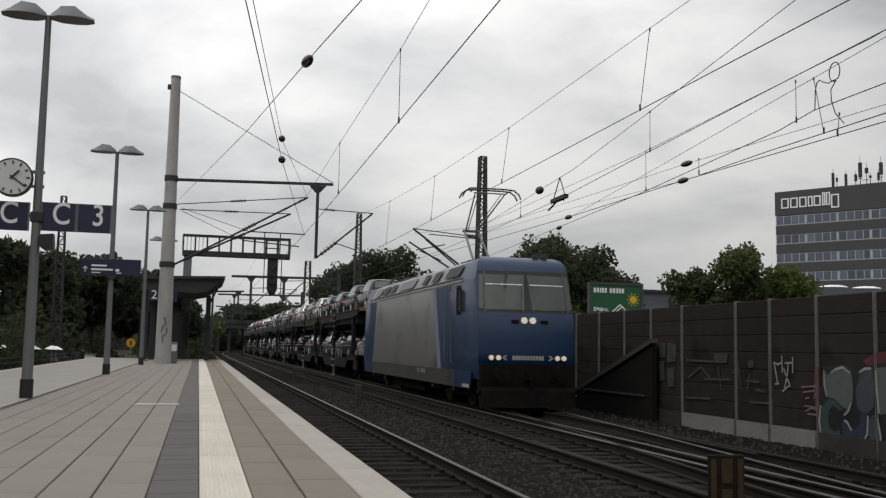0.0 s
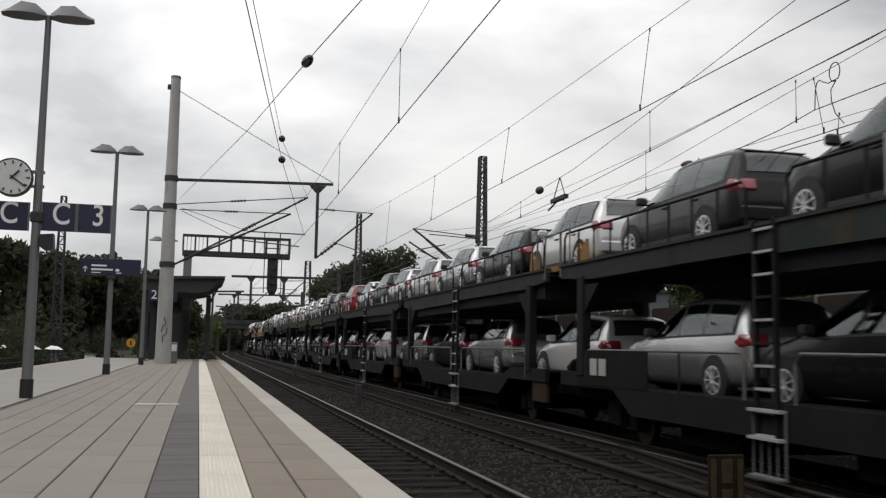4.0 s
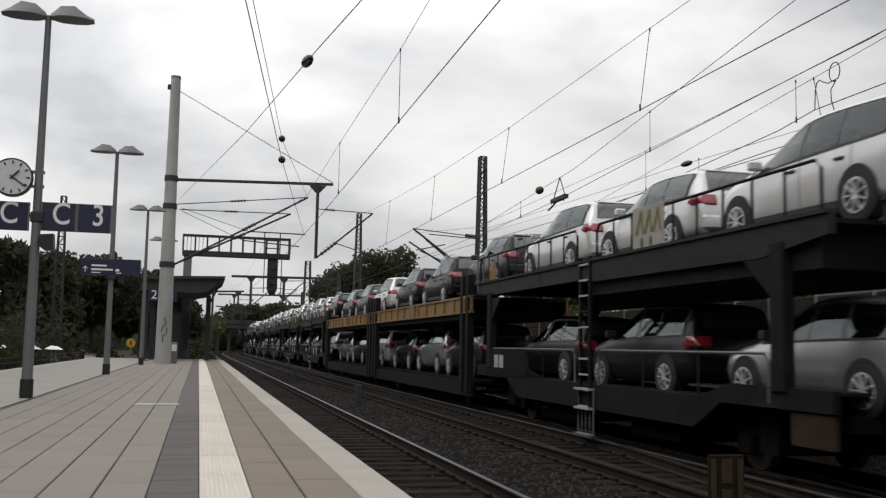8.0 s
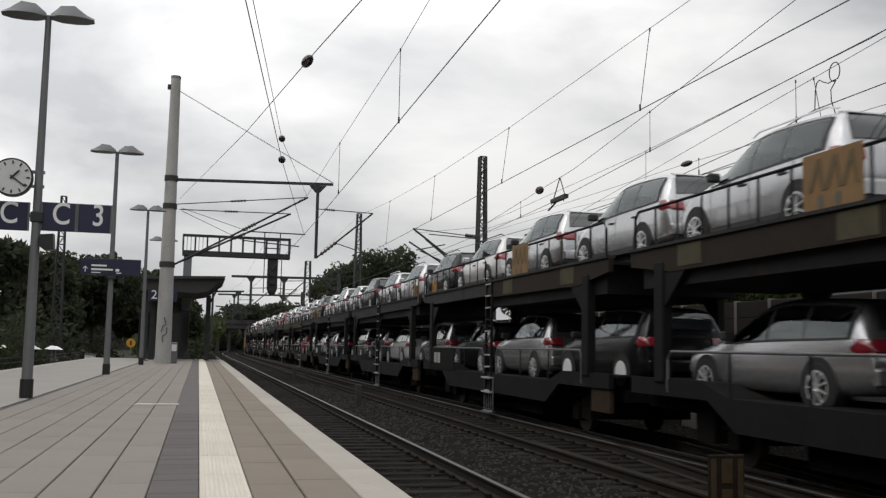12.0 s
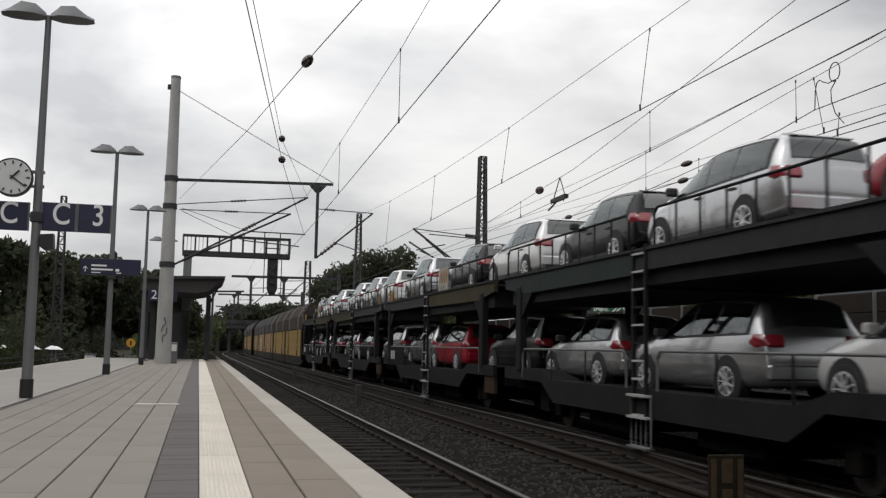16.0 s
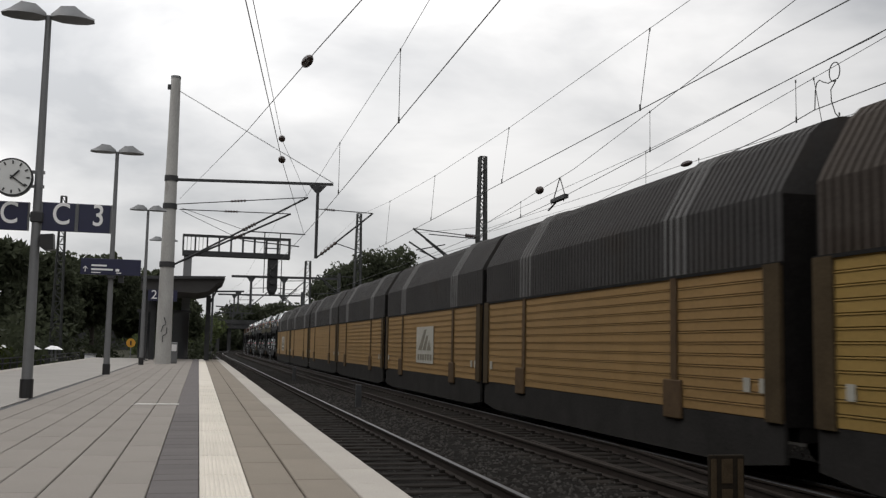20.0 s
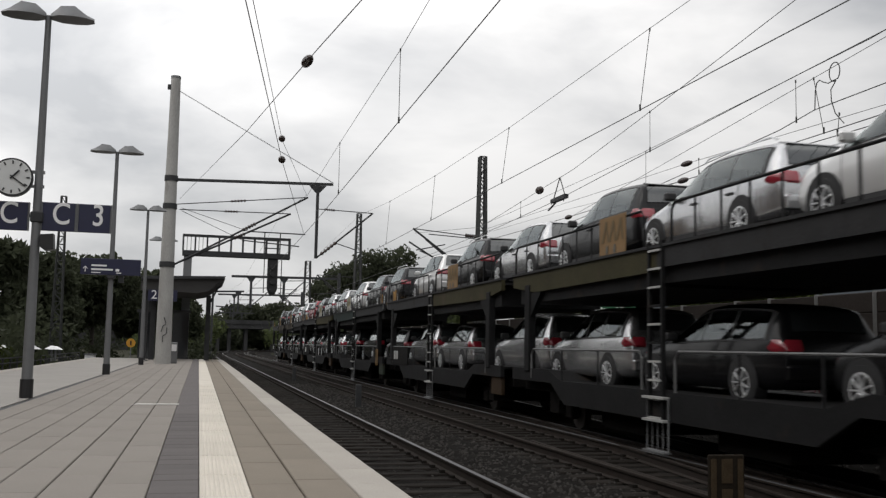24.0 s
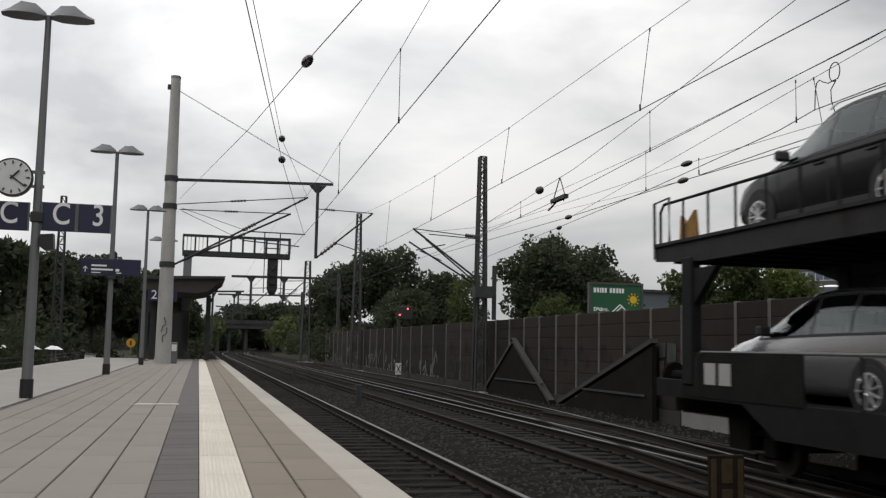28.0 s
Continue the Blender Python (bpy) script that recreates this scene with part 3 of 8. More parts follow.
for x, y, z in ((11.9, 75, 4.9), (11.6, 109, 5.2)):
    bracket("cantilever", "distant steel tube cantilever", [("strut", (x, y, z - 0.9), (x - 3.2, y, z + 1.5), 0.05), ("strut", (x, y, z - 1.2), (x - 2.6, y, z + 0.9), 0.04), ("tie", (x, y, z + 1.4), (x - 3.2, y, z + 1.5), 0.03), ("registration_arm", (x - 1.6, y, z + 0.1), (x - 3.4, y, z), 0.03)])
# far portals with hanging posts
for y, p0, p1, hung, xm in (
    (100, (2.94, 7.77), (13.93, 7.88), ((4.92, 4.61), (8.24, 5.46)), 13.94),
    (140, (1.71, 8.24), (5.95, 8.38), ((5.16, 5.14),), 1.65),
    (150, (2.52, 8.36), (15.25, 8.51), ((4.95, 4.91), (12.2, 7.37)), 15.18),
    (190, (2.86, 8.04), (6.27, 7.81), ((5.62, 5.95),), None),
    (215, (3.06, 7.62), (11.51, 7.61), ((6.9, 5.64), (8.83, 6.18)), None),
):
    t = thing("cross_beam", "distant dark catenary cross beam with hanging posts", "beam", "far cross beams")
    b = bm_new()
    beam(b, (p0[0], y, p0[1]), (p1[0], y, p1[1]), 0.20, 0.24)
    part("beam", b, STEEL_DARK, t)
    for xp, zp in hung:
        b = bm_new()
        beam(b, (xp, y, p0[1]), (xp, y, zp), 0.24, 0.24)
        prism(b, [(xp - 0.5, p0[1]), (xp + 0.5, p0[1]), (xp + 0.14, p0[1] - 0.5), (xp - 0.14, p0[1] - 0.5)], ALONG, y - 0.1, y + 0.1)
        part("hanging_post", b, STEEL_DARK, t)
        b = bm_new()
        tube(b, (xp, y, zp + 0.1), (xp + 2.2, y, zp + 2.1), 0.06, 6)
        tube(b, (xp, y, zp + 2.0), (xp + 2.2, y, zp + 2.1), 0.04, 6)
        tube(b, (xp, y, zp + 1.2), (xp - 1.6, y, zp + 1.3), 0.03, 6)
        part("arm", b, STEEL_DARK, t)
    if xm is not None:
        b = bm_new()
        beam(b, (xm, y, -1.1), (xm, y, max(p0[1], p1[1]) + 0.6), 0.30, 0.30)
        part("post", b, STEEL_DARK, t)

# ---------------------------------------------------------------- platform lamps, clock, signs
def lamp_post(x, y, label):
    t = thing("platform_lamp", label, "lamp", "platform lamps")
    b = bm_new()
    tube(b, (x, y, 0.28), (x - 0.02, y, 6.38), 0.088, 14, 0.05)
    part("pole", b, STEEL_GREY, t, "grey tapered steel pole", smooth=50)
    b = bm_new()
    tube(b, (x, y, 0), (x, y, 0.30), 0.105, 14)
    part("base_sleeve", b, BLACK, t, "black base sleeve")
    for s in (-1, 1):
        b = bm_new()
        cx = x - 0.02
        lo = [(0.03, 6.36), (0.70, 6.33)]
        rows = []
        for k, w in ((0.04, 0.10), (0.20, 0.22), (0.42, 0.24), (0.60, 0.20), (0.73, 0.10)):
            top = 6.40 + 0.20 * math.sin(min(1, max(0, (k - 0.02) / 0.62)) * math.pi) ** 0.8
            rows.append([b.verts.new((cx + s * k, y + dy, z)) for dy, z in ((-w, 6.345), (-w * 0.55, top - 0.03), (0, top), (w * 0.55, top - 0.03), (w, 6.345), (0, 6.33))])
        for p, q in zip(rows, rows[1:]):
            for i in range(6):
                b.faces.new((p[i], p[(i + 1) % 6], q[(i + 1) % 6], q[i]))
        b.faces.new(rows[0])
        b.faces.new(rows[-1])
        part("shade", b, LAMP_GREY, t, "hooded grey lamp shade", smooth=60)
    return t


lamp1 = lamp_post(-2.68, 16.92, "tall platform lamp with two hooded shades carrying clock and signs")
lamp_post(-2.50, 28.81, "tall platform lamp with two hooded shades carrying a direction board")
lamp_post(-2.25, 41.23, "tall platform lamp with two hooded shades")
lamp_post(-2.05, 53.4, "tall platform lamp with two hooded shades near the canopy")

CLOCK_FACE = mat("clock_face", (0.62, 0.63, 0.62), 0.4, var=0.06)
ck = thing("station_clock", "round white station clock with black pointers", "clock")
F = pose(-3.08, 16.80, 3.58, 90, 0, 4)
b = bm_new()
tube(b, (0, 0, -0.13), (0, 0, 0.02), 0.315, 40)
part("case", b, BLACK, ck, "dark round case", smooth=40, at=F)
b = bm_new()
tube(b, (0, 0, 0.02), (0, 0, 0.026), 0.288, 40)
part("dial", b, CLOCK_FACE, ck, "pale dial", at=F)
for k in range(12):
    a = k * math.pi / 6
    b = bm_new()
    beam(b, (0.215 * math.sin(a), 0.215 * math.cos(a), 0.032), (0.27 * math.sin(a), 0.27 * math.cos(a), 0.032), 0.024, 0.006)
    part("hour_mark", b, BLACK, ck, at=F)
for nm, a, l, w in (("hour_pointer", 43, 0.155, 0.03), ("minute_pointer", 125, 0.255, 0.022)):
    a = radians(a)
    b = bm_new()
    beam(b, (-0.04 * math.sin(a), -0.04 * math.cos(a), 0.04), (l * math.sin(a), l * math.cos(a), 0.04), w, 0.006)
    part(nm, b, BLACK, ck, at=F)
b = bm_new()
tube(b, (0, 0, 0.03), (0, 0, 0.048), 0.02, 10)
part("hub", b, BLACK, ck, at=F)
for z in (3.46, 3.70):
    b = bm_new()
    beam(b, (-2.86, 16.9, z), (-2.6, 16.9, z), 0.05, 0.05)
    part("bracket", b, STEEL_GREY, ck)


def sign(cx, w, z0, z1, y, label, glyph=None, size=0.33, gx=0.0):
    s = thing("platform_sign", label, "sign", "platform signs")
    b = bm_new()
    box(b, cx - w / 2, cx + w / 2, y - 0.03, y + 0.03, z0, z1)
    bevel(b, 0.008)
    part("panel", b, SIGN_BLUE, s, "dark blue panel")
    for xx in (-1, 1):
        b = bm_new()
        box(b, cx + xx * (w / 2 + 0.012) - 0.012, cx + xx * (w / 2 + 0.012) + 0.012, y - 0.035, y + 0.035, z0 + 0.0, z1)
        part("frame", b, LAMP_GREY, s)
    if glyph:
        text_part("letter", glyph, size, SIGN_WHITE, s, pose(cx + gx, y - 0.036, (z0 + z1) / 2 + 0.035, 90, 0, 0) @ Matrix.Diagonal((0.78, 0.96, 1, 1)), "white letter", 0.004)
    return s


sign(-3.09, 0.53, 2.72, 3.19, 16.92, "dark blue platform sector sign with a white C", "C", 0.53, -0.02)
sign(-2.345, 0.51, 2.735, 3.21, 16.92, "dark blue platform sector sign with a white C", "C", 0.53, 0.04)
sign(-1.785, 0.50, 2.735, 3.21, 16.92, "dark blue track sign with a white number 3", "3", 0.53, 0.06)
sb = thing("sign_bracket", "grey bracket that holds the signs on the lamp pole", "bracket")
b = bm_new()
box(b, -2.78, -2.58, 16.83, 17.0, 2.86, 3.04)
bevel(b, 0.02)
part("clamp", b, STEEL_DARK, sb)
b = bm_new()
beam(b, (-3.0, 16.98, 2.98), (-1.6, 16.98, 2.98), 0.04, 0.05)
part("rail", b, STEEL_GREY, sb)
sp = thing("loudspeaker", "small dark loudspeaker box on the lamp pole", "loudspeaker")
b = bm_new()
prism(b, [(-2.60, 2.66), (-2.40, 2.68), (-2.38, 2.42), (-2.52, 2.40), (-2.60, 2.46)], ALONG, 16.78, 17.0)
part("horn", b, BLACK, sp)
b = bm_new()
tube(b, (-2.68, 16.9, 2.52), (-2.55, 16.9, 2.52), 0.02, 6)
part("arm", b, STEEL_GREY, sp)

db = thing("direction_board", "long dark blue exit board with small white unreadable lines", "sign")
b = bm_new()
box(b, -3.32, -1.70, 28.62, 28.72, 2.80, 3.26)
bevel(b, 0.01)
part("panel", b, SIGN_BLUE, db)
for x0, x1, z, hh in ((-3.03, -2.62, 3.06, 0.05), (-3.03, -2.45, 2.95, 0.05), (-3.03, -2.78, 2.86, 0.025), (-2.38, -2.28, 2.94, 0.07), (-2.36, -2.22, 2.86, 0.025)):
    b = bm_new()
    box(b, x0, x1, 28.612, 28.618, z - hh / 2, z + hh / 2)
    part("text_line", b, SIGN_WHITE, db, "white unreadable line")
b = bm_new()
beam(b, (-3.19, 28.614, 2.87), (-3.19, 28.614, 3.02), 0.02, 0.006)
beam(b, (-3.19, 28.614, 3.03), (-3.25, 28.614, 2.96), 0.006, 0.02)
beam(b, (-3.19, 28.614, 3.03), (-3.13, 28.614, 2.96), 0.006, 0.02)
part("arrow", b, SIGN_WHITE, db, "white upward arrow")
b = bm_new()
box(b, -2.6, -2.4, 28.6, 28.95, 2.72, 2.80)
box(b, -2.30, -2.16, 28.7, 28.9, 2.60, 2.78)
part("bracket", b, STEEL_DARK, db)

# ---------------------------------------------------------------- canopy at the platform's far end
CANOPY = mat("canopy_dark", (0.035, 0.033, 0.032), 0.7, var=0.3, scale=2)
cp = thing("platform_canopy", "dark flat platform canopy on steel columns", "canopy")
b = bm_new()
prism(b, [(-2.95, 3.56), (-0.2, 3.46), (0.35, 3.58), (1.18, 4.24), (1.06, 4.36), (-2.95, 4.20)], ALONG, 50.5, 57.6)
part("roof", b, CANOPY, cp, "dark wedge-shaped roof")
b = bm_new()
prism(b, [(-2.95, 4.08), (1.12, 4.24), (1.20, 4.36), (-2.95, 4.24)], ALONG, 50.3, 50.5)
part("fascia", b, STEEL_DARK, cp)
for x, y in ((0.42, 54), (-2.75, 52.0), (-2.45, 54), (-2.75, 56.8)):
    b = bm_new()
    box(b, x - 0.13, x + 0.13, y - 0.13, y + 0.13, 0, 3.52)
    part("column", b, STEEL_DARK, cp)
b = bm_new()
beam(b, (0.4, 54, 2.9), (0.95, 54, 4.1), 0.09, 0.09)
part("brace", b, STEEL_DARK, cp)
for cx, g in ((-2.28, "2"), (-1.46, "3")):
    sg = thing("track_number_sign", "dark track number sign with white %s under the canopy" % g, "sign", "track number signs")
    b = bm_new()
    box(b, cx - 0.3, cx + 0.3, 50.40, 50.52, 3.0, 3.56)
    part("panel", b, SIGN_BLUE, sg)
    text_part("number", g, 0.62, SIGN_WHITE, sg, pose(cx, 50.385, 3.29, 90, 0, 0), "white number")
sh = thing("shelter_wall", "dark glazed waiting shelter under the canopy", "shelter")
for x0, x1 in ((-3.3, -2.4), (-2.36, -1.5), (-1.46, -0.6)):
    b = bm_new()
    box(b, x0, x1, 56.3, 56.38, 0.05, 2.6)
    part("pane", b, GLASS_DARK, sh)
b = bm_new()
box(b, -3.4, -0.5, 56.25, 56.42, 2.6, 2.75)
part("header", b, STEEL_DARK, sh)

# signal gantry
ga = thing("signal_gantry", "steel signal gantry with railings over the platform track", "gantry")
b = bm_new()
box(b, -1.05, -0.60, 56.8, 57.2, 0, 6.1)
part("column", b, STEEL_GREY, ga, "broad grey column")
b = bm_new()
box(b, -1.15, 4.98, 56.7, 57.3, 5.92, 6.22)
bevel(b, 0.02)
part("girder", b, STEEL_DARK, ga)
for dy in (56.7, 57.3):
    b = bm_new()
    beam(b, (-1.15, dy, 7.1), (4.98, dy, 7.1), 0.09, 0.09)
    part("top_rail", b, STEEL_DARK, ga)
    for k in range(10):
        b = bm_new()
        x = -1.12 + 6.06 * k / 9
        beam(b, (x, dy, 6.2), (x, dy, 7.1), 0.09, 0.06)
        part("railing_post", b, STEEL_DARK, ga)
for k in range(5):
    b = bm_new()
    x = -0.9 + 0.22 * k
    beam(b, (x, 56.72, 6.2), (x, 56.72, 7.1), 0.03, 0.03)
    part("bar", b, STEEL_DARK, ga)
b = bm_new()
for x in (3.45, 4.35):
    beam(b, (x, 56.5, 5.9), (x, 56.5, 7.45), 0.06, 0.06)
for z in (6.5, 6.95, 7.42):
    beam(b, (3.45, 56.5, z), (4.35, 56.5, z), 0.06, 0.06)
part("service_cage", b, STEEL_DARK, ga)
sg = thing("railway_signal", "black railway signal head hung under the gantry", "signal")
b = bm_new()
prism(b, [(3.7, 5.9), (4.3, 5.9), (4.3, 4.15), (4.15, 3.8), (3.85, 3.8), (3.7, 4.15)], ALONG, 56.85, 57.0)
bevel(b, 0.02)
part("backboard", b, BLACK, sg)
for z in (5.45, 5.0, 4.55, 4.1):
    b = bm_new()
    tube(b, (4.0, 56.55, z), (4.0, 56.86, z), 0.14, 14)
    part("hood", b, BLACK, sg)
b = bm_new()
for x in (3.5, 4.5):
    beam(b, (x, 56.75, 3.9), (x, 56.75, 5.95), 0.05, 0.05)
part("cage_bar", b, STEEL_DARK, sg)

# small things on and by the platform
bn = thing("ticket_post", "slim grey post box beside the concrete mast", "box")
b = bm_new()
box(b, -1.20, -0.92, 44.9, 45.2, 0, 0.95)
bevel(b, 0.03)
part("body", b, STEEL_GREY, bn)
b = bm_new()
box(b, -1.17, -0.95, 44.88, 44.895, 0.55, 0.85)
part("front_panel", b, SIGN_WHITE, bn)
PALE = mat("pale_metal_strip", (0.50, 0.48, 0.45), 0.6, var=0.1)
b = bm_new()
prism(b, [(-0.93, 15.2), (-0.25, 15.2), (-0.25, 15.42), (-0.86, 15.42)], UPRIGHT, 0.004, 0.009)
tagged(new("cover_strip", mesh_of(b, "cover_strip", PALE)), "pale cover strip across the paving", "cover strip")
YELLOW_SIGN = mat("sign_amber", (0.62, 0.30, 0.03), 0.5, var=0.1)
ys = thing("round_warning_sign", "round amber warning sign on a short post", "sign")
b = bm_new()
tube(b, (-4.16, 64, 0.85), (-4.16, 63.95, 0.85), 0.28, 20)
part("disc", b, YELLOW_SIGN, ys)
b = bm_new()
tube(b, (-4.16, 64.03, -1.1), (-4.16, 64.03, 1.0), 0.04, 8)
part("post", b, STEEL_GREY, ys)
b = bm_new()
box(b, -4.2, -4.12, 63.93, 63.945, 0.72, 0.98)
part("symbol", b, BLACK, ys)
for x, y in ((-8.7, 48), (-7.4, 48), (-6.95, 50.5), (-6.45, 48)):
    t = thing("garden_lamp", "small mushroom lamp with a pale cap", "lamp", "mushroom lamps")
    b = bm_new()
    tube(b, (x, y, 0.50), (x, y, 0.66), 0.34, 16, 0.06)
    part("cap", b, SIGN_WHITE, t)
    b = bm_new()
    tube(b, (x, y, -1.1), (x, y, 0.52), 0.05, 8)
    part("post", b, STEEL_GREY, t)
wb = thing("relay_box", "low white equipment box beyond the platform", "box")
b = bm_new()
box(b, -6.4, -5.85, 59.5, 60.2, -1.1, 0.12)
bevel(b, 0.03)
part("body", b, SIGN_WHITE, wb)
b = bm_new()
box(b, -6.45, -5.8, 59.45, 60.25, 0.12, 0.18)
part("lid", b, STEEL_GREY, wb)

# marker board between the tracks
BOARD_BROWN = mat("marker_brown", (0.018, 0.014, 0.010), 0.85, spec=0.1, var=0.3, scale=8)
MARK_TAN = mat("marker_tan", (0.055, 0.04, 0.024), 0.85, spec=0.1, var=0.3, scale=8)
hb = thing("stop_marker", "weathered brown stop board with black bars between the tracks", "sign")
b = bm_new()
box(b, 5.02, 5.42, 8.86, 8.90, -0.66, -0.08)
bevel(b, 0.008)
part("panel", b, BOARD_BROWN, hb)
for x0, x1, z0, z1 in ((5.16, 5.28, -0.36, -0.12), (5.16, 5.28, -0.64, -0.42), (5.04, 5.10, -0.64, -0.12), (5.34, 5.40, -0.64, -0.12)):
    b = bm_new()
    box(b, x0, x1, 8.852, 8.859, z0, z1)
    part("field", b, MARK_TAN, hb, "faded tan field")
b = bm_new()
box(b, 5.19, 5.25, 8.91, 8.97, -1.0, -0.15)
part("post", b, STEEL_DARK, hb)
# small cable box and marker posts beside the near track
for x, y in ((4.9, 30.0), (5.0, 52.0)):
    t = thing("track_marker", "short dark marker post between the tracks", "post", "marker posts")
    b = bm_new()
    box(b, x - 0.09, x + 0.09, y - 0.06, y + 0.06, -1.0, -0.25)
    bevel(b, 0.02)
    part("post", b, STEEL_DARK, t)

# ---------------------------------------------------------------- noise wall on the far side
WALL_BROWN = mat("noise_wall_panel", (0.030, 0.0255, 0.023), 0.9, spec=0.06, var=0.25, scale=1.2, fine=22, bump=0.1, rnd=0.18, stain=((0.016, 0.0135, 0.012), 0.8, 0.58))
WALL_POST = mat("noise_wall_post", (0.21, 0.205, 0.20), 0.6, 0.3, var=0.25, scale=3)
PLINTH_PALE = mat("plinth_overpainted", (0.19, 0.184, 0.176), 0.9, spec=0.08, var=0.2, scale=1.5, fine=20, bump=0.2, stain=((0.14, 0.135, 0.128), 1.0, 0.58))
PLINTH = mat("plinth_concrete", (0.045, 0.042, 0.040), 0.9, spec=0.08, var=0.25, scale=1.5, fine=20, bump=0.2, stain=((0.03, 0.028, 0.027), 1.0, 0.55))
nw = thing("noise_wall", "dark grey-brown ribbed noise wall with steel posts and graffiti", "wall", kind="structure")
posts = [10.3, 12.2, 14.05, 15.87, 17.68, 19.40, 20.83, 23.50, 25.33, 27.11, 29.03, 30.96, 32.90, 34.69, 36.47, 38.34, 40.23]
while posts[-1] < 98:
    posts.append(posts[-1] + 2.9)
panel_cache = {}
for k, (ya, yb) in enumerate(zip(posts, posts[1:])):
    w = round(yb - ya, 2)
    if w not in panel_cache:
        b = bm_new()
        z, i = -0.62, 0
        while z < 2.02:
            hgt = 0.40
            prism(b, [(-0.03, z), (-0.04, z + 0.02), (-0.04, z + hgt - 0.02), (-0.03, z + hgt - 0.010), (-0.03, z + hgt - 0.005), (0.0, z + hgt), (0.10, z + hgt), (0.10, z)], lambda u, v, q: (u, q, v), 0.04, w - 0.04)
            z += hgt
            i += 1
        panel_cache[w] = mesh_of(b, "panel", WALL_BROWN)
    same("panel", panel_cache[w], nw, Matrix.Translation((WALL_X, ya, 0)))
    b = bm_new()
    box(b, WALL_X - 0.10, WALL_X + 0.12, ya + 0.05, yb - 0.05, -1.15, -0.64)
    part("plinth", b, PLINTH_PALE if 17.6 < ya < 23 else PLINTH, nw, "grey concrete plinth")
b = bm_new()
prism(b, [(-0.06, -0.03), (0.10, -0.03), (0.10, -0.02), (0.02, -0.018), (0.02, 0.018), (0.10, 0.02), (0.10, 0.03), (-0.06, 0.03), (-0.06, 0.02), (-0.02, 0.018), (-0.02, -0.018), (-0.06, -0.02)], UPRIGHT, -1.1, 2.20)
pme = mesh_of(b, "post", WALL_POST)
for y in posts:
    same("post", pme, nw, Matrix.Translation((WALL_X - 0.02, y, 0)), "grey steel post")

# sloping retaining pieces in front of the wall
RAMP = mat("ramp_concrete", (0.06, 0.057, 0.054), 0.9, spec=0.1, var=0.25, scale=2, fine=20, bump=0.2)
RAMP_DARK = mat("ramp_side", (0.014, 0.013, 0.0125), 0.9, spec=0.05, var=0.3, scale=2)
for label, tri, caps in (
    ("dark triangular stair wall with two sloping concrete copings", [(33.0, -1.1), (40.9, -1.1), (37.02, 1.25)], (((37.1, 1.35), (32.7, -0.9)), ((36.9, 1.3), (40.9, -0.86)))),
    ("dark stair wall with a long sloping concrete coping", [(24.7, -1.1), (31.9, -1.1), (24.7, 1.1)], (((24.65, 1.25), (31.9, -0.87)),)),
):
    t = thing("stair_wall", label, "wall", "stair walls")
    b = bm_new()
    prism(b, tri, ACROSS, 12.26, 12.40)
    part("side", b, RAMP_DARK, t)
    for (ya, za), (yb, zb) in caps:
        b = bm_new()
        beam(b, (12.31, ya, za), (12.31, yb, zb), 0.22, 0.13)
        part("coping", b, RAMP, t, "sloping grey coping")
    b = bm_new()
    ys_ = [p[0] for p in tri]
    beam(b, (12.24, min(ys_) + 0.4, -0.30), (12.24, max(ys_) - (1.6 if len(caps) > 1 else 2.2), -0.30), 0.05, 0.06)
    part("rail", b, STEEL_DARK, t)


# graffiti painted on the wall
def daub(name, outline, colour, off=0.0):
    b = bm_new()
    prism(b, outline, ACROSS, WALL_X - 0.066 - off, WALL_X - 0.060 - off)
    return part(name, b, colour, gf)


SILVER_SPRAY = mat("spray_silver", (0.078, 0.094, 0.090), 0.5, var=0.25, scale=4)
BLUE_SPRAY = mat("spray_blue", (0.022, 0.032, 0.055), 0.5, var=0.25, scale=4)
GREEN_SPRAY = mat("spray_green", (0.030, 0.055, 0.052), 0.5, var=0.25, scale=4)
BLACK_SPRAY = mat("spray_black", (0.010, 0.010, 0.011), 0.5, var=0.2)
RED_SPRAY = mat("spray_red", (0.085, 0.012, 0.018), 0.6, var=0.3, scale=5)
WHITE_SPRAY = mat("spray_white", (0.26, 0.265, 0.265), 0.6, var=0.25, scale=7)
gf = thing("graffiti", "large silver, blue and black graffiti letters on the noise wall", "graffiti")


def swoosh(points, width):
    """Flat sprayed band along a curve, thick in the middle and thin at its ends."""
    left, right = [], []
    n = len(points)
    for i, (y, z) in enumerate(points):
        ya, za = points[max(0, i - 1)]
        yb, zb = points[min(n - 1, i + 1)]
        d = math.hypot(yb - ya, zb - za) or 1
        w_ = width * (0.35 + 0.65 * math.sin(math.pi * (i + 0.5) / n))
        left.append((y - (zb - za) / d * w_, z + (yb - ya) / d * w_))
        right.append((y + (zb - za) / d * w_, z - (yb - ya) / d * w_))
    return left, right


def band(name, points, width, colour, off):
    left, right = swoosh(points, width)
    b = bm_new()
    x = WALL_X - 0.062 - off
    a = [b.verts.new((x, y, z)) for y, z in left]
    c = [b.verts.new((x, y, z)) for y, z in right]
    for k in range(len(a) - 1):
        b.faces.new((a[k], a[k + 1], c[k + 1], c[k]))
    return part(name, b, colour, gf)


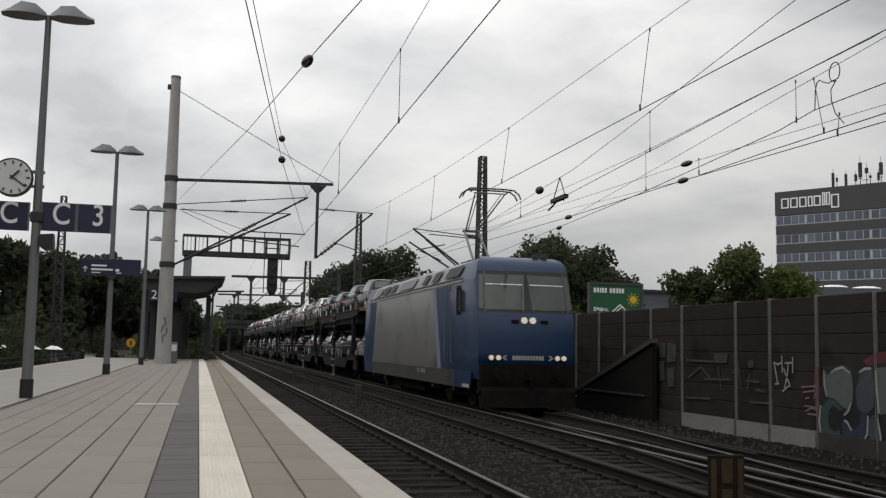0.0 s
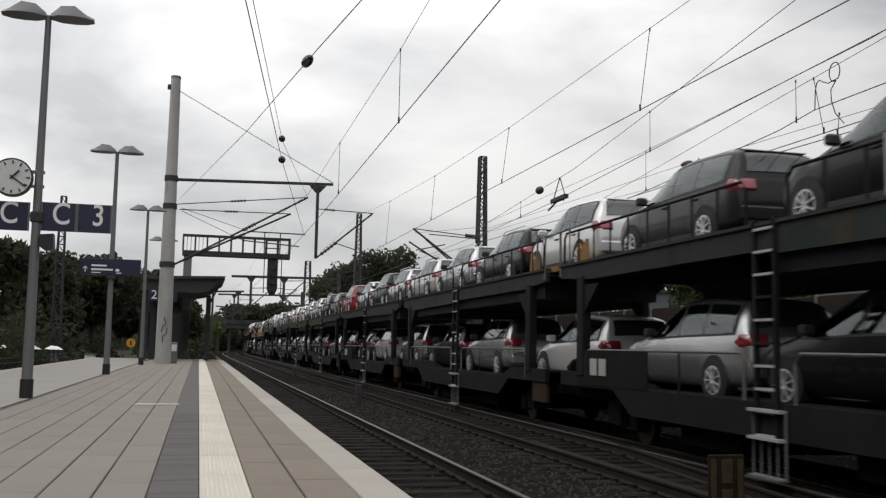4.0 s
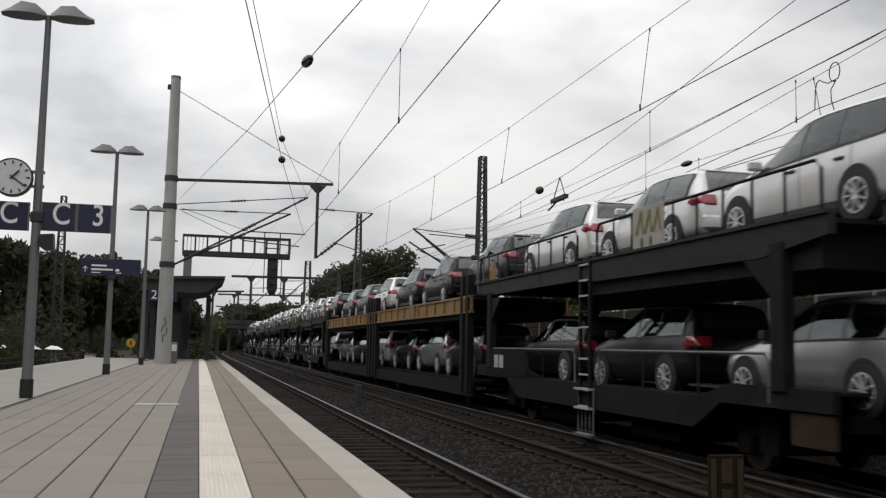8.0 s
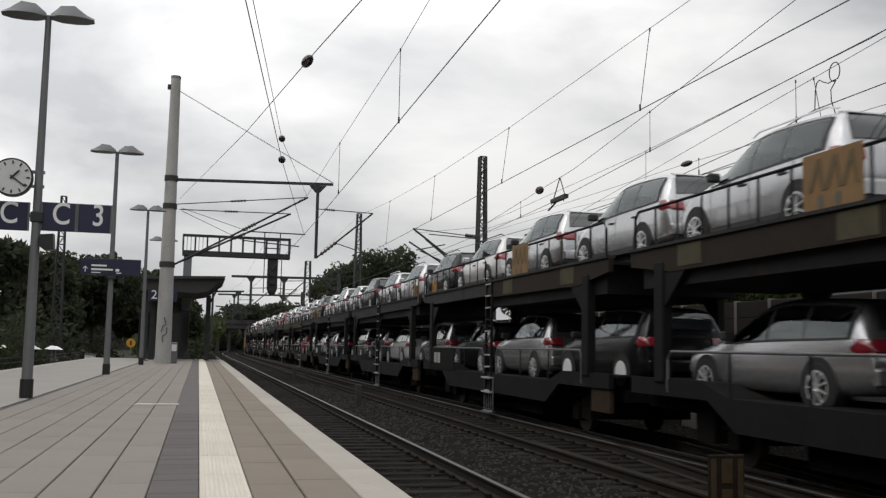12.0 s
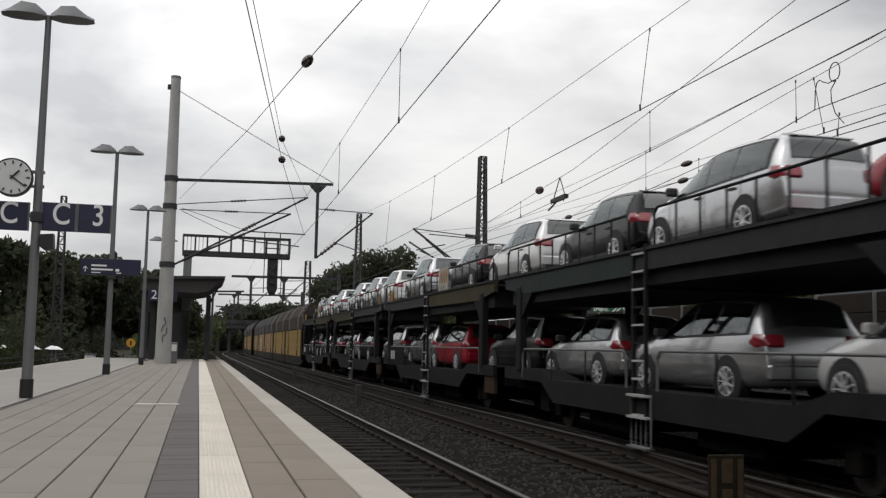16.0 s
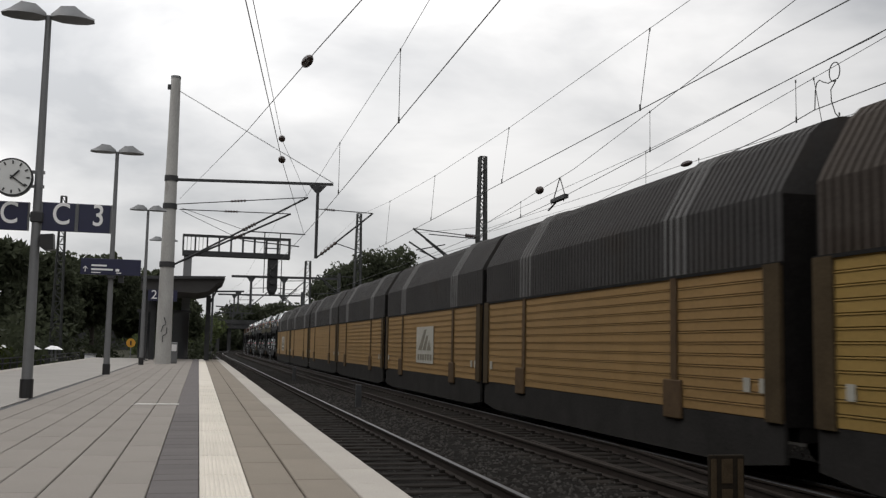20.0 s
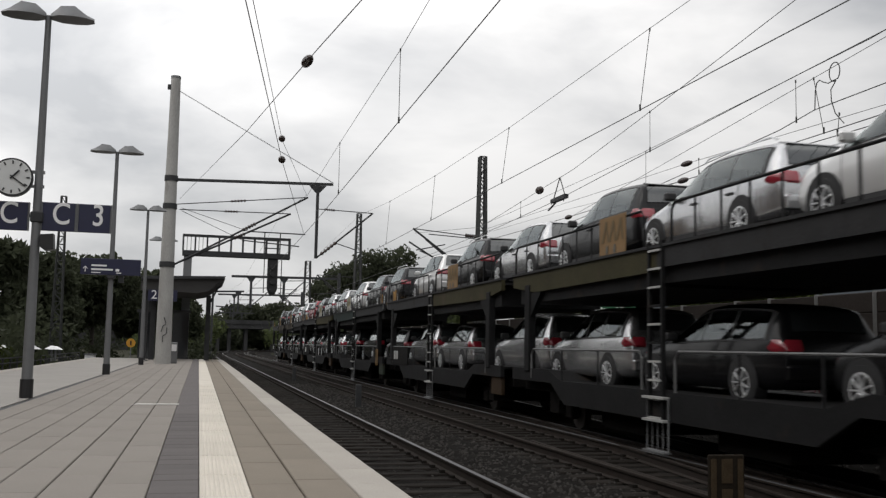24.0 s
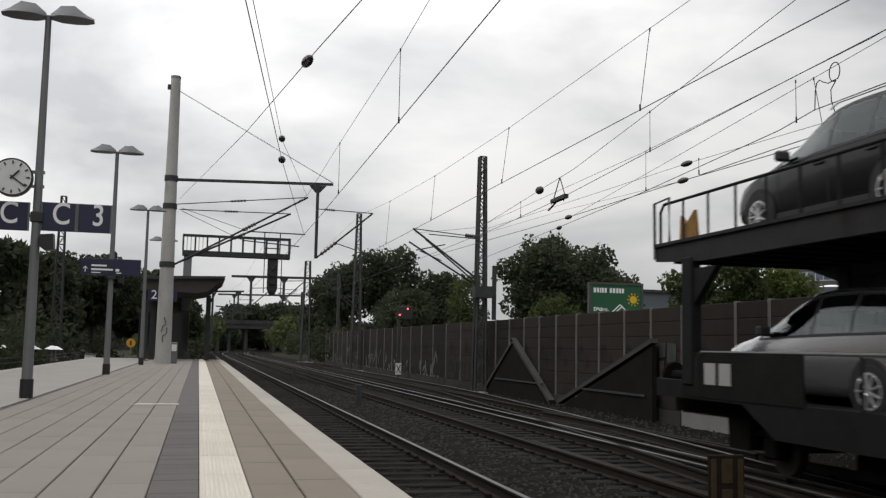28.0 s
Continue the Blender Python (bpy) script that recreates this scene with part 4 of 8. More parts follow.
SLATE_SPRAY = mat("spray_slate", (0.045, 0.050, 0.060), 0.5, var=0.3, scale=4)
for outline in ([(17.77, 0.63), (17.58, 0.72), (17.62, -0.41), (17.76, -0.22), (17.82, 0.22)], [(16.24, 0.84), (15.92, 1), (15.56, 1.04), (15.57, 0.79), (16.09, 0.75)], [(17.34, -0.93), (16.91, -0.95), (16, -0.95), (16.23, -0.86), (16.91, -0.83)]):
    daub("red_haze", outline, RED_SPRAY, -0.002)
daub("backing", [(17.62, 0.05), (17.47, 0.7), (16.82, 0.77), (16.48, 0.67), (15.93, 0.79), (15.57, 0.83), (15.64, -0.95), (16.16, -0.95), (16.74, -0.95), (17.41, -0.91), (17.66, -0.61)], BLACK_SPRAY, 0.003)
daub("letter_fill", [(17.45, 0.64), (17.33, 0.54), (17.07, 0.68), (16.82, 0.72), (16.6, 0.63), (16.54, 0.39), (16.56, 0.08), (16.69, -0.13), (16.88, -0.07), (17.09, 0.06), (17.36, 0.1), (17.45, 0.26)], SILVER_SPRAY, 0.008)
daub("letter_fill", [(16.31, 0.59), (16.14, 0.7), (15.97, 0.68), (15.91, 0.39), (15.95, -0.04), (16.18, -0.19), (16.42, -0.07), (16.47, 0.26)], SLATE_SPRAY, 0.009)
daub("letter_fill", [(17.3, 0.06), (17.51, -0.11), (17.6, -0.41), (17.55, -0.67), (17.37, -0.81), (17.15, -0.8), (16.97, -0.64), (16.97, -0.53), (17.15, -0.59), (17.29, -0.53), (17.34, -0.35), (17.29, -0.17), (17.16, -0.07), (16.95, -0.16), (16.87, -0.14), (17.02, 0.02)], GREEN_SPRAY, 0.01)
daub("letter_fill", [(16.91, -0.39), (16.87, -0.65), (16.7, -0.81), (16.48, -0.84), (16.26, -0.73), (16.16, -0.56), (16.17, -0.14), (16.29, -0.1), (16.36, -0.37), (16.5, -0.49), (16.65, -0.46), (16.77, -0.33)], BLUE_SPRAY, 0.011)
daub("letter_fill", [(15.84, 0.72), (15.57, 0.75), (15.6, -0.12), (15.78, -0.16), (15.84, 0.2)], SILVER_SPRAY, 0.012)
daub("letter_fill", [(15.95, -0.17), (15.74, -0.71), (15.63, -0.83), (15.9, -0.92), (16.08, -0.66), (16.12, -0.29)], SLATE_SPRAY, 0.013)
for line in (
    [(17.46, -0.68), (17.33, -0.8), (17.15, -0.8), (16.99, -0.68)],
    [(16.6, -0.82), (16.4, -0.81), (16.23, -0.68), (16.16, -0.56)],
    [(16.82, -0.34), (16.72, -0.37), (16.6, -0.52)],
    [(17.21, 0.59), (17.03, 0.67), (16.82, 0.71), (16.61, 0.6)],
    [(17.43, 0.63), (17.42, 0.35), (17.36, 0.11)],
    [(17.55, -0.09), (17.62, -0.4), (17.57, -0.65)],
    [(16.11, -0.2), (16.14, -0.58)],
    [(16.34, 0.62), (16.16, 0.7), (15.98, 0.71)],
    [(15.84, -0.22), (15.76, -0.58), (15.8, -0.87)],
    [(15.85, 0.68), (15.84, 0.31), (15.79, -0.13)],
    [(16.58, 0.03), (16.69, -0.15), (16.82, -0.24)],
):
    band("highlight", line, 0.028, WHITE_SPRAY, 0.022)


PINK_SPRAY = mat("spray_pinkish", (0.17, 0.125, 0.13), 0.7, var=0.3, scale=6)
FADED_DARK = mat("spray_faded_green", (0.045, 0.050, 0.040), 0.85, spec=0.1, var=0.3, scale=4)
FADED = mat("spray_faded", (0.056, 0.060, 0.054), 0.8, spec=0.1, var=0.3, scale=3)


def tag(y0, z0, w, h, n, colour, seed, label):
    """Sprayed handwriting that cannot be read."""
    t = thing("graffiti_tag", label, "graffiti", "sprayed tags")
    rr = random.Random(seed)
    for k in range(n):
        b = bm_new()
        c = y0 + w * (k + 0.5) / n
        a0, sw, ry_, rz_ = rr.uniform(0, 6.28), rr.uniform(2.2, 5.2), rr.uniform(0.35, 0.85) * w / n, rr.uniform(0.3, 0.5) * h
        pts = [(WALL_X - 0.074, c + ry_ * math.cos(a0 + sw * i / 7) + 0.1 * ry_ * i, z0 + rz_ * math.sin(a0 + sw * i / 7)) for i in range(8)]
        run(b, pts, 0.013, 4)
        part("stroke", b, colour, t)


def strokes(label, lines, width, colour):
    """Sprayed strokes along given lines."""
    t = thing("graffiti_tag", label, "graffiti", "sprayed tags")
    for line in lines:
        left, right = swoosh(line, width)
        b = bm_new()
        a = [b.verts.new((WALL_X - 0.072, y, z)) for y, z in left]
        c = [b.verts.new((WALL_X - 0.072, y, z)) for y, z in right]
        for k in range(len(a) - 1):
            b.faces.new((a[k], a[k + 1], c[k + 1], c[k]))
        part("stroke", b, colour, t)


strokes("bright white sprayed tag on the noise wall", (
    [(19.23, 0.78), (19.15, 0.51), (19.09, 0.28)],
    [(19.23, 0.76), (19.08, 0.72), (18.9, 0.77)],
    [(18.92, 0.91), (18.91, 0.54)],
    [(18.82, 0.75), (18.5, 0.77)],
    [(18.67, 0.79), (18.74, 0.45), (18.85, 0.17)],
    [(18.52, 0.89), (18.53, 0.55)],
    [(18.86, 0.64), (18.72, 0.4), (18.6, 0.24)],
    [(19.2, 0.28), (19.04, 0.3)],
    [(18.92, 0.13), (18.62, 0.29)],
), 0.026, WHITE_SPRAY)
strokes("small pinkish white sprayed tag on the noise wall", (
    [(18.22, 0.26), (17.67, 0.3)],
    [(18.18, 0.15), (17.77, 0.2)],
    [(17.69, 0.22), (17.79, 0.03)],
    [(18.1, 0.02), (17.95, 0.05)],
    [(18.13, -0.13), (17.72, -0.15)],
    [(18.11, -0.25), (17.87, -0.16), (17.74, -0.2)],
    [(18.03, -0.29), (17.69, -0.3)],
), 0.020, PINK_SPRAY)
strokes("faded greenish graffiti lines on the noise wall", (
    [(23.25, 0.74), (21.85, 0.73)],
    [(21.8, 0.72), (21.21, 0.74)],
    [(22.31, 0.28), (21.07, 0.31)],
    [(20.37, 0.31), (19.85, 0.3)],
    [(20.24, -0.18), (19.43, -0.16)],
    [(23.26, -0.24), (22.04, -0.2)],
    [(23.13, 0.3), (22.48, 0.58), (22.03, 0.33)],
    [(21.64, 0.63), (21.49, 0.05)],
    [(20.22, 0.47), (20.32, 0.1)],
    [(20.96, 0.45), (20.73, 0.75), (20.57, 0.09)],
    [(19.99, 0.12), (19.58, 0.09)],
), 0.035, FADED)
for tone, outlines in ((FADED, (
    [(24.83, 1.2), (24.42, 1.2), (24.43, 0.81), (24.83, 0.77)],
    [(24.32, 1.2), (23.8, 1.17), (23.81, 0.7), (24.33, 0.66)],
    [(24.83, 0.68), (24.53, 0.71), (24.47, 0.19), (24.74, 0.12)],
    [(24.33, 0.5), (23.91, 0.54), (23.94, 0.02), (24.3, -0.02)],
)), (FADED_DARK, (
    [(21.85, 0.94), (21.18, 0.94), (21.21, 0.74), (21.83, 0.72)],
    [(20.31, 0.76), (20.05, 0.81), (20.03, 0.64), (20.27, 0.6)],
))):
    fp = thing("graffiti_patch", "faded overpainted graffiti blocks on the noise wall", "graffiti", "faded patches")
    for outline in outlines:
        b = bm_new()
        prism(b, outline, ACROSS, WALL_X - 0.070, WALL_X - 0.064)
        part("patch", b, tone, fp)
tag(18.2, -0.84, 2.0, 0.24, 8, BLACK_SPRAY, 3, "black sprayed tag on the plinth")
for y0, z0, w, h, n, sd in ((27.3, 0.0, 1.6, 0.8, 5, 6), (41.0, 0.6, 1.2, 0.9, 6, 7), (44.0, -0.1, 4.0, 0.9, 10, 8), (56.0, -0.4, 8, 1.2, 14, 9), (66, -0.3, 7, 1.2, 12, 10), (78, -0.2, 9, 1.2, 12, 11), (90, -0.5, 7, 0.9, 9, 12)):
    tag(y0, z0, w, h, n, FADED, sd, "faded grey graffiti on the noise wall")
PALE_SPRAY = mat("spray_pale", (0.15, 0.15, 0.146), 0.8, var=0.35, scale=3)
rr = random.Random(53)
for ya, yb, zt, n in ((50.5, 55.5, 0.5, 9), (58.5, 66.0, 0.2, 13), (67.5, 74.0, 0.7, 12), (77.0, 84.0, 0.9, 10), (86.0, 97.5, 0.1, 14)):
    lines = []
    for k in range(n):
        y, z = ya + (yb - ya) * (k + rr.random()) / n, rr.uniform(-0.75, zt - 0.3)
        lines.append([(y + rr.uniform(-0.25, 0.25), z), (y, z + rr.uniform(0.15, 0.4)), (y + rr.uniform(-0.4, 0.4), z + rr.uniform(0.3, 0.8))])
    strokes("pale dense graffiti letters far along the noise wall", lines, 0.07, PALE_SPRAY)
    lines = [[(y, rr.uniform(-0.62, -0.5)), (y + 0.02, -0.98)] for y in [ya + (yb - ya) * k / 6 for k in range(7)]]
    strokes("pale drips of overpainting along the wall's foot", lines, 0.16, PALE_SPRAY)

# red signal by the wall
SIGNAL_RED = mat("signal_red_light", (1.0, 0.10, 0.08), 0.3, var=0.0, emit=2.6)
rs = thing("red_signal", "railway signal showing two red lights by the wall", "signal")
b = bm_new()
beam(b, (11.9, 58.3, -1.0), (11.9, 58.3, 3.2), 0.14, 0.14)
part("post", b, STEEL_DARK, rs)
b = bm_new()
box(b, 11.75, 12.75, 58.2, 58.3, 2.65, 3.45)
bevel(b, 0.03)
part("head", b, BLACK, rs)
for x, z in ((11.93, 2.90), (12.42, 3.28)):
    b = bm_new()
    tube(b, (x, 58.12, z), (x, 58.19, z), 0.055, 12)
    part("lens", b, SIGNAL_RED, rs, "lit red lens")
b = bm_new()
box(b, 11.75, 12.1, 58.18, 58.22, -0.75, -0.05)
part("plate", b, SIGN_WHITE, rs, "white plate with a black cross")
for s in (-1, 1):
    b = bm_new()
    beam(b, (11.925 - 0.13 * s, 58.17, -0.65), (11.925 + 0.13 * s, 58.17, -0.15), 0.02, 0.05)
    part("cross_bar", b, BLACK, rs)

# ---------------------------------------------------------------- billboard
BILL_GREEN = mat("billboard_green", (0.010, 0.085, 0.035), 0.5, var=0.08, scale=1)
BILL_FRAME = mat("billboard_frame", (0.05, 0.055, 0.05), 0.6, var=0.15)
SUN_YELLOW = mat("billboard_yellow", (0.65, 0.42, 0.02), 0.5, var=0.1)
bb = thing("billboard", "green billboard with a yellow sun and white bars behind the wall", "billboard")
b = bm_new()
box(b, 18.95, 21.72, 44.95, 45.05, 2.0, 4.28)
part("panel", b, BILL_GREEN, bb)
for x0, x1, z0, z1 in ((18.85, 18.97, 1.9, 4.38), (21.70, 21.82, 1.9, 4.38), (18.97, 21.70, 4.27, 4.38)):
    b = bm_new()
    box(b, x0, x1, 44.9, 45.1, z0, z1)
    part("frame", b, BILL_FRAME, bb)
for x in (19.2, 21.5):
    b = bm_new()
    box(b, x - 0.08, x + 0.08, 45.08, 45.24, -1.1, 4.0)
    part("leg", b, STEEL_DARK, bb)
x = 19.12
for w in (0.16, 0.14, 0.07, 0.14, 0.14, 0, 0.14, 0.18, 0.14, 0.12, 0.14):
    if w:
        b = bm_new()
        box(b, x, x + w * 0.8, 44.93, 44.945, 3.86, 4.10)
        part("white_bar", b, SIGN_WHITE, bb, "white bar in place of lettering")
    x += w + 0.02 if w else 0.12
text_part("lettering", "Dächer,", 0.25, SIGN_WHITE, bb, pose(19.52, 44.93, 3.02, 90), "white painted word", 0.012)
b = bm_new()
for p, q in (((20.1, 2.88), (20.55, 3.28)), ((20.55, 3.28), (21.0, 2.88)), ((20.3, 2.88), (20.65, 3.18))):
    beam(b, (p[0], 44.93, p[1]), (q[0], 44.93, q[1]), 0.01, 0.06)
part("roof_outline", b, SIGN_WHITE, bb, "white roof outline")
b = bm_new()
tube(b, (21.28, 44.945, 3.55), (21.28, 44.92, 3.55), 0.19, 18)
part("sun_disc", b, SUN_YELLOW, bb, "yellow sun disc")
for k in range(10):
    a = k * math.pi / 5
    b = bm_new()
    beam(b, (21.28 + 0.23 * math.cos(a), 44.93, 3.55 + 0.23 * math.sin(a)), (21.28 + 0.34 * math.cos(a), 44.93, 3.55 + 0.34 * math.sin(a)), 0.01, 0.05)
    part("sun_ray", b, SUN_YELLOW, bb)

# ---------------------------------------------------------------- office tower and low buildings
TOWER_DARK = mat("tower_cladding", (0.044, 0.042, 0.043), 0.6, var=0.12, scale=0.3, fine=3)
TOWER_LIGHT = mat("tower_stair_cladding", (0.32, 0.32, 0.33), 0.6, var=0.1, scale=0.3)
PANE = mat("window_pane", (0.060, 0.078, 0.105), 0.2, var=0.2, scale=0.5, rnd=0.45)
MULLION = mat("window_mullion", (0.33, 0.335, 0.345), 0.5, var=0.1)
tw = thing("office_tower", "dark clad office tower with light window bands and roof antennas", "building", m=pose(90.0, 137.0, -1.0, 0, 0, -56.5))
# local x runs along the long face to the right, local y into the building
TL, TD, TH = 25.0, 15.0, 28.2
b = bm_new()
box(b, 0, TL, 0.25, TD, 0, TH)
part("wall", b, TOWER_DARK, tw, "dark grey cladding")
b = bm_new()
box(b, TL + 0.02, TL + 9, -0.6, TD, 0, TH + 0.8)
part("stair_core", b, TOWER_LIGHT, tw, "pale stair core")
for k in range(4):
    b = bm_new()
    box(b, TL + 0.4, TL + 5, -1.5, -0.62, TH - 5.6 - 3.2 * k, TH - 4.4 - 3.2 * k)
    part("balcony", b, TOWER_LIGHT, tw)
b = bm_new()
box(b, -0.1, TL, 0.0, 0.24, TH - 3.9, TH)
part("parapet", b, TOWER_DARK, tw)
for r in range(7):
    z1 = TH - 4.05 - 3.05 * r
    z0 = z1 - 1.42
    b = bm_new()
    box(b, 0, TL, 0.02, 0.24, z0 - 1.55, z0 - 0.08)
    part("spandrel", b, TOWER_DARK, tw)
    b = bm_new()
    box(b, 0, TL, 0.10, 0.22, z0 - 0.05, z1 + 0.05)
    band = part("window_frame", b, MULLION, tw, "pale window band")
    for k in range(20):
        b = bm_new()
        x0 = 0.12 + k * (TL - 0.2) / 20
        box(b, x0, x0 + (TL - 0.2) / 20 - (0.42 if k % 4 == 3 else 0.16), 0.06, 0.10, z0 + 0.12, z1 - 0.05)
        part("pane", b, PANE, band)
for k, w in enumerate((0.95, 0.95, 0.9, 0.6, 0.85, 0.4, 0.5, 0.95)):
    b = bm_new()
    x0 = 1.0 + sum((0.95, 0.95, 0.9, 0.6, 0.85, 0.4, 0.5, 0.95)[:k]) * 1.55
    za, zb, xb = TH - (3.3 if k == 7 else 2.8), TH - (0.75 if k in (5, 6) else 1.15), x0 + w * 1.3
    for xa, xc, zc, zd in ((x0, x0 + 0.2, za, zb), (xb - 0.2, xb, za, zb), (x0 + 0.2, xb - 0.2, zb - 0.2, zb), (x0 + 0.2, xb - 0.2, za, za + 0.2)):
        if xc - xa > 0.02:
            box(b, xa, xc, -0.12, -0.04, zc, zd)
    part("sign_block", b, SIGN_WHITE, tw, "white outlined block in place of the roof lettering")
for x, h_, low, wide in ((8.6, 3.3, 0.0, 0.16), (9.2, 2.2, 0.5, 0.10), (10.6, 2.8, 0.0, 0.16), (12.1, 2.5, 0.35, 0.16), (12.8, 4.8, 0.3, 0.24), (13.75, 3.6, 0.55, 0.22), (14.3, 2.0, 0.6, 0.14), (15.9, 4.4, 0.35, 0.24), (15.5, 2.4, 0.3, 0.14), (18.6, 3.8, 0.4, 0.2), (21.2, 3.6, 0.5, 0.2)):
    b = bm_new()
    tube(b, (x, 2.0, TH), (x, 2.0, TH + h_), 0.07, 6, 0.03)
    box(b, x - wide, x + wide, 1.8, 2.2, TH + low * h_, TH + 0.78 * h_)
    if wide > 0.2:
        box(b, x - 0.6, x + 0.3, 1.95, 2.05, TH + 0.25 * h_, TH + 0.25 * h_ + 0.08)
    part("antenna", b, STEEL_DARK, tw)
LOW = mat("low_building_cladding", (0.085, 0.10, 0.115), 0.6, var=0.12, scale=0.3)
lb = thing("low_building", "low grey-blue clad hall behind the noise wall", "building")
b = bm_new()
box(b, 44, 110, 95, 125, -1.1, 7.3)
part("wall", b, LOW, lb)
b = bm_new()
box(b, 43.8, 110.2, 94.7, 125.2, 7.3, 7.6)
part("roof", b, STEEL_DARK, lb)
for x in (71.5, 76.0):
    b = bm_new()
    bmesh.ops.create_icosphere(b, subdivisions=2, radius=1.6)
    bmesh.ops.scale(b, verts=b.verts[:], vec=(1.1, 1, 0.20))
    bmesh.ops.translate(b, verts=b.verts[:], vec=(x, 97.5, 8.82))
    part("skylight_dome", b, SIGN_WHITE, lb, "white skylight dome", smooth=60)
b = bm_new()
box(b, 62, 84, 96, 120, 7.58, 8.75)
part("roof_storey", b, LOW, lb)

# ---------------------------------------------------------------- trees and hedges
BARK = mat("bark", (0.045, 0.037, 0.03), 0.9, var=0.4, scale=3, fine=20, bump=0.4, stretch=(1, 1, 0.3))


def leaf_mat(name, col):
    m = mat(name, col, 0.75, var=0.45, scale=0.35, fine=2.2, spec=0.15)
    n, l = m.node_tree.nodes, m.node_tree.links
    b, thin, mix = n["Principled BSDF"], n.new("ShaderNodeBsdfTranslucent"), n.new("ShaderNodeMixShader")
    l.new(b.inputs["Base Color"].links[0].from_socket, thin.inputs["Color"])
    mix.inputs[0].default_value = 0.4
    l.new(b.outputs[0], mix.inputs[1])
    l.new(thin.outputs[0], mix.inputs[2])
    l.new(mix.outputs[0], n["Material Output"].inputs[0])
    return m


LEAF_DARK = leaf_mat("leaves_dark", (0.052, 0.060, 0.036))
LEAF_MID = leaf_mat("leaves_mid", (0.068, 0.084, 0.034))
LEAF_GREEN = leaf_mat("leaves_green", (0.082, 0.104, 0.030))
LEAF_LIGHT = leaf_mat("leaves_light", (0.062, 0.078, 0.026))


def leaves(name, centres, radii, count, size, material, seed, parent=None, label="", kind=""):
    """Many small folded leaf clumps spread through and over soft balls, with gaps between."""
    rg = np.random.default_rng(seed)
    centres, radii = np.array(centres, float), np.array(radii, float)
    share = radii ** 2 / (radii ** 2).sum()
    pick = rg.choice(len(centres), count, p=share)
    d = rg.normal(size=(count, 3))
    d /= np.linalg.norm(d, axis=1)[:, None]
    rad = radii[pick] * (0.35 + 0.68 * rg.random(count) ** 0.7) * (1 + 0.22 * np.sin(5 * d[:, 0] + 3 * pick) * np.sin(4 * d[:, 2] + pick))
    c = centres[pick] + d * rad[:, None] * np.array([1, 1, 0.85])
    u = rg.normal(size=(count, 3))
    u /= np.linalg.norm(u, axis=1)[:, None]
    v = np.cross(u, rg.normal(size=(count, 3)))
    v /= np.linalg.norm(v, axis=1)[:, None] + 1e-9
    n = np.cross(u, v)
    s = size * (0.6 + 0.8 * rg.random(count))[:, None]
    pts = np.stack([c - u * s, c + v * s * 0.55 + n * s * 0.15, c + u * s, c - v * s * 0.55 + n * s * 0.15], 1).reshape(-1, 3)
    me = bpy.data.meshes.new(name)
    me.from_pydata(pts.tolist(), [], [(4 * i, 4 * i + 1, 4 * i + 2, 4 * i + 3) for i in range(count)])
    me.materials.append(material)
    ob = new(name, me)
    if parent:
        ob.parent = parent
    return tagged(ob, label, kind=kind)


def tree(label, x, y, z_top, width, seed, material, count=2600, size=0.22, base=-1.1, crown_from=0.30):
    rr = random.Random(seed)
    t = thing("tree", label, "tree", "trees along the line")
    h = z_top - base
    b = bm_new()
    tube(b, (x, y, base), (x + 0.1, y, base + h * 0.55), 0.024 * h, 10, 0.012 * h)
    centres, radii = [], []
    for k in range(9):
        a = rr.uniform(0, 6.28)
        r = width * 0.5 * rr.uniform(0.25, 0.72)
        zc = base + h * rr.uniform(crown_from + 0.12, 0.86)
        q = (x + r * math.cos(a), y + r * math.sin(a), zc)
        tube(b, (x + 0.05, y, base + h * rr.uniform(0.22, 0.5)), q, 0.009 * h, 6, 0.003 * h)
        centres.append(q)
        radii.append(width * rr.uniform(0.17, 0.27))
    centres += [(x, y, base + h * 0.62), (x, y, base + h * 0.82), (x + 0.12 * width, y, z_top - 0.16 * width)]
    radii += [width * 0.36, width * 0.26, width * 0.17]
    part("trunk", b, BARK, t, "dark trunk and limbs", smooth=60)
    leaves("crown", centres, radii, count, size, material, seed, t, "leafy crown")
    return t


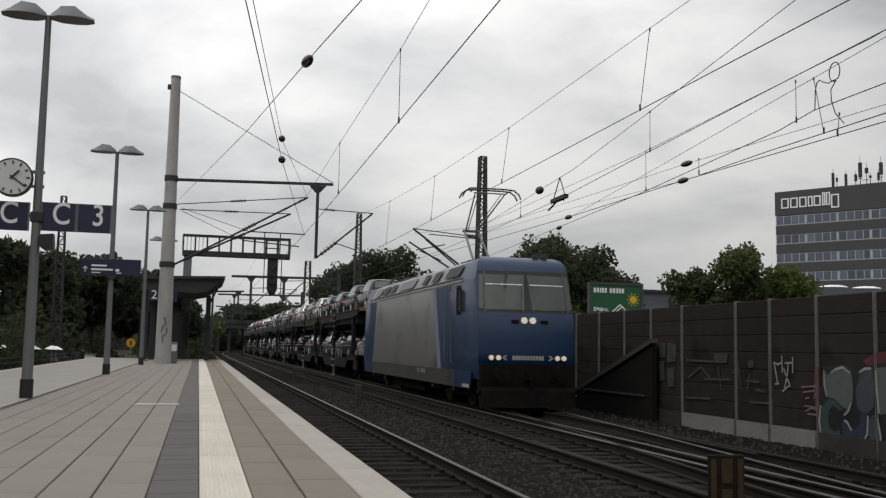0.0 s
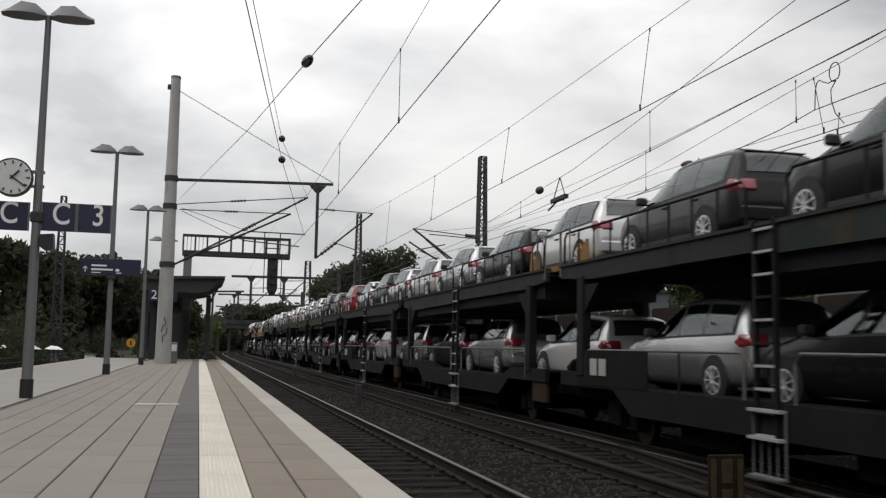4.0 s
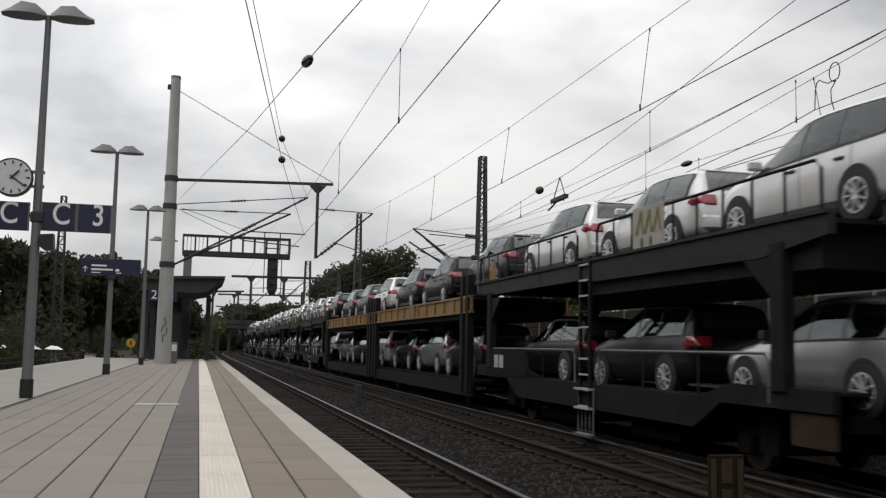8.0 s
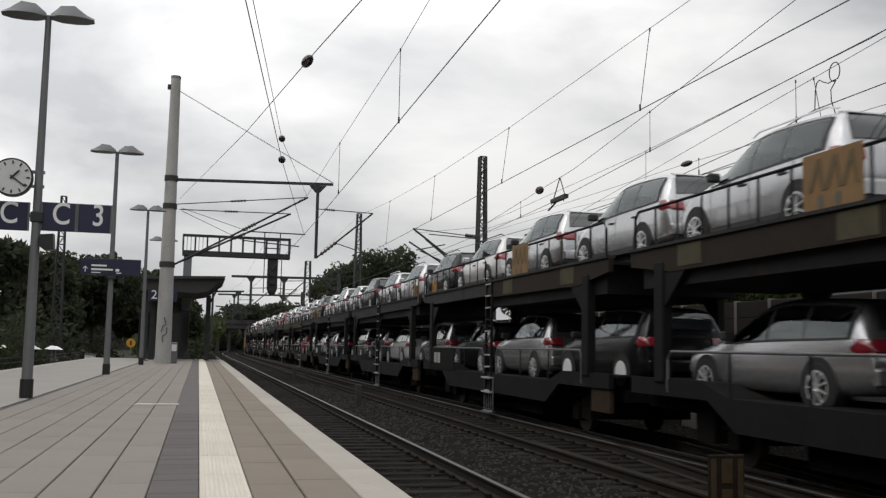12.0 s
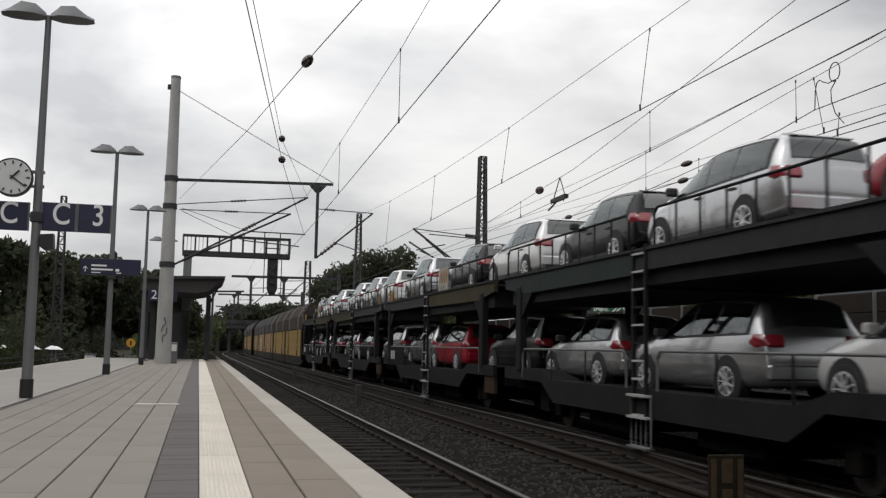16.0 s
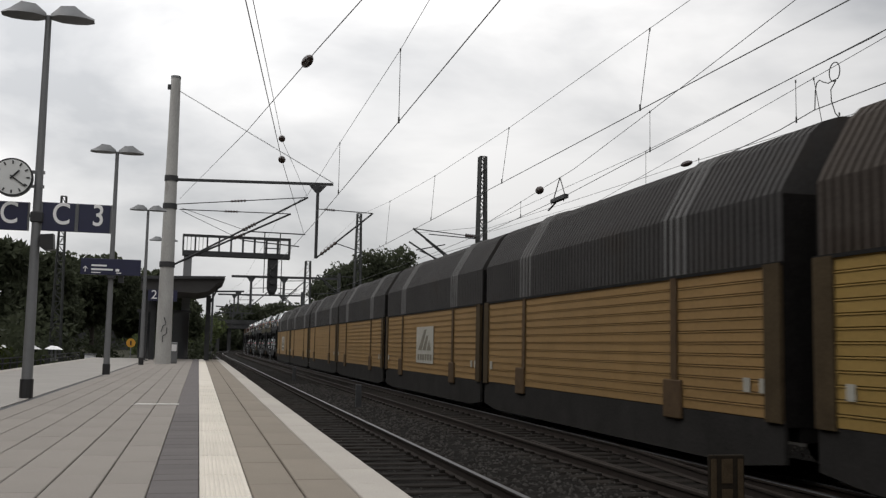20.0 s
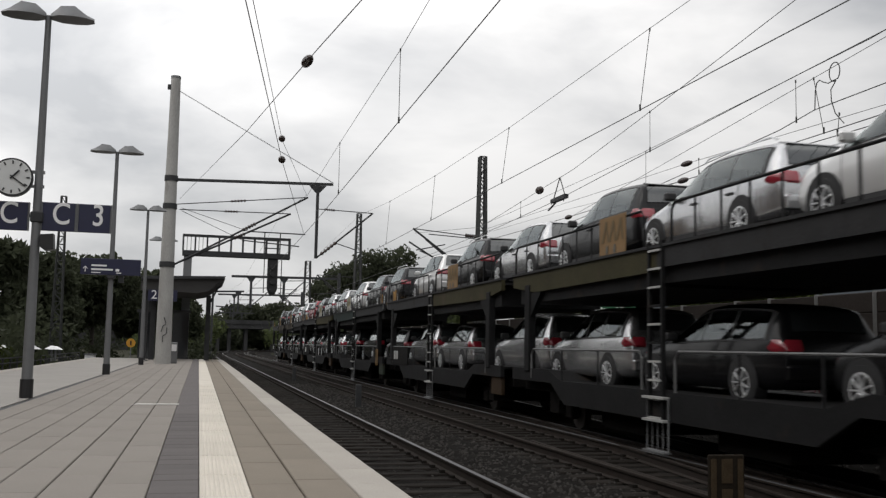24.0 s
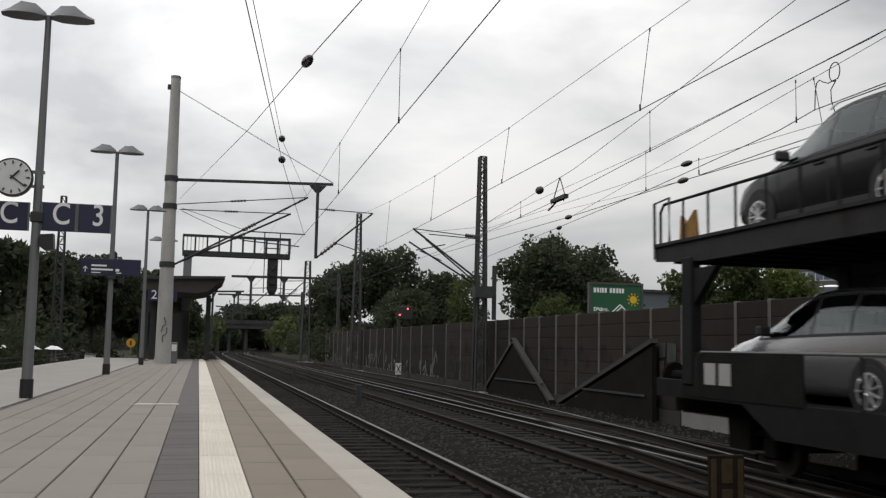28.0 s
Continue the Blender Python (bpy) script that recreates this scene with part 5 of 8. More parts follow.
TREES = (
    ("broad dark tree behind the noise wall", 23.8, 66, 9.0, 7.5, 1, LEAF_DARK, 9000, 0.17), ("broad dark tree behind the noise wall", 28.6, 68, 9.2, 7.5, 2, LEAF_DARK, 9000, 0.17),
    ("broad dark tree behind the noise wall", 26.2, 72, 10.4, 8.0, 3, LEAF_DARK, 9000, 0.17), ("broad dark tree behind the noise wall", 30.6, 70, 7.4, 5.0, 19, LEAF_DARK, 5500, 0.16),
    ("light green young tree behind the noise wall", 19.7, 52, 4.3, 3.0, 4, LEAF_LIGHT, 1500, 0.12),
    ("green tree in front of the office tower", 35.1, 58, 8.5, 5.6, 5, LEAF_MID, 8000, 0.15), ("green tree in front of the office tower", 39.2, 59, 7.2, 6.2, 6, LEAF_GREEN, 8000, 0.15), ("green tree in front of the office tower", 32.6, 60, 6.9, 4.0, 17, LEAF_MID, 5500, 0.15),
    ("dark tree beside the line", 15.8, 108, 10.6, 9.0, 7, LEAF_DARK, 8500, 0.23), ("dark tree beside the line", 20.6, 105, 12.3, 10.0, 8, LEAF_DARK, 9000, 0.23), ("dark tree beside the line", 25.2, 103, 9.4, 8.0, 9, LEAF_DARK, 8000, 0.23),
    ("dark tree beside the line", 16.0, 122, 10.4, 7.0, 20, LEAF_DARK, 7000, 0.25), ("thin tree beside the lattice mast", 21.8, 78, 7.4, 4.6, 10, LEAF_MID, 3600, 0.14), ("dark tree beside the line", 17.5, 84, 6.0, 7.0, 16, LEAF_DARK, 7000, 0.18),
    ("dark tree beyond the platform", -13.2, 60, 6.8, 6.2, 11, LEAF_DARK, 14000, 0.228), ("dark tree beyond the platform", -10.8, 72, 7.2, 6.4, 12, LEAF_DARK, 14000, 0.228),
    ("dark tree beyond the platform", -8.4, 82, 7.8, 7.6, 13, LEAF_DARK, 14000, 0.24), ("dark tree beyond the platform", -4.4, 90, 7.4, 7.4, 14, LEAF_DARK, 14000, 0.264), ("dark tree beyond the platform", -12.5, 90, 8.4, 9.0, 15, LEAF_DARK, 14000, 0.264),
    ("dark tree beyond the platform", -1.6, 104, 5.6, 6.0, 18, LEAF_DARK, 7000, 0.2),
)
for label, x, y, zt, w, sd, m_, cnt, sz in TREES:
    tree(label, x, y, zt, w, sd, m_, cnt, sz)
# far woods that close the view along the line, and undergrowth
rr = random.Random(31)
cs, rs_ = [], []
for k in range(70):
    u = k / 69
    x_ = -46 + 92 * u + rr.uniform(-2, 2)
    over = 9 < x_ < 32
    cs.append((x_, (284 if over else 270) + rr.uniform(-8, 10), rr.uniform(8.8, 10.2) if over else rr.uniform(2.0, 5.6)))
    rs_.append(rr.uniform(3.2, 4.0) if over else rr.uniform(4.0, 6.0))
for k in range(22):
    cs.append((-4 + 1.25 * k, 325 + rr.uniform(0, 12) - 0.4 * k, rr.uniform(0.5, 3.5)))
    rs_.append(rr.uniform(2.6, 3.6))
for k in range(40):
    cs.append((-2 + 1.15 * k, 292 + rr.uniform(-6, 10), rr.uniform(-0.5, 4.5)))
    rs_.append(rr.uniform(2.2, 3.4))
ob = leaves("far_wood", cs, rs_, 46000, 0.7, LEAF_DARK, 77, None, "far belt of trees that closes the view", "stuff")
tagged(ob, category="wood")
cs, rs_ = [], []
for k in range(46):
    cs.append((rr.uniform(13.6, 30), rr.uniform(84, 150), rr.uniform(-0.6, 2.2)))
    rs_.append(rr.uniform(1.4, 2.8))
ob = leaves("undergrowth", cs, rs_, 16000, 0.26, LEAF_DARK, 78, None, "dark undergrowth behind the noise wall", "stuff")
tagged(ob, category="bushes")
cs, rs_ = [], []
for k in range(60):
    cs.append((rr.uniform(-26, -8.4), rr.uniform(46, 100), rr.uniform(-1.0, 1.6)))
    rs_.append(rr.uniform(1.0, 2.4))
for k in range(14):
    cs.append((rr.uniform(-5.2, 0.8), rr.uniform(98, 112), rr.uniform(-0.8, 1.2)))
    rs_.append(rr.uniform(0.9, 1.8))
ob = leaves("hedge_left", cs, rs_, 15000, 0.22, LEAF_DARK, 79, None, "dark bushes and hedge beyond the platform", "stuff")
ob.name = "bushes"
tagged(ob, category="bushes")
cs, rs_ = [], []
for k in range(10):
    cs.append((rr.uniform(-9.6, -6.6), rr.uniform(47, 58), rr.uniform(-0.9, 0.0)))
    rs_.append(rr.uniform(0.5, 1.0))
ob = leaves("light_shrubs", cs, rs_, 3000, 0.12, LEAF_LIGHT, 80, None, "light green shrubs beyond the platform edge", "stuff")
tagged(ob, category="shrubs")
cs, rs_ = [], []
for k in range(34):
    cs.append((bend(y0 := rr.uniform(150, 240))[0] + rr.choice((rr.uniform(-10, 0.5), rr.uniform(13, 22))), y0, rr.uniform(0, 4.5)))
    rs_.append(rr.uniform(2.0, 3.6))
ob = leaves("lineside_trees", cs, rs_, 8000, 0.5, LEAF_MID, 81, None, "trees on both sides of the line far off", "stuff")
tagged(ob, category="trees")
# fence beyond the platform
fe = thing("fence", "dark low fence beyond the far platform edge", "fence")
for k in range(22):
    b = bm_new()
    y = 34 + 1.6 * k
    beam(b, (-7.6, y, -1.1), (-7.6, y, 0.18), 0.06, 0.06)
    part("post", b, STEEL_DARK, fe)
for z in (-0.35, -0.05, 0.16):
    b = bm_new()
    beam(b, (-7.6, 34, z), (-7.6, 67.7, z), 0.03, 0.05)
    part("rail", b, STEEL_DARK, fe)

# ---------------------------------------------------------------- far road bridge over the line
BRIDGE = mat("bridge_concrete", (0.045, 0.045, 0.046), 0.9, spec=0.08, var=0.25, scale=0.4, fine=4, stain=((0.03, 0.03, 0.03), 0.3, 0.55))
rb = thing("road_bridge", "far dark concrete road bridge across the tracks", "bridge")
b = bm_new()
box(b, -30, 46, 249, 258, 4.7, 5.9)
part("deck", b, BRIDGE, rb)
b = bm_new()
box(b, -30, 46, 248.8, 249.1, 5.9, 6.9)
part("parapet", b, BRIDGE, rb)
for x in (4.6, 7.4, 11.55, 18.6, 21.2, 25.0):
    b = bm_new()
    box(b, x - 0.45, x + 0.45, 250, 257, -1.6, 4.7)
    bevel(b, 0.08)
    part("pier", b, BRIDGE, rb)
b = bm_new()
box(b, -30, 3.2, 250.5, 256, -1.6, 4.7)
part("abutment", b, BRIDGE, rb)
b = bm_new()
box(b, 26.5, 46, 250.5, 256, -1.6, 4.7)
part("abutment", b, BRIDGE, rb)

# ---------------------------------------------------------------- unseen walls added beside and behind, closing the place against low sky light
LIGHT_BLOCK = mat("light_block_brick", (0.10, 0.07, 0.055), 0.9, spec=0.1, var=0.25, scale=0.8, fine=14, bump=0.2)
b = bm_new()
box(b, -15.5, -15, -45, 48, -1.2, 13.0)
tagged(new("wall_west", mesh_of(b, "wall_west", LIGHT_BLOCK)), "added unseen brown brick wall that blocks low sky light beside the platform", "wall", kind="structure")
b = bm_new()
box(b, -15.5, 40, -45.5, -45, -1.2, 6.0)
tagged(new("wall_south", mesh_of(b, "wall_south", LIGHT_BLOCK)), "added unseen brown brick wall that blocks low light across the line's end", "wall", kind="structure")

# ---------------------------------------------------------------- train: materials
LOCO_BLUE = mat("loco_blue", (0.007, 0.029, 0.080), 0.4, var=0.15, scale=1.5, coat=0.15, stain=((0.009, 0.023, 0.05), 0.7, 0.58))
LOCO_GREY = mat("loco_silver_grey", (0.215, 0.214, 0.212), 0.36, 0.3, var=0.10, scale=0.7, stain=((0.105, 0.105, 0.105), 0.6, 0.56))
LOCO_ROOF = mat("loco_roof_grey", (0.14, 0.14, 0.14), 0.6, var=0.2, scale=1.2)
UNDER = mat("underframe_dirt", (0.012, 0.011, 0.0105), 0.9, spec=0.03, var=0.4, scale=3, fine=25, bump=0.2)
WAGON = mat("wagon_dark_paint", (0.0125, 0.0125, 0.013), 0.75, 0.0, spec=0.12, var=0.35, scale=2, fine=25, bump=0.1, rnd=0.15, stain=((0.026, 0.020, 0.016), 1.7, 0.60))
WAGON_GREY = mat("wagon_grey_paint", (0.030, 0.030, 0.031), 0.7, 0.0, spec=0.12, var=0.3, scale=2, fine=25, bump=0.1, rnd=0.12, stain=((0.020, 0.017, 0.015), 1.7, 0.58))
WAGON_OLIVE = mat("wagon_olive_paint", (0.042, 0.038, 0.020), 0.7, spec=0.10, var=0.25, scale=1.5, fine=20, stain=((0.06, 0.045, 0.03), 1.2, 0.58))
WAGON_TEAL = mat("wagon_green_paint", (0.024, 0.032, 0.030), 0.7, spec=0.10, var=0.25, scale=1.5, fine=20, stain=((0.05, 0.04, 0.03), 1.2, 0.58))
WAGON_BROWN = mat("wagon_brown_paint", (0.026, 0.020, 0.015), 0.7, spec=0.10, var=0.25, scale=1.5, fine=20)
WAGON_YELLOW = mat("wagon_yellow_paint", (0.20, 0.115, 0.032), 0.6, var=0.25, scale=1.5, fine=20, stain=((0.12, 0.075, 0.03), 1.5, 0.58))
HANDRAIL = mat("handrail_grey", (0.13, 0.13, 0.13), 0.6, 0.2, spec=0.3, var=0.25, scale=5)
RUNG_WHITE = mat("rung_white", (0.34, 0.34, 0.33), 0.6, var=0.15, scale=5)
RUST_ORANGE = mat("rusty_orange", (0.24, 0.13, 0.035), 0.8, var=0.35, scale=4, fine=30)
BOARD_TAN = mat("board_tan", (0.20, 0.12, 0.05), 0.8, var=0.2, scale=3)
BOARD_MARK = mat("board_mark", (0.11, 0.075, 0.03), 0.7, var=0.2)
ROOF_RIB = mat("corrugated_roof", (0.036, 0.034, 0.033), 0.75, 0.0, spec=0.18, var=0.25, scale=1.2, fine=18, stretch=(1, 0.4, 1), stain=((0.035, 0.03, 0.026), 0.9, 0.6))
SIDE_YELLOW = mat("ochre_side_paint", (0.225, 0.138, 0.052), 0.7, spec=0.25, var=0.14, scale=0.9, fine=15, rnd=0.05, stain=((0.19, 0.115, 0.04), 0.7, 0.58))
SILL_GREY = mat("sill_grey", (0.0160, 0.0156, 0.0152), 0.9, spec=0.06, var=0.35, scale=1.6, fine=20)
WHEEL_STEEL = mat("wheel_steel", (0.06, 0.052, 0.047), 0.6, 0.4, var=0.3)
LIGHT_ON = mat("headlight_on", (0.9, 0.80, 0.64), 0.3, var=0.35, scale=30, fine=90, emit=0.30)
TAIL_RED = mat("tail_lamp_red", (0.22, 0.016, 0.027), 0.15, var=0.2, coat=0.9)
RIM = mat("alloy_rim", (0.70, 0.71, 0.72), 0.32, 0.6, var=0.1)
CAR_GLASS = mat("car_glass", (0.030, 0.036, 0.038), 0.05, 0.0, var=0.1, coat=1.0, spec=0.8)
HEADLINER = mat("cabin_headliner", (0.62, 0.62, 0.60), 0.9, var=0.06, scale=4)
CABIN = mat("cabin_trim", (0.035, 0.036, 0.038), 0.8, var=0.3, scale=5)


def clear_glass(name, tint):
    """Thin tinted pane: lets light through and mirrors the sky at a slant."""
    m = bpy.data.materials.new(name)
    m.use_nodes = True
    n, l = m.node_tree.nodes, m.node_tree.links
    n.remove(n["Principled BSDF"])
    clear, gloss, mix, fres = n.new("ShaderNodeBsdfTransparent"), n.new("ShaderNodeBsdfGlossy"), n.new("ShaderNodeMixShader"), n.new("ShaderNodeFresnel")
    clear.inputs["Color"].default_value = (*tint, 1)
    gloss.inputs["Roughness"].default_value = 0.03
    gloss.inputs["Color"].default_value = (0.90, 0.95, 0.95, 1)
    fres.inputs["IOR"].default_value = 1.75
    l.new(fres.outputs[0], mix.inputs[0])
    l.new(clear.outputs[0], mix.inputs[1])
    l.new(gloss.outputs[0], mix.inputs[2])
    l.new(mix.outputs[0], n["Material Output"].inputs[0])
    return m


SIDE_GLASS = clear_glass("car_side_glass", (0.84, 0.90, 0.88))
PLASTIC = mat("car_black_plastic", (0.02, 0.02, 0.021), 0.6, var=0.2)


def paint(name, col, metal, coat=0.22, spec=0.3):
    return mat(name, col, 0.27, metal, var=0.05, scale=2, fine=400, coat=coat, spec=spec)


PAINTS = {
    "s": (paint("paint_silver", (0.50, 0.505, 0.515), 0.85, 0.5), "silver"),
    "w": (paint("paint_white", (0.62, 0.62, 0.615), 0.35, 0.8), "white"),
    "k": (paint("paint_black", (0.006, 0.0062, 0.007), 0.0, 0.12, 0.2), "black"),
    "g": (paint("paint_grey", (0.018, 0.018, 0.020), 0.05, 0.15, 0.22), "dark grey"),
    "d": (paint("paint_deep_black", (0.007, 0.007, 0.008), 0.0, 0.15, 0.2), "black"),
    "r": (paint("paint_red", (0.26, 0.010, 0.022), 0.0), "red"),
}

# ---------------------------------------------------------------- cars on the wagons
# A body style: length, half width, height, and stations from tail to nose as (share of length, sill, belt, top, half-width share at belt, at top)
STYLES = {
    "hatchback": (4.45, 0.89, 1.55, 0.24, 0.52),
    "minivan": (4.62, 0.90, 1.66, 0.18, 0.56),
    "estate": (4.80, 0.90, 1.55, 0.20, 0.50),
    "off_roader": (4.65, 0.92, 1.68, 0.22, 0.52),
}


def car_stations(style):
    """Stations from tail to nose: (y, sill, belt, top, half-width share at the belt, at the top), rounded off."""
    L, W, H, rake, hood = STYLES[style]
    e = L / 2
    belt = H * 0.615
    st = [
        (-e + 0.01, 0.40, 0.56, 0.60, 0.84, 0.78), (-e, 0.33, 0.66, 0.70, 0.90, 0.82), (-e + 0.05, 0.28, belt - 0.06, belt - 0.02, 0.945, 0.86), (-e + 0.09, 0.27, belt, belt + 0.04, 0.965, 0.855),
        (-e + 0.09 + 0.8 * rake, 0.25, belt + 0.01, H - 0.20, 0.985, 0.77), (-e + 0.16 + rake, 0.24, belt + 0.01, H - 0.095, 0.99, 0.745), (-e + 0.30 + 2 * rake, 0.22, belt, H - 0.045, 1.0, 0.735),
        (-0.32 * e, 0.20, belt - 0.01, H, 1.0, 0.735), (-0.10 * e, 0.20, belt - 0.02, H - 0.005, 1.0, 0.735),
        (0.06 * e, 0.20, belt - 0.03, H - 0.06, 1.0, 0.735), (hood * e - 0.05, 0.20, belt - 0.06, belt + 0.06, 0.99, 0.80), (hood * e + 0.08, 0.20, belt - 0.08, belt - 0.02, 0.985, 0.82),
        (hood * e + 0.36, 0.22, belt - 0.12, belt - 0.06, 0.98, 0.80), (e - 0.30, 0.24, belt - 0.21, belt - 0.15, 0.94, 0.76), (e - 0.09, 0.28, 0.62, 0.68, 0.86, 0.70), (e, 0.36, 0.50, 0.55, 0.74, 0.60),
    ]
    for _ in range(2):
        cut = [st[0]]
        for a, c in zip(st, st[1:]):
            cut.append(tuple(0.75 * p + 0.25 * q for p, q in zip(a, c)))
            cut.append(tuple(0.25 * p + 0.75 * q for p, q in zip(a, c)))
        st = cut + [st[-1]]
    return L, W, H, belt, st


def car_half(W, s):
    """Half of a cross-section, from the sill up to the middle of the roof."""
    y, z0, zb, zt, wb, wt = s
    wb, wt = wb * W, wt * W
    h = zt - zb
    return [(wb * 0.86, z0), (wb * 0.955, z0 + 0.05), (wb * 0.985, z0 + 0.16), (wb, z0 + 0.52 * (zb - z0)), (wb * 0.995, z0 + 0.80 * (zb - z0)), (wb * 0.965, zb),
            (0.52 * wb * 0.965 + 0.48 * wt + 0.012, zb + 0.46 * h), (wt, zt - min(0.075, 0.3 * h)), (wt * 0.95, zt - min(0.032, 0.15 * h)), (wt * 0.80, zt - 0.008), (wt * 0.5, zt + 0.006), (wt * 0.2, zt + 0.012)]


def car_section(W, s):
    half = car_half(W, s)
    return [(x, s[0], z) for x, z in half] + [(-x, s[0], z) for x, z in half[::-1]]


def car_build(style, key, roof_rails=True):
    """One car with its nose towards +y, its wheels on z = 0."""
    L, W, H, belt, st = car_stations(style)
    _, _, _, rake, hood = STYLES[style]
    e = L / 2
    paint_m, colour = PAINTS[key]
    words = {"hatchback": "hatchback", "minivan": "compact minivan", "estate": "estate car", "off_roader": "off-road estate"}[style]
    car = thing("car", "new %s %s lashed on a transporter deck" % (colour, words), "car", "cars on the train")
    rear = -e + 0.16 + rake
    wind = hood * e - 0.05
    b = bm_new()
    rows = [[b.verts.new(p) for p in car_section(W, s)] for s in st]
    n = len(rows[0])
    for p, q, sa, sb_ in zip(rows, rows[1:], st, st[1:]):
        glazed = sa[0] >= rear + 0.10 and sb_[0] <= wind - 0.20
        for i in range(n):
            if not (glazed and i in (5, 6, 16, 17)):
                b.faces.new((p[i], p[(i + 1) % n], q[(i + 1) % n], q[i]))
    b.faces.new(rows[0])
    b.faces.new(rows[-1][::-1])
    part("body", b, paint_m, car, "%s painted body" % colour, smooth=50)

    def station(y):
        for a, c in zip(st[1:], st[2:]):
            if a[0] <= y <= c[0]:
                k = (y - a[0]) / max(1e-6, c[0] - a[0])
                return tuple(a[i] + k * (c[i] - a[i]) for i in range(6))
        return st[-1]

    def steps(ya, yb):
        return [ya] + [s[0] for s in st[1:] if ya + 0.01 < s[0] < yb - 0.01] + [yb]

    def strip(cols):
        """Sheet over columns of points."""
        b = bm_new()
        g = [[b.verts.new(p) for p in c] for c in cols]
        for p, q in zip(g, g[1:]):
            for i in range(len(p) - 1):
                b.faces.new((p[i], p[i + 1], q[i + 1], q[i]))
        return b

    def pane(ya, yb, side, slant=0.0):
        """Side glass between belt and roof edge."""
        cols = []
        for y in steps(ya, yb):
            h = car_half(W, station(y))
            (x0, z0), (x1, z1), (x2, z2) = h[5], h[6], h[7]
            f = lambda a, c, k: a + k * (c - a)
            o = 0.010
            cols.append([(side * (f(x0, x1, 0.10) + o), y, f(z0, z1, 0.10)), (side * (x1 + o), y, z1), (side * (f(x1, x2, 0.88) + o), y, f(z1, z2, 0.88))])
        return strip(cols)

    def surround(cuts, side):
        """Black strips under and over the side glass, and the pillars between the panes."""
        b = bm_new()
        f = lambda a, c, k: a + k * (c - a)

        def rib(y, k):
            h = car_half(W, station(y))
            (x0, z0), (x1, z1) = (h[5], h[6]) if k <= 1 else (h[6], h[7])
            k = k if k <= 1 else k - 1
            return b.verts.new((side * (f(x0, x1, k) + 0.007), y, f(z0, z1, k)))

        for ka, kb in ((-0.02, 0.13), (1.84, 2.0)):
            cols = [(rib(y, ka), rib(y, kb)) for y in steps(cuts[0][0] - 0.09, cuts[-1][1] + 0.09)]
            for p, q in zip(cols, cols[1:]):
                b.faces.new((p[0], p[1], q[1], q[0]))
        edges = [(cuts[0][0] - 0.09, cuts[0][0] + 0.03), (cuts[0][1] - 0.03, cuts[1][0] + 0.03), (cuts[1][1] - 0.03, cuts[2][0] + 0.03), (cuts[2][1] - 0.05, cuts[2][1] + 0.09)]
        for ya, yb in edges:
            cols = [[rib(y, k) for k in (0.0, 0.5, 1.0, 1.5, 2.0)] for y in (ya, yb)]
            for i in range(4):
                b.faces.new((cols[0][i], cols[0][i + 1], cols[1][i + 1], cols[1][i]))
        return b

    b_pillar, c_pillar = -0.03 * L, rear + 0.16 + 0.27 * (wind - rear)
    cuts = [(rear + 0.10, c_pillar - 0.02), (c_pillar + 0.02, b_pillar - 0.02), (b_pillar + 0.02, wind - 0.20)]
    for side in (1, -1):
        for ya, yb in (cuts if side < 0 else [(cuts[0][0], cuts[-1][1])]):
            part("side_window", pane(ya, yb, side), SIDE_GLASS, car, "tinted side window", smooth=60)
        if side < 0 or roof_rails:
            part("window_frame", surround(cuts, side), PLASTIC, car, "black window frame and pillars", smooth=60)
        for y in (-L * 0.29, L * 0.315):
            R = 0.32
            b = bm_new()
            prof = ((W - 0.20, 0.385), (W + 0.005, 0.385), (W + 0.005, R + 0.004), (W + 0.016, R), (W + 0.016, 0.02))
            rows = [[b.verts.new((side * px_, y + pr * math.cos(2 * math.pi * k / 20), 0.345 + (R - 0.345) * (1 if pr < 0.38 else 0) + pr * math.sin(2 * math.pi * k / 20))) for k in range(20)] for px_, pr in prof]
            for p, q in zip(rows, rows[1:]):
                for k in range(20):
                    b.faces.new((p[k], p[(k + 1) % 20], q[(k + 1) % 20], q[k]))
            wh = part("wheel", b, RUBBER, car)
            if side > 0:
                continue
            b = bm_new()
            if key == "d":
                tube(b, (side * (W + 0.012), y, R), (side * (W + 0.026), y, R), 0.25, 24)
                part("wheel_cover", b, SIGN_WHITE, wh, "round white transport cover on the wheel")
                continue
            x0, x1 = side * (W + 0.012), side * (W + 0.026)
            for k in range(9):
                a = 2 * math.pi * k / 9
                p0 = Vector((x1, y + 0.05 * math.cos(a), R + 0.05 * math.sin(a)))
                p1 = Vector((x1, y + 0.215 * math.cos(a), R + 0.215 * math.sin(a)))
                beam(b, p0, p1, 0.05, 0.02)
            tube(b, (x0, y, R), (side * (W + 0.03), y, R), 0.065, 10)
            oa, ia = [], []
            for k in range(20):
                a = 2 * math.pi * k / 20
                oa.append(b.verts.new((x1, y + 0.235 * math.cos(a), R + 0.235 * math.sin(a))))
                ia.append(b.verts.new((x1, y + 0.205 * math.cos(a), R + 0.205 * math.sin(a))))
            for k in range(20):
                b.faces.new((oa[k], oa[(k + 1) % 20], ia[(k + 1) % 20], ia[k]))
            part("rim", b, RIM, wh, "silver alloy rim")
        b = bm_new()
        plan = [(0.60 * W, -e - 0.012), (0.80 * W, -e - 0.005), (0.93 * W, -e + 0.04), (0.98 * W, -e + 0.12), (1.0 * W, -e + 0.21), (1.003 * W, -e + 0.33), (0.90 * W, -e + 0.32), (0.62 * W, -e + 0.18)]
        rows = []
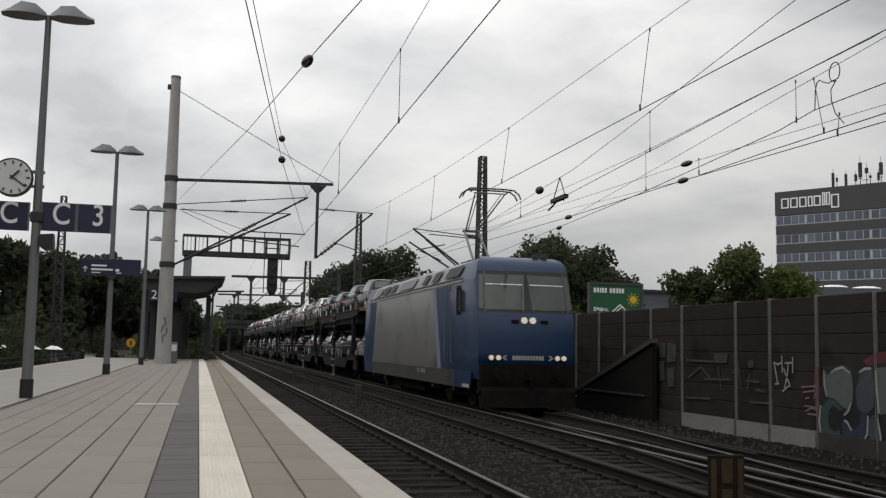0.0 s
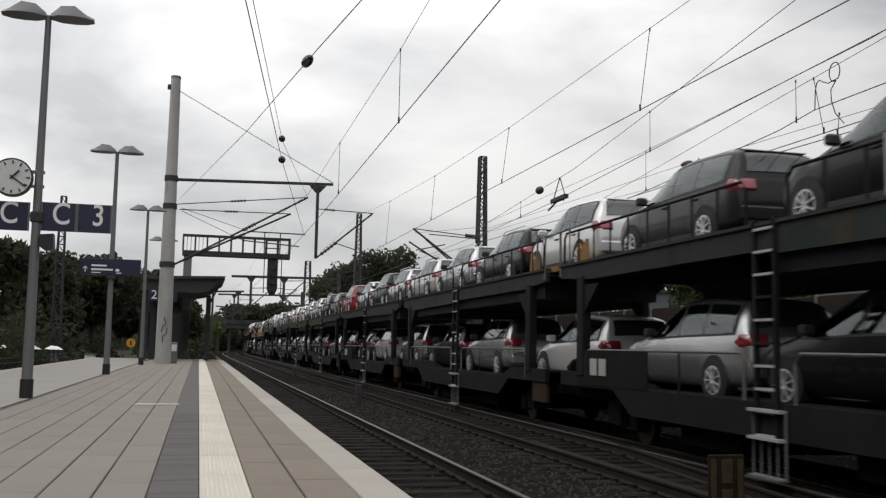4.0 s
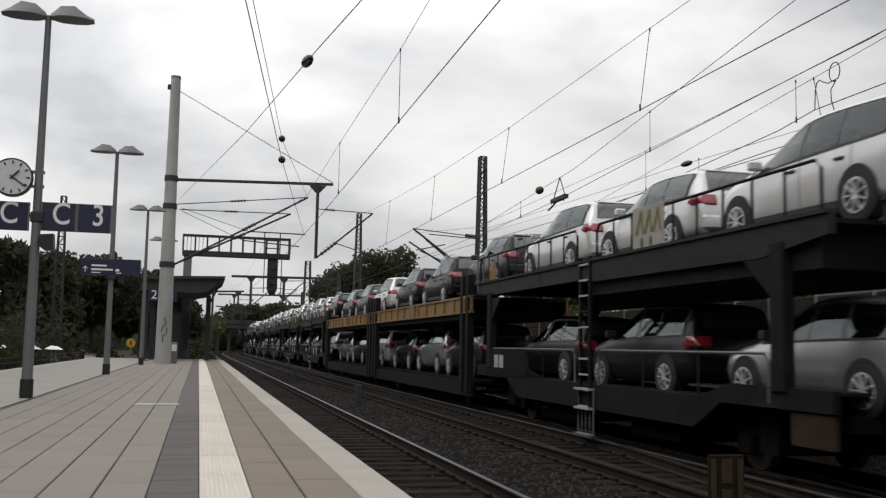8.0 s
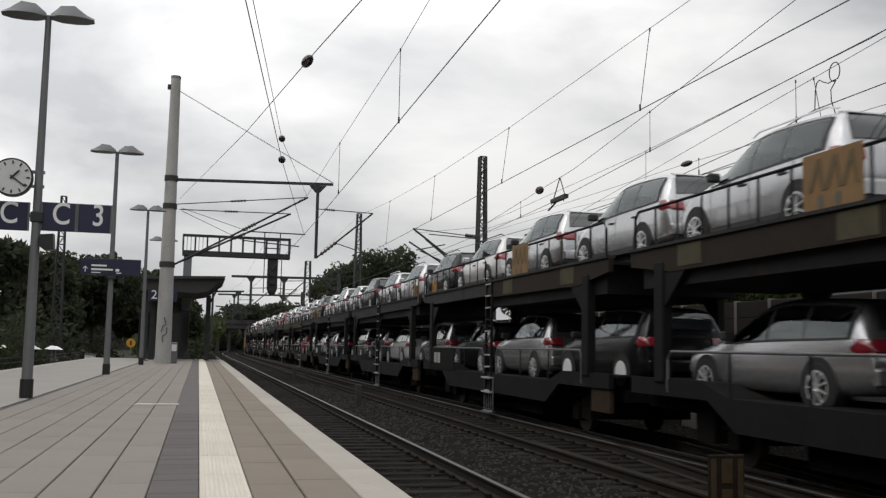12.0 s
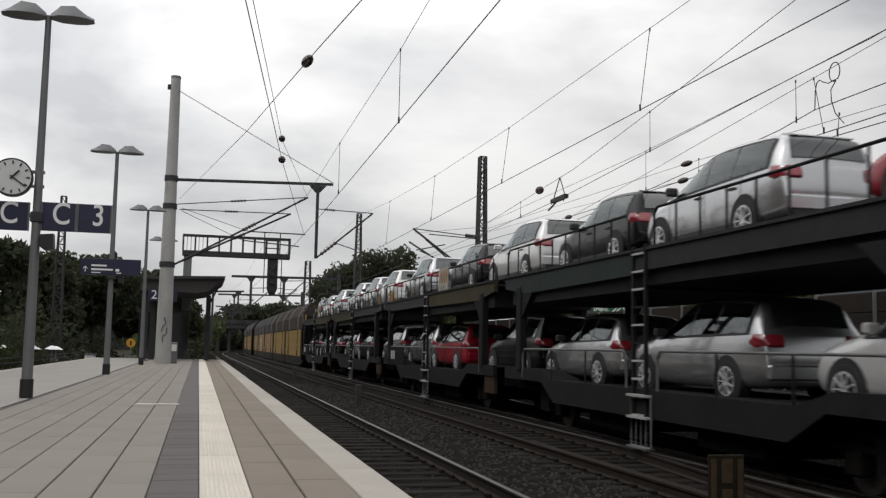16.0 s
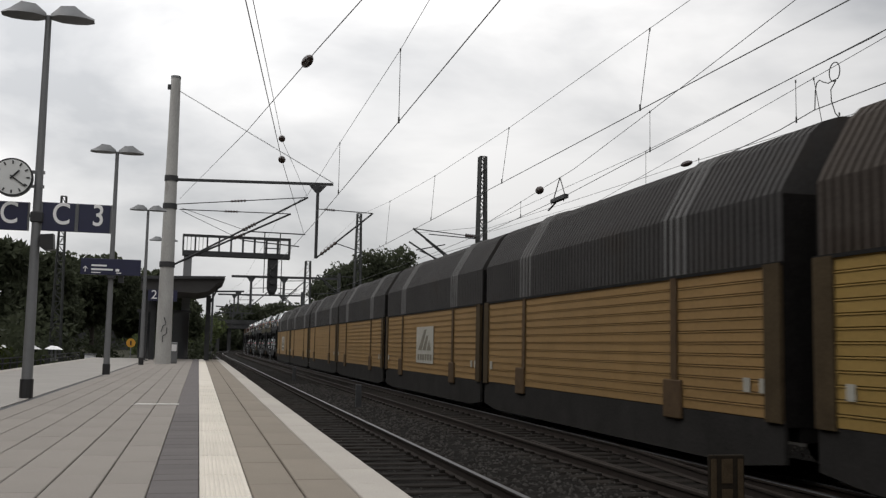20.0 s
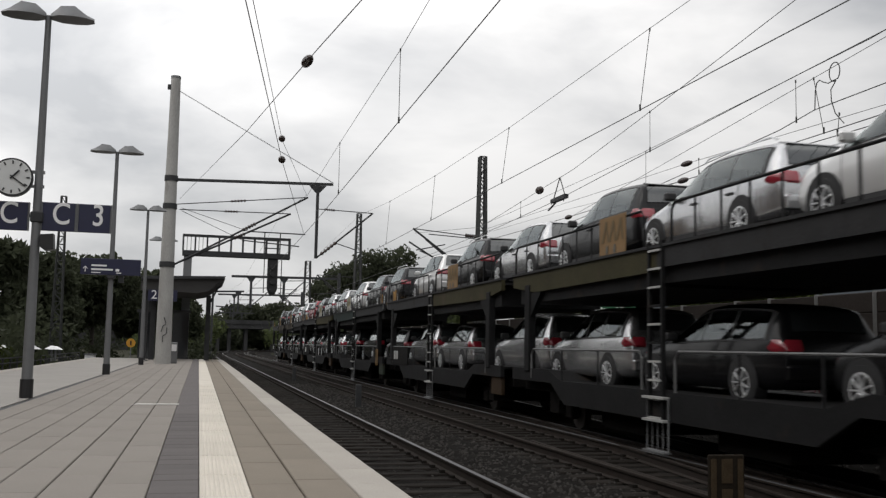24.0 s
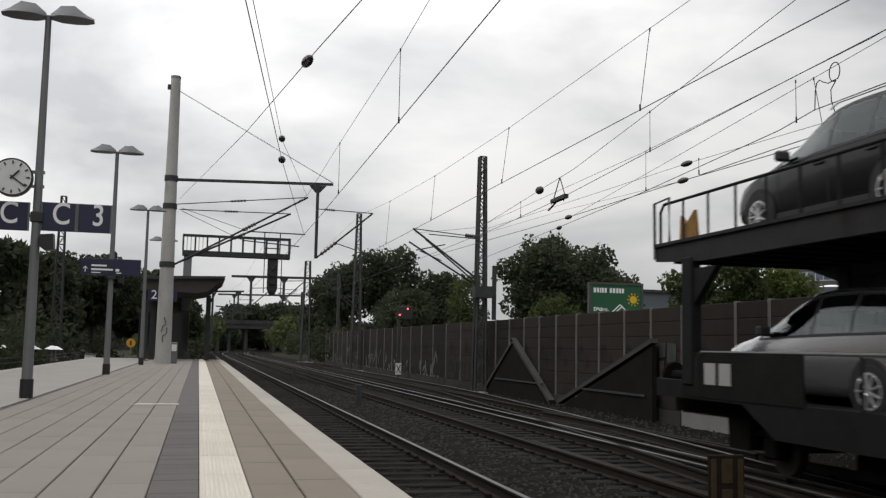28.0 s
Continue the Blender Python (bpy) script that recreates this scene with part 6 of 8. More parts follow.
        for z, grow, back in ((belt - 0.18, 0.0, 0.02), (belt - 0.15, 0.010, 0.0), (belt - 0.05, 0.008, 0.02), (belt + 0.01, -0.012, 0.06)):
            rows.append([b.verts.new((side * (x + grow * (x > 0.7 * W)), y + back * (y < -e + 0.15) - 0.09 * (z > belt - 0.1) * (y > -e + 0.3), z + (0.05 if y > -e + 0.3 and z < belt - 0.1 else 0))) for x, y in plan])
        m = len(plan)
        for p, q in zip(rows, rows[1:]):
            for i in range(m):
                b.faces.new((p[i], p[(i + 1) % m], q[(i + 1) % m], q[i]))
        b.faces.new(rows[0][::-1])
        b.faces.new(rows[-1])
        part("tail_lamp", b, TAIL_RED, car, "red tail lamp", smooth=40)
        if side > 0 and not roof_rails:
            continue
        b = bm_new()
        box(b, *sorted((side * (W - 0.06), side * (W + 0.15))), wind - 0.42, wind - 0.29, belt - 0.01, belt + 0.14)
        bevel(b, 0.03)
        part("mirror", b, PLASTIC if key != "w" else paint_m, car)

    def screen(ya, yb, edge, name):
        cols = []
        for y in steps(ya, yb):
            h = car_half(W, station(y))
            up = 0.012
            lift = -0.012 if ya < 0 else 0.012
            cols.append([(k * edge * h[9][0] / 0.80, y + lift, (h[11][1] + (h[9][1] - h[11][1]) * abs(k) ** 2) + up) for k in (-1, -0.6, -0.2, 0.2, 0.6, 1)])
        part(name, strip(cols), CAR_GLASS, car, smooth=60)

    if roof_rails:
        b = bm_new()
        side = -1
        seams = [[(y, k) for k in (1, 2, 3, 4, 5)] for y in (b_pillar, c_pillar - 0.30, wind - 0.16)]
        for col in seams:
            pts = []
            for y, k in col:
                x, z = car_half(W, station(y))[k]
                pts.append((x, z))
            for (xa, za), (xb, zb) in zip(pts, pts[1:]):
                y = col[0][0]
                v = [b.verts.new((side * (px_ + 0.004), y + dy, pz)) for px_, pz, dy in ((xa, za, -0.007), (xa, za, 0.007), (xb, zb, 0.007), (xb, zb, -0.007))]
                b.faces.new(v)
        for y in (b_pillar + 0.10, c_pillar - 0.16):
            x = car_half(W, station(y))[4][0]
            box(b, *sorted((side * (x - 0.01), side * (x + 0.028))), y, y + 0.19, belt - 0.18, belt - 0.15)
        for ya, yb in ((-L * 0.29 + 0.42, L * 0.315 - 0.42),):
            x = car_half(W, station(0.0))[1][0]
            box(b, *sorted((side * (x - 0.06), side * (x + 0.030))), ya, yb, 0.20, 0.31)
        part("door_trim", b, PLASTIC, car, "dark door joints, handles and sill trim")
    b = bm_new()
    box(b, -W * 0.86, W * 0.86, rear + 0.02, wind - 0.16, 0.28, belt - 0.16)
    for y, xs_ in ((wind - 0.95, (-0.36, 0.36)), (wind - 1.75, (-0.42, 0.0, 0.42))):
        for x in xs_:
            box(b, x - 0.23, x + 0.23, y - 0.07, y + 0.07, belt - 0.17, belt + 0.14)
            box(b, x - 0.12, x + 0.12, y - 0.05, y + 0.05, belt + 0.15, belt + 0.33)
    box(b, -W * 0.74, W * 0.74, wind - 0.34, wind - 0.10, belt - 0.17, belt - 0.02)
    sheet = []
    for y in steps(rear + 0.22, wind - 0.75):
        h = car_half(W, station(y))
        sheet.append([b.verts.new((k * h[7][0] * 0.97, y, (h[7][1] if abs(k) > 0.9 else h[9][1]) - 0.035)) for k in (-1, -0.7, 0, 0.7, 1)])
    for p, q in zip(sheet, sheet[1:]):
        for i in range(4):
            b.faces.new((p[i], p[i + 1], q[i + 1], q[i])).material_index = 1
    part("cabin", b, [CABIN, HEADLINER], car, "dark seats and trim under a pale headliner")
    screen(-e + 0.125, -e + 0.09 + 0.86 * rake + 0.02, 0.84, "rear_window")
    screen(0.16 * e, hood * e - 0.04, 0.86, "windscreen")
    b = bm_new()
    box(b, -W * 0.90, W * 0.90, -e - 0.045, -e + 0.09, 0.36, 0.60)
    bevel(b, 0.035)
    part("rear_bumper", b, paint_m, car)
    if not roof_rails:
        return car
    b = bm_new()
    y0 = -e + 0.10 + rake
    prism(b, [(y0 - 0.03, H - 0.125), (y0 - 0.02, H - 0.108), (y0 + 0.22, H - 0.055), (y0 + 0.22, H - 0.12)], ACROSS, -W * 0.60, W * 0.60)
    part("roof_spoiler", b, paint_m, car)
    b = bm_new()
    box(b, -W * 0.78, W * 0.78, -e - 0.03, -e + 0.09, 0.27, 0.37)
    bevel(b, 0.02)
    part("bumper_insert", b, PLASTIC, car)
    if style in ("estate", "off_roader"):
        for side in (1, -1):
            b = bm_new()
            run(b, [(side * W * 0.68, rear + 0.05, H - 0.05), (side * W * 0.68, rear + 0.25, H + 0.02), (side * W * 0.68, 0.0, H + 0.03), (side * W * 0.68, 0.16, H - 0.03)], 0.016, 5)
            part("roof_rail", b, RIM if key in "sk" else PLASTIC, car)
    return car


CARS = {}


def car_on_train(style, key, s_rear, floor, x=0.0):
    """A car whose tail stands at s_rear along the train, on a deck floor metres over the rails."""
    upper = floor > 2
    k = (style, key, upper)
    if k not in CARS:
        CARS[k] = car_build(style, key, upper)
        c = CARS[k]
    else:
        c = copy_thing(CARS[k], Matrix())
    TRAIN.append((c, s_rear + 0.4 + STYLES[style][0] / 2, floor, x))
    return c


# rear ends along the train and paint of the cars on the upper deck
UPPER = """46.1g 50.9k 56.2g 61.3k 66.8w 71.8g 78.2w 83.2w 88.4k 93.9w 98.9k 104.5g 109.9w 114.7k 119.6s 124.4w 129.2s 133.2k 137.9s 143.1r 148.8k 153.1k 158.9s 164.5s
170.2w 176.0w 181.1s 185.9s 192.0w 197.0w 201.7w 207.4g 213.2k 218.4k 224.0w 229.2k 234.2g 240.5k 245.8w 250.6w 255.8s 262.0s 267.2s 272.7w 277.7w 284.0s 288.9s 294.1s 298.9w
303.7g 308.7w 313.6s 318.6g 323.6s 328.5s 333.5w 338.5k 343.5s 349.2s 354.5s 359.5s 364.0s 369.3r 375.7s 380.5k 385.9w 391.0k 397.5s 403.8w 408.4s 413.0s 419.8s 424.8w 429.4k
550.1w 554.9s 559.5k 564.7s 569.8k 575.2w 581.4k 586.0k 591.2w 597.6s 602.9s 607.5g 612.5r 618.9s 624.1w 629.3k 635.0k 640.5k"""
LOWER = """45.8w 51.2g 55.3s 60.7s 66.9k 71.0s 78.4k 83.2k 88.8k 93.2w 99.5k 104.2s 109.5w 115.8s 120.5k 125.8s 132.0w 136.7g 142.0k 148.1s 153.7k 158.3k 164.9s 169.6s 175.8s 181.2s 185.5s 192.0s
197.2k 202.0k 209.6k 213.9s 218.7k 224.2w 229.6k 234.5s 240.9w 246.5k 250.7s 255.6k 262.3k 266.9s 272.6s 278.2g 283.6s 289.8d 294.8s 299.5k 304.4s 310.7w 315.4g 320.7s 327.0k 331.7s 337.0w
343.6s 348.6r 353.8k 359.5s 364.1k 370.6w 376.2s 381.3s 385.8k 392.5r 396.6s 402.0s 409.1k 413.7s 420.2k 425.0s 429.5k 434.5s 549.4k 554.9k 559.9s 564.3s 571.1s 575.6s 580.6k 586.9k 592.5k
598.6s 603.7s 608.0k 613.1s 619.8s 624.4k 629.3s 636.1s 641.0s"""
MODELS = ("minivan", "hatchback", "estate", "minivan", "off_roader", "minivan", "estate")


def load_cars():
    for text, floor, seed in ((UPPER, 3.16, 3), (LOWER, 0.70, 4)):
        for i, item in enumerate(text.split()):
            car_on_train(MODELS[(i * seed + i // 5) % len(MODELS)], item[-1], float(item[:-1]), floor - ((0.24 if floor > 2 else 0.14) if 209 < float(item[:-1]) < 239 else 0.0))


load_cars()

# ---------------------------------------------------------------- locomotive: local y from nose (0) to tail (18.9), z over the rails
loco = thing("locomotive", "blue and silver-grey electric locomotive with a raised pantograph", "locomotive")
W = 1.475


def shell(name, stations, material, label, close=True):
    b = bm_new()
    rows = []
    for y, prof in stations:
        full = [(-x, z) for x, z in prof] + [(x, z) for x, z in prof[::-1] if x > 1e-6]
        rows.append([b.verts.new((x, y, z)) for x, z in full])
    n = len(rows[0])
    for p, q in zip(rows, rows[1:]):
        for i in range(n - 1):
            b.faces.new((p[i], p[i + 1], q[i + 1], q[i]))
    if close:
        b.faces.new(rows[0])
        b.faces.new(rows[-1])
    return part(name, b, material, loco, label, smooth=28)


full = [(W * 0.975, 0.60), (W, 0.78), (W, 3.38), (W * 0.985, 3.48), (1.16, 4.00), (0.96, 4.10), (0, 4.13)]


def nose_profile(top, w, shrink):
    """Cab sections: the roof comes down towards the nose."""
    return [(w * 0.975, 0.60), (w, 0.78), (w * 0.995, min(3.38, top - 0.30)), (w * 0.97, min(3.48, top - 0.18)), (w * shrink, top - 0.06), (w * shrink * 0.82, top - 0.01), (0, top)]


shell("front_cab", [(0.44, nose_profile(2.30, W * 0.945, 0.92)), (0.50, nose_profile(2.44, W * 0.955, 0.92)), (0.86, nose_profile(3.70, W * 0.97, 0.95)), (0.98, nose_profile(3.94, W * 0.985, 0.90)), (1.34, nose_profile(4.08, W, 0.82)), (2.0, full), (3.35, full)], LOCO_BLUE, "blue front cab")


def bow(x):
    """How far the curved nose falls back beside its middle."""
    return 0.15 * (abs(x) / W) ** 2.2


def nose_sheet(name, levels, material, label, off=0.0, cols=14):
    """Sheet over the nose; levels are (y, z, half width)."""
    b = bm_new()
    rows = []
    for y, z, w_ in levels:
        rows.append([b.verts.new((w_ * (2 * k / cols - 1), y - off + bow(w_ * (2 * k / cols - 1)), z)) for k in range(cols + 1)])
    for p, q in zip(rows, rows[1:]):
        for k in range(cols):
            b.faces.new((p[k], p[k + 1], q[k + 1], q[k]))
    return part(name, b, material, loco, label, smooth=50)


nose_sheet("front_panel", [(0.36, 0.94, 1.38), (0.29, 1.02, 1.40), (0.275, 1.35, 1.41), (0.285, 1.9, 1.412), (0.315, 2.3, 1.412), (0.36, 2.46, 1.41)], LOCO_BLUE, "blue curved front panel")
nose_sheet("brow", [(0.70, 3.64, 1.37), (0.75, 3.78, 1.345), (0.83, 3.92, 1.30), (0.98, 4.03, 1.22), (1.25, 4.10, 1.12), (1.7, 4.135, 1.0)], LOCO_BLUE, "pale blue rounded roof edge")
shell("rear_cab", [(16.9, full), (17.6, nose_profile(4.10, W, 0.82)), (18.04, nose_profile(3.98, W * 0.985, 0.90)), (18.18, nose_profile(3.72, W * 0.975, 0.95)), (18.54, nose_profile(2.44, W * 0.965, 0.92)), (18.6, nose_profile(2.30, W * 0.955, 0.92))], LOCO_BLUE, "blue rear cab")
shell("body", [(3.36, [(x * 0.999, z) for x, z in full]), (16.89, [(x * 0.999, z) for x, z in full])], LOCO_GREY, "silver-grey body side")
LOCO_SKIRT = mat("loco_skirt_grey", (0.055, 0.054, 0.052), 0.7, spec=0.15, var=0.3, scale=1.5, fine=20)
# slanting blue edge of the livery, skirt and roof pieces
for s in (-1, 1):
    b = bm_new()
    prism(b, [(3.2, 0.80), (4.15, 0.80), (5.05, 3.36), (3.2, 3.36)], ACROSS, s * (W + 0.002), s * (W + 0.006))
    part("livery_wedge", b, LOCO_BLUE, loco, "slanting blue edge of the livery")
    b = bm_new()
    prism(b, [(4.15, 0.80), (4.6, 0.80), (5.5, 3.36), (5.05, 3.36)], ACROSS, s * (W + 0.002), s * (W + 0.005))
    part("livery_stripe", b, mat("loco_grey_blue", (0.16, 0.18, 0.22), 0.5, var=0.1) if s < 0 else bpy.data.materials["loco_grey_blue"], loco, "grey-blue stripe")
    b = bm_new()
    prism(b, [(16.9, 0.80), (16.1, 0.80), (15.3, 3.36), (16.9, 3.36)], ACROSS, s * (W + 0.002), s * (W + 0.006))
    part("livery_wedge", b, LOCO_BLUE, loco, "slanting blue edge of the livery")
    b = bm_new()
    box(b, *sorted((s * (W - 0.02), s * (W + 0.012))), 2.62, 16.3, 0.32, 0.80)
    part("skirt", b, LOCO_SKIRT, loco, "dirty grey lower skirt")
    for ya, yb in ((0.85, 2.61), (16.31, 18.0)):
        b = bm_new()
        prism(b, [(ya + 0.12, 0.32), (yb, 0.32), (yb, 0.80), (ya, 0.80)], ACROSS, *sorted((s * (W - 0.03), s * (W + 0.008))))
        part("cab_skirt", b, LOCO_BLUE, loco, "blue lower edge of the cab")
    b = bm_new()
    box(b, *sorted((s * (W + 0.012), s * (W + 0.018))), 1.0, 1.7, 0.35, 0.44)
    part("inscription_panel", b, RUNG_WHITE, loco, "pale line of unreadable lettering")
    for y in (2.75, 15.95):
        b = bm_new()
        box(b, *sorted((s * (W + 0.012), s * (W + 0.020))), y, y + 0.34, 0.44, 0.62)
        part("cooling_grille", b, BLACK, loco, "small dark grille")
    b = bm_new()
    box(b, *sorted((s * (W - 0.03), s * (W + 0.03))), 1.9, 17.0, 3.40, 3.45)
    part("rain_gutter", b, RUNG_WHITE, loco, "pale gutter line")
    b = bm_new()
    box(b, *sorted((s * (W + 0.0), s * (W + 0.02))), 1.95, 16.9, 3.46, 3.52)
    part("gutter_shadow", b, BLACK, loco)
    # roof hatches on the slope
    for ya, yb, m_ in ((2.5, 4.2, STEEL_DARK), (5.0, 5.9, STEEL_DARK), (6.6, 7.3, STEEL_DARK), (8.6, 11.2, LOCO_ROOF), (12.0, 13.0, STEEL_DARK), (13.4, 14.6, STEEL_DARK), (15.0, 16.2, LOCO_ROOF)):
        b = bm_new()
        q = [b.verts.new(p) for p in ((s * 1.405, ya, 3.58), (s * 1.405, yb, 3.58), (s * 1.205, yb, 3.92), (s * 1.205, ya, 3.92))]
        f = b.faces.new(q)
        bmesh.ops.translate(b, verts=b.verts[:], vec=(s * 0.03, 0, 0.022))
        part("roof_grille", b, m_, loco, "dark roof grille")
    # cab side window and door with slim rails
    b = bm_new()
    prism(b, [(1.98, 2.42), (2.50, 2.42), (2.50, 3.30), (2.06, 3.30), (1.94, 3.16)], ACROSS, s * (W + 0.002), s * (W + 0.010))
    part("cab_side_window", b, GLASS_DARK, loco, "dark cab side window")
    b = bm_new()
    prism(b, [(1.80, 2.55), (1.92, 2.50), (1.92, 3.15), (1.84, 3.15)], ACROSS, s * (W + 0.02), s * (W + 0.09))
    part("mirror", b, BLACK, loco, "folded black mirror")
    b = bm_new()
    for ya, yb, za, zb in ((2.92, 2.935, 0.84, 3.2), (3.56, 3.575, 0.84, 3.2), (2.92, 3.575, 3.2, 3.215)):
        box(b, *sorted((s * (W + 0.006), s * (W + 0.010))), ya, yb, za, zb)
    part("door_joint", b, LOCO_SKIRT, loco)
    for y in (2.84, 3.66):
        b = bm_new()
        run(b, [(s * (W + 0.01), y, 1.0), (s * (W + 0.06), y, 1.05), (s * (W + 0.06), y, 2.3), (s * (W + 0.01), y, 2.35)], 0.012, 6)
        part("grab_rail", b, STEEL_GREY, loco, "slim grab rail")
    for k, (y, w_) in enumerate(((3.0, 0.5), (6.2, 0.7), (7.1, 0.3))):
        b = bm_new()
        box(b, *sorted((s * (W + 0.012), s * (W + 0.018))), y, y + w_, 0.60, 0.74)
        part("inscription_panel", b, STEEL_GREY if k != 0 else BLACK, loco)
# cab front
b = bm_new()
fy, fz = (0.36, 2.44), (0.72, 3.72)
slope = Vector((0, fz[0] - fy[0], fz[1] - fy[1])).normalized()
out = Vector((0, -slope.z, slope.y))


def on_screen(x, k, off):
    y = 0.36 + (0.72 - 0.36) * k + bow(x)
    z = 2.44 + (3.72 - 2.44) * k
    return Vector((x, y, z)) + out * off


def screen_sheet(name, xa, xb, ka, kb, off, material, parent, label="", lean=0.0):
    """Curved strip of the cab front between two shares of its slope."""
    b = bm_new()
    cols = [[b.verts.new(on_screen(x - lean * k * (1 if x > 0 else -1), k, off)) for k in (ka, kb)] for x in [xa + (xb - xa) * i / 8 for i in range(9)]]
    for p, q in zip(cols, cols[1:]):
        b.faces.new((p[0], q[0], q[1], p[1]))
    return part(name, b, material, parent, label, smooth=50)


b.free()
screen_sheet("windscreen_surround", -1.40, 1.40, -0.01, 0.95, 0.004, BLACK, loco, "black windscreen surround", 0.05)
LOCO_SCREEN = mat("loco_windscreen", (0.055, 0.064, 0.058), 0.08, var=0.15, scale=2, coat=0.3)
for s in (-1, 1):
    pane = screen_sheet("windscreen", s * 0.09, s * 1.21, 0.08, 0.86, 0.016, LOCO_SCREEN, loco, "greenish windscreen with a sun blind", 0.06)
    screen_sheet("blind_edge", s * 0.10, s * 1.16, 0.63, 0.65, 0.024, SIGN_WHITE, pane, "pale lower edge of the blind")
    screen_sheet("corner_window", s * 1.26, s * 1.385, 0.10, 0.86, 0.016, LOCO_SCREEN, loco, "narrow corner window", 0.06)
    b = bm_new()
    beam(b, on_screen(s * 0.16, 0.03, 0.05), on_screen(s * 0.07, 0.84, 0.05), 0.022, 0.02)
    part("wiper", b, STEEL_GREY, loco, "grey windscreen wiper")
    b = bm_new()
    beam(b, on_screen(s * 1.235, 0.02, 0.03), on_screen(s * 1.18, 0.92, 0.03), 0.02, 0.02)
    part("window_trim", b, STEEL_GREY, loco)
    for k, x in enumerate((0.865, 1.065)):
        b = bm_new()
        tube(b, (s * x, 0.24 + bow(x), 1.21), (s * x, 0.40 + bow(x), 1.21), 0.095, 16)
        lh = part("lamp_pot", b, BLACK, loco)
        b = bm_new()
        tube(b, (s * x, 0.225 + bow(x), 1.21), (s * x, 0.239 + bow(x), 1.21), 0.070, 16)
        part("headlight", b, LIGHT_ON, lh, "lit headlight")
    b = bm_new()
    tube(b, (s * 0.125, 0.27, 2.25), (s * 0.125, 0.40, 2.25), 0.090, 16)
    part("upper_headlight", b, LIGHT_ON, loco, "lit upper headlight")
    b = bm_new()
    prism(b, [(0.60, 1.15), (0.66, 1.14), (0.75, 1.21), (0.66, 1.28), (0.60, 1.27), (0.68, 1.21)], lambda u, v, w_: (s * u, w_ + 0.02, v), 0.268, 0.285)
    part("front_mark", b, RUNG_WHITE, loco)
    b = bm_new()
    tube(b, (s * 0.875, -0.10, 0.79), (s * 0.875, 0.45, 0.79), 0.10, 12)
    tube(b, (s * 0.875, -0.18, 0.79), (s * 0.875, -0.10, 0.79), 0.24, 18)
    part("buffer", b, UNDER, loco, "dark buffer")
    b = bm_new()
    tube(b, (s * 0.875, 18.45, 0.79), (s * 0.875, 18.95, 0.79), 0.10, 12)
    part("buffer", b, UNDER, loco, "dark buffer")
    b = bm_new()
    box(b, *sorted((s * 0.95, s * 1.42)), 0.30, 0.55, 0.24, 0.32)
    part("foot_step", b, UNDER, loco)
for k in range(11):
    b = bm_new()
    box(b, -0.46 + 0.085 * k, -0.40 + 0.085 * k, 0.262, 0.290, 1.15, 1.27)
    part("number_bar", b, RUNG_WHITE, loco, "pale bar in place of the number")
for x in (-0.50, 0.36):
    b = bm_new()
    box(b, x, x + 0.22, 0.285, 0.298, 2.16, 2.26)
    part("vent", b, UNDER, loco)
b = bm_new()
prism(b, [(0.285, 1.02), (0.285, 0.40), (0.18, 0.30), (0.12, -0.15), (0.40, -0.15), (0.65, 0.40), (0.65, 1.02)], ACROSS, -1.36, 1.36)
part("front_apron", b, UNDER, loco, "dark front apron and plough")
b = bm_new()
box(b, -0.12, 0.12, 0.0, 0.42, 0.62, 0.88)
tube(b, (0, 0.02, 0.66), (0, 0.02, 0.30), 0.04, 8)
part("coupler", b, UNDER, loco)
# bogies
for yc in (4.2, 14.7):
    b = bm_new()
    for s in (-1, 1):
        prism(b, [(yc - 2.2, 0.62), (yc - 1.9, 0.86), (yc + 1.9, 0.86), (yc + 2.2, 0.62), (yc + 0.6, 0.42), (yc - 0.6, 0.42)], ACROSS, s * 1.12 - 0.09, s * 1.12 + 0.09)
        for o in (-1.3, 1.3):
            box(b, s * 1.2 - 0.14, s * 1.2 + 0.14, yc + o - 0.22, yc + o + 0.22, 0.38, 0.80)
            tube(b, (s * 1.26, yc + o - 0.45, 0.5), (s * 1.26, yc + o - 0.45, 0.85), 0.1, 10)
    bg = part("bogie", b, UNDER, loco, "dark bogie frame", at=Matrix.Translation((0, 0, -DROP)))
    for s in (-1, 1):
        for o in (-1.3, 1.3):
            b = bm_new()
            tube(b, (s * 1.30, yc + o, 0.56), (s * 1.42, yc + o, 0.56), 0.15, 14)
            part("axle_cap", b, LOCO_SKIRT, bg, "dusty grey axle cap")
            b = bm_new()
            for i in range(6):
                tube(b, (s * 1.27, yc + o * 0.62, 0.42 + 0.06 * i), (s * 1.27, yc + o * 0.62, 0.45 + 0.06 * i), 0.13, 10)
            part("coil_spring", b, WHEEL_STEEL, bg)
            b = bm_new()
            run(b, [(s * 1.25, yc + o * 1.55, 0.85), (s * 1.25, yc + o * 1.52, 0.45), (s * 0.95, yc + o * 1.5, 0.16)], 0.028, 6)
            part("sand_pipe", b, LOCO_SKIRT, bg)
        b = bm_new()
        tube(b, (s * 1.30, yc - 0.36, 0.62), (s * 1.30, yc + 0.36, 0.74), 0.06, 8)
        part("damper", b, LOCO_SKIRT, bg)
    for o in (-1.3, 1.3):
        for s in (-1, 1):
            b = bm_new()
            tube(b, (s * 0.7535 - 0.07, yc + o, 0.625), (s * 0.7535 + 0.07, yc + o, 0.625), 0.625, 28)
            part("wheel", b, WHEEL_STEEL, bg)
b = bm_new()
box(b, -1.25, 1.25, 7.2, 11.7, -0.06, 0.72)
bevel(b, 0.05)
part("transformer_tank", b, UNDER, loco)
b = bm_new()
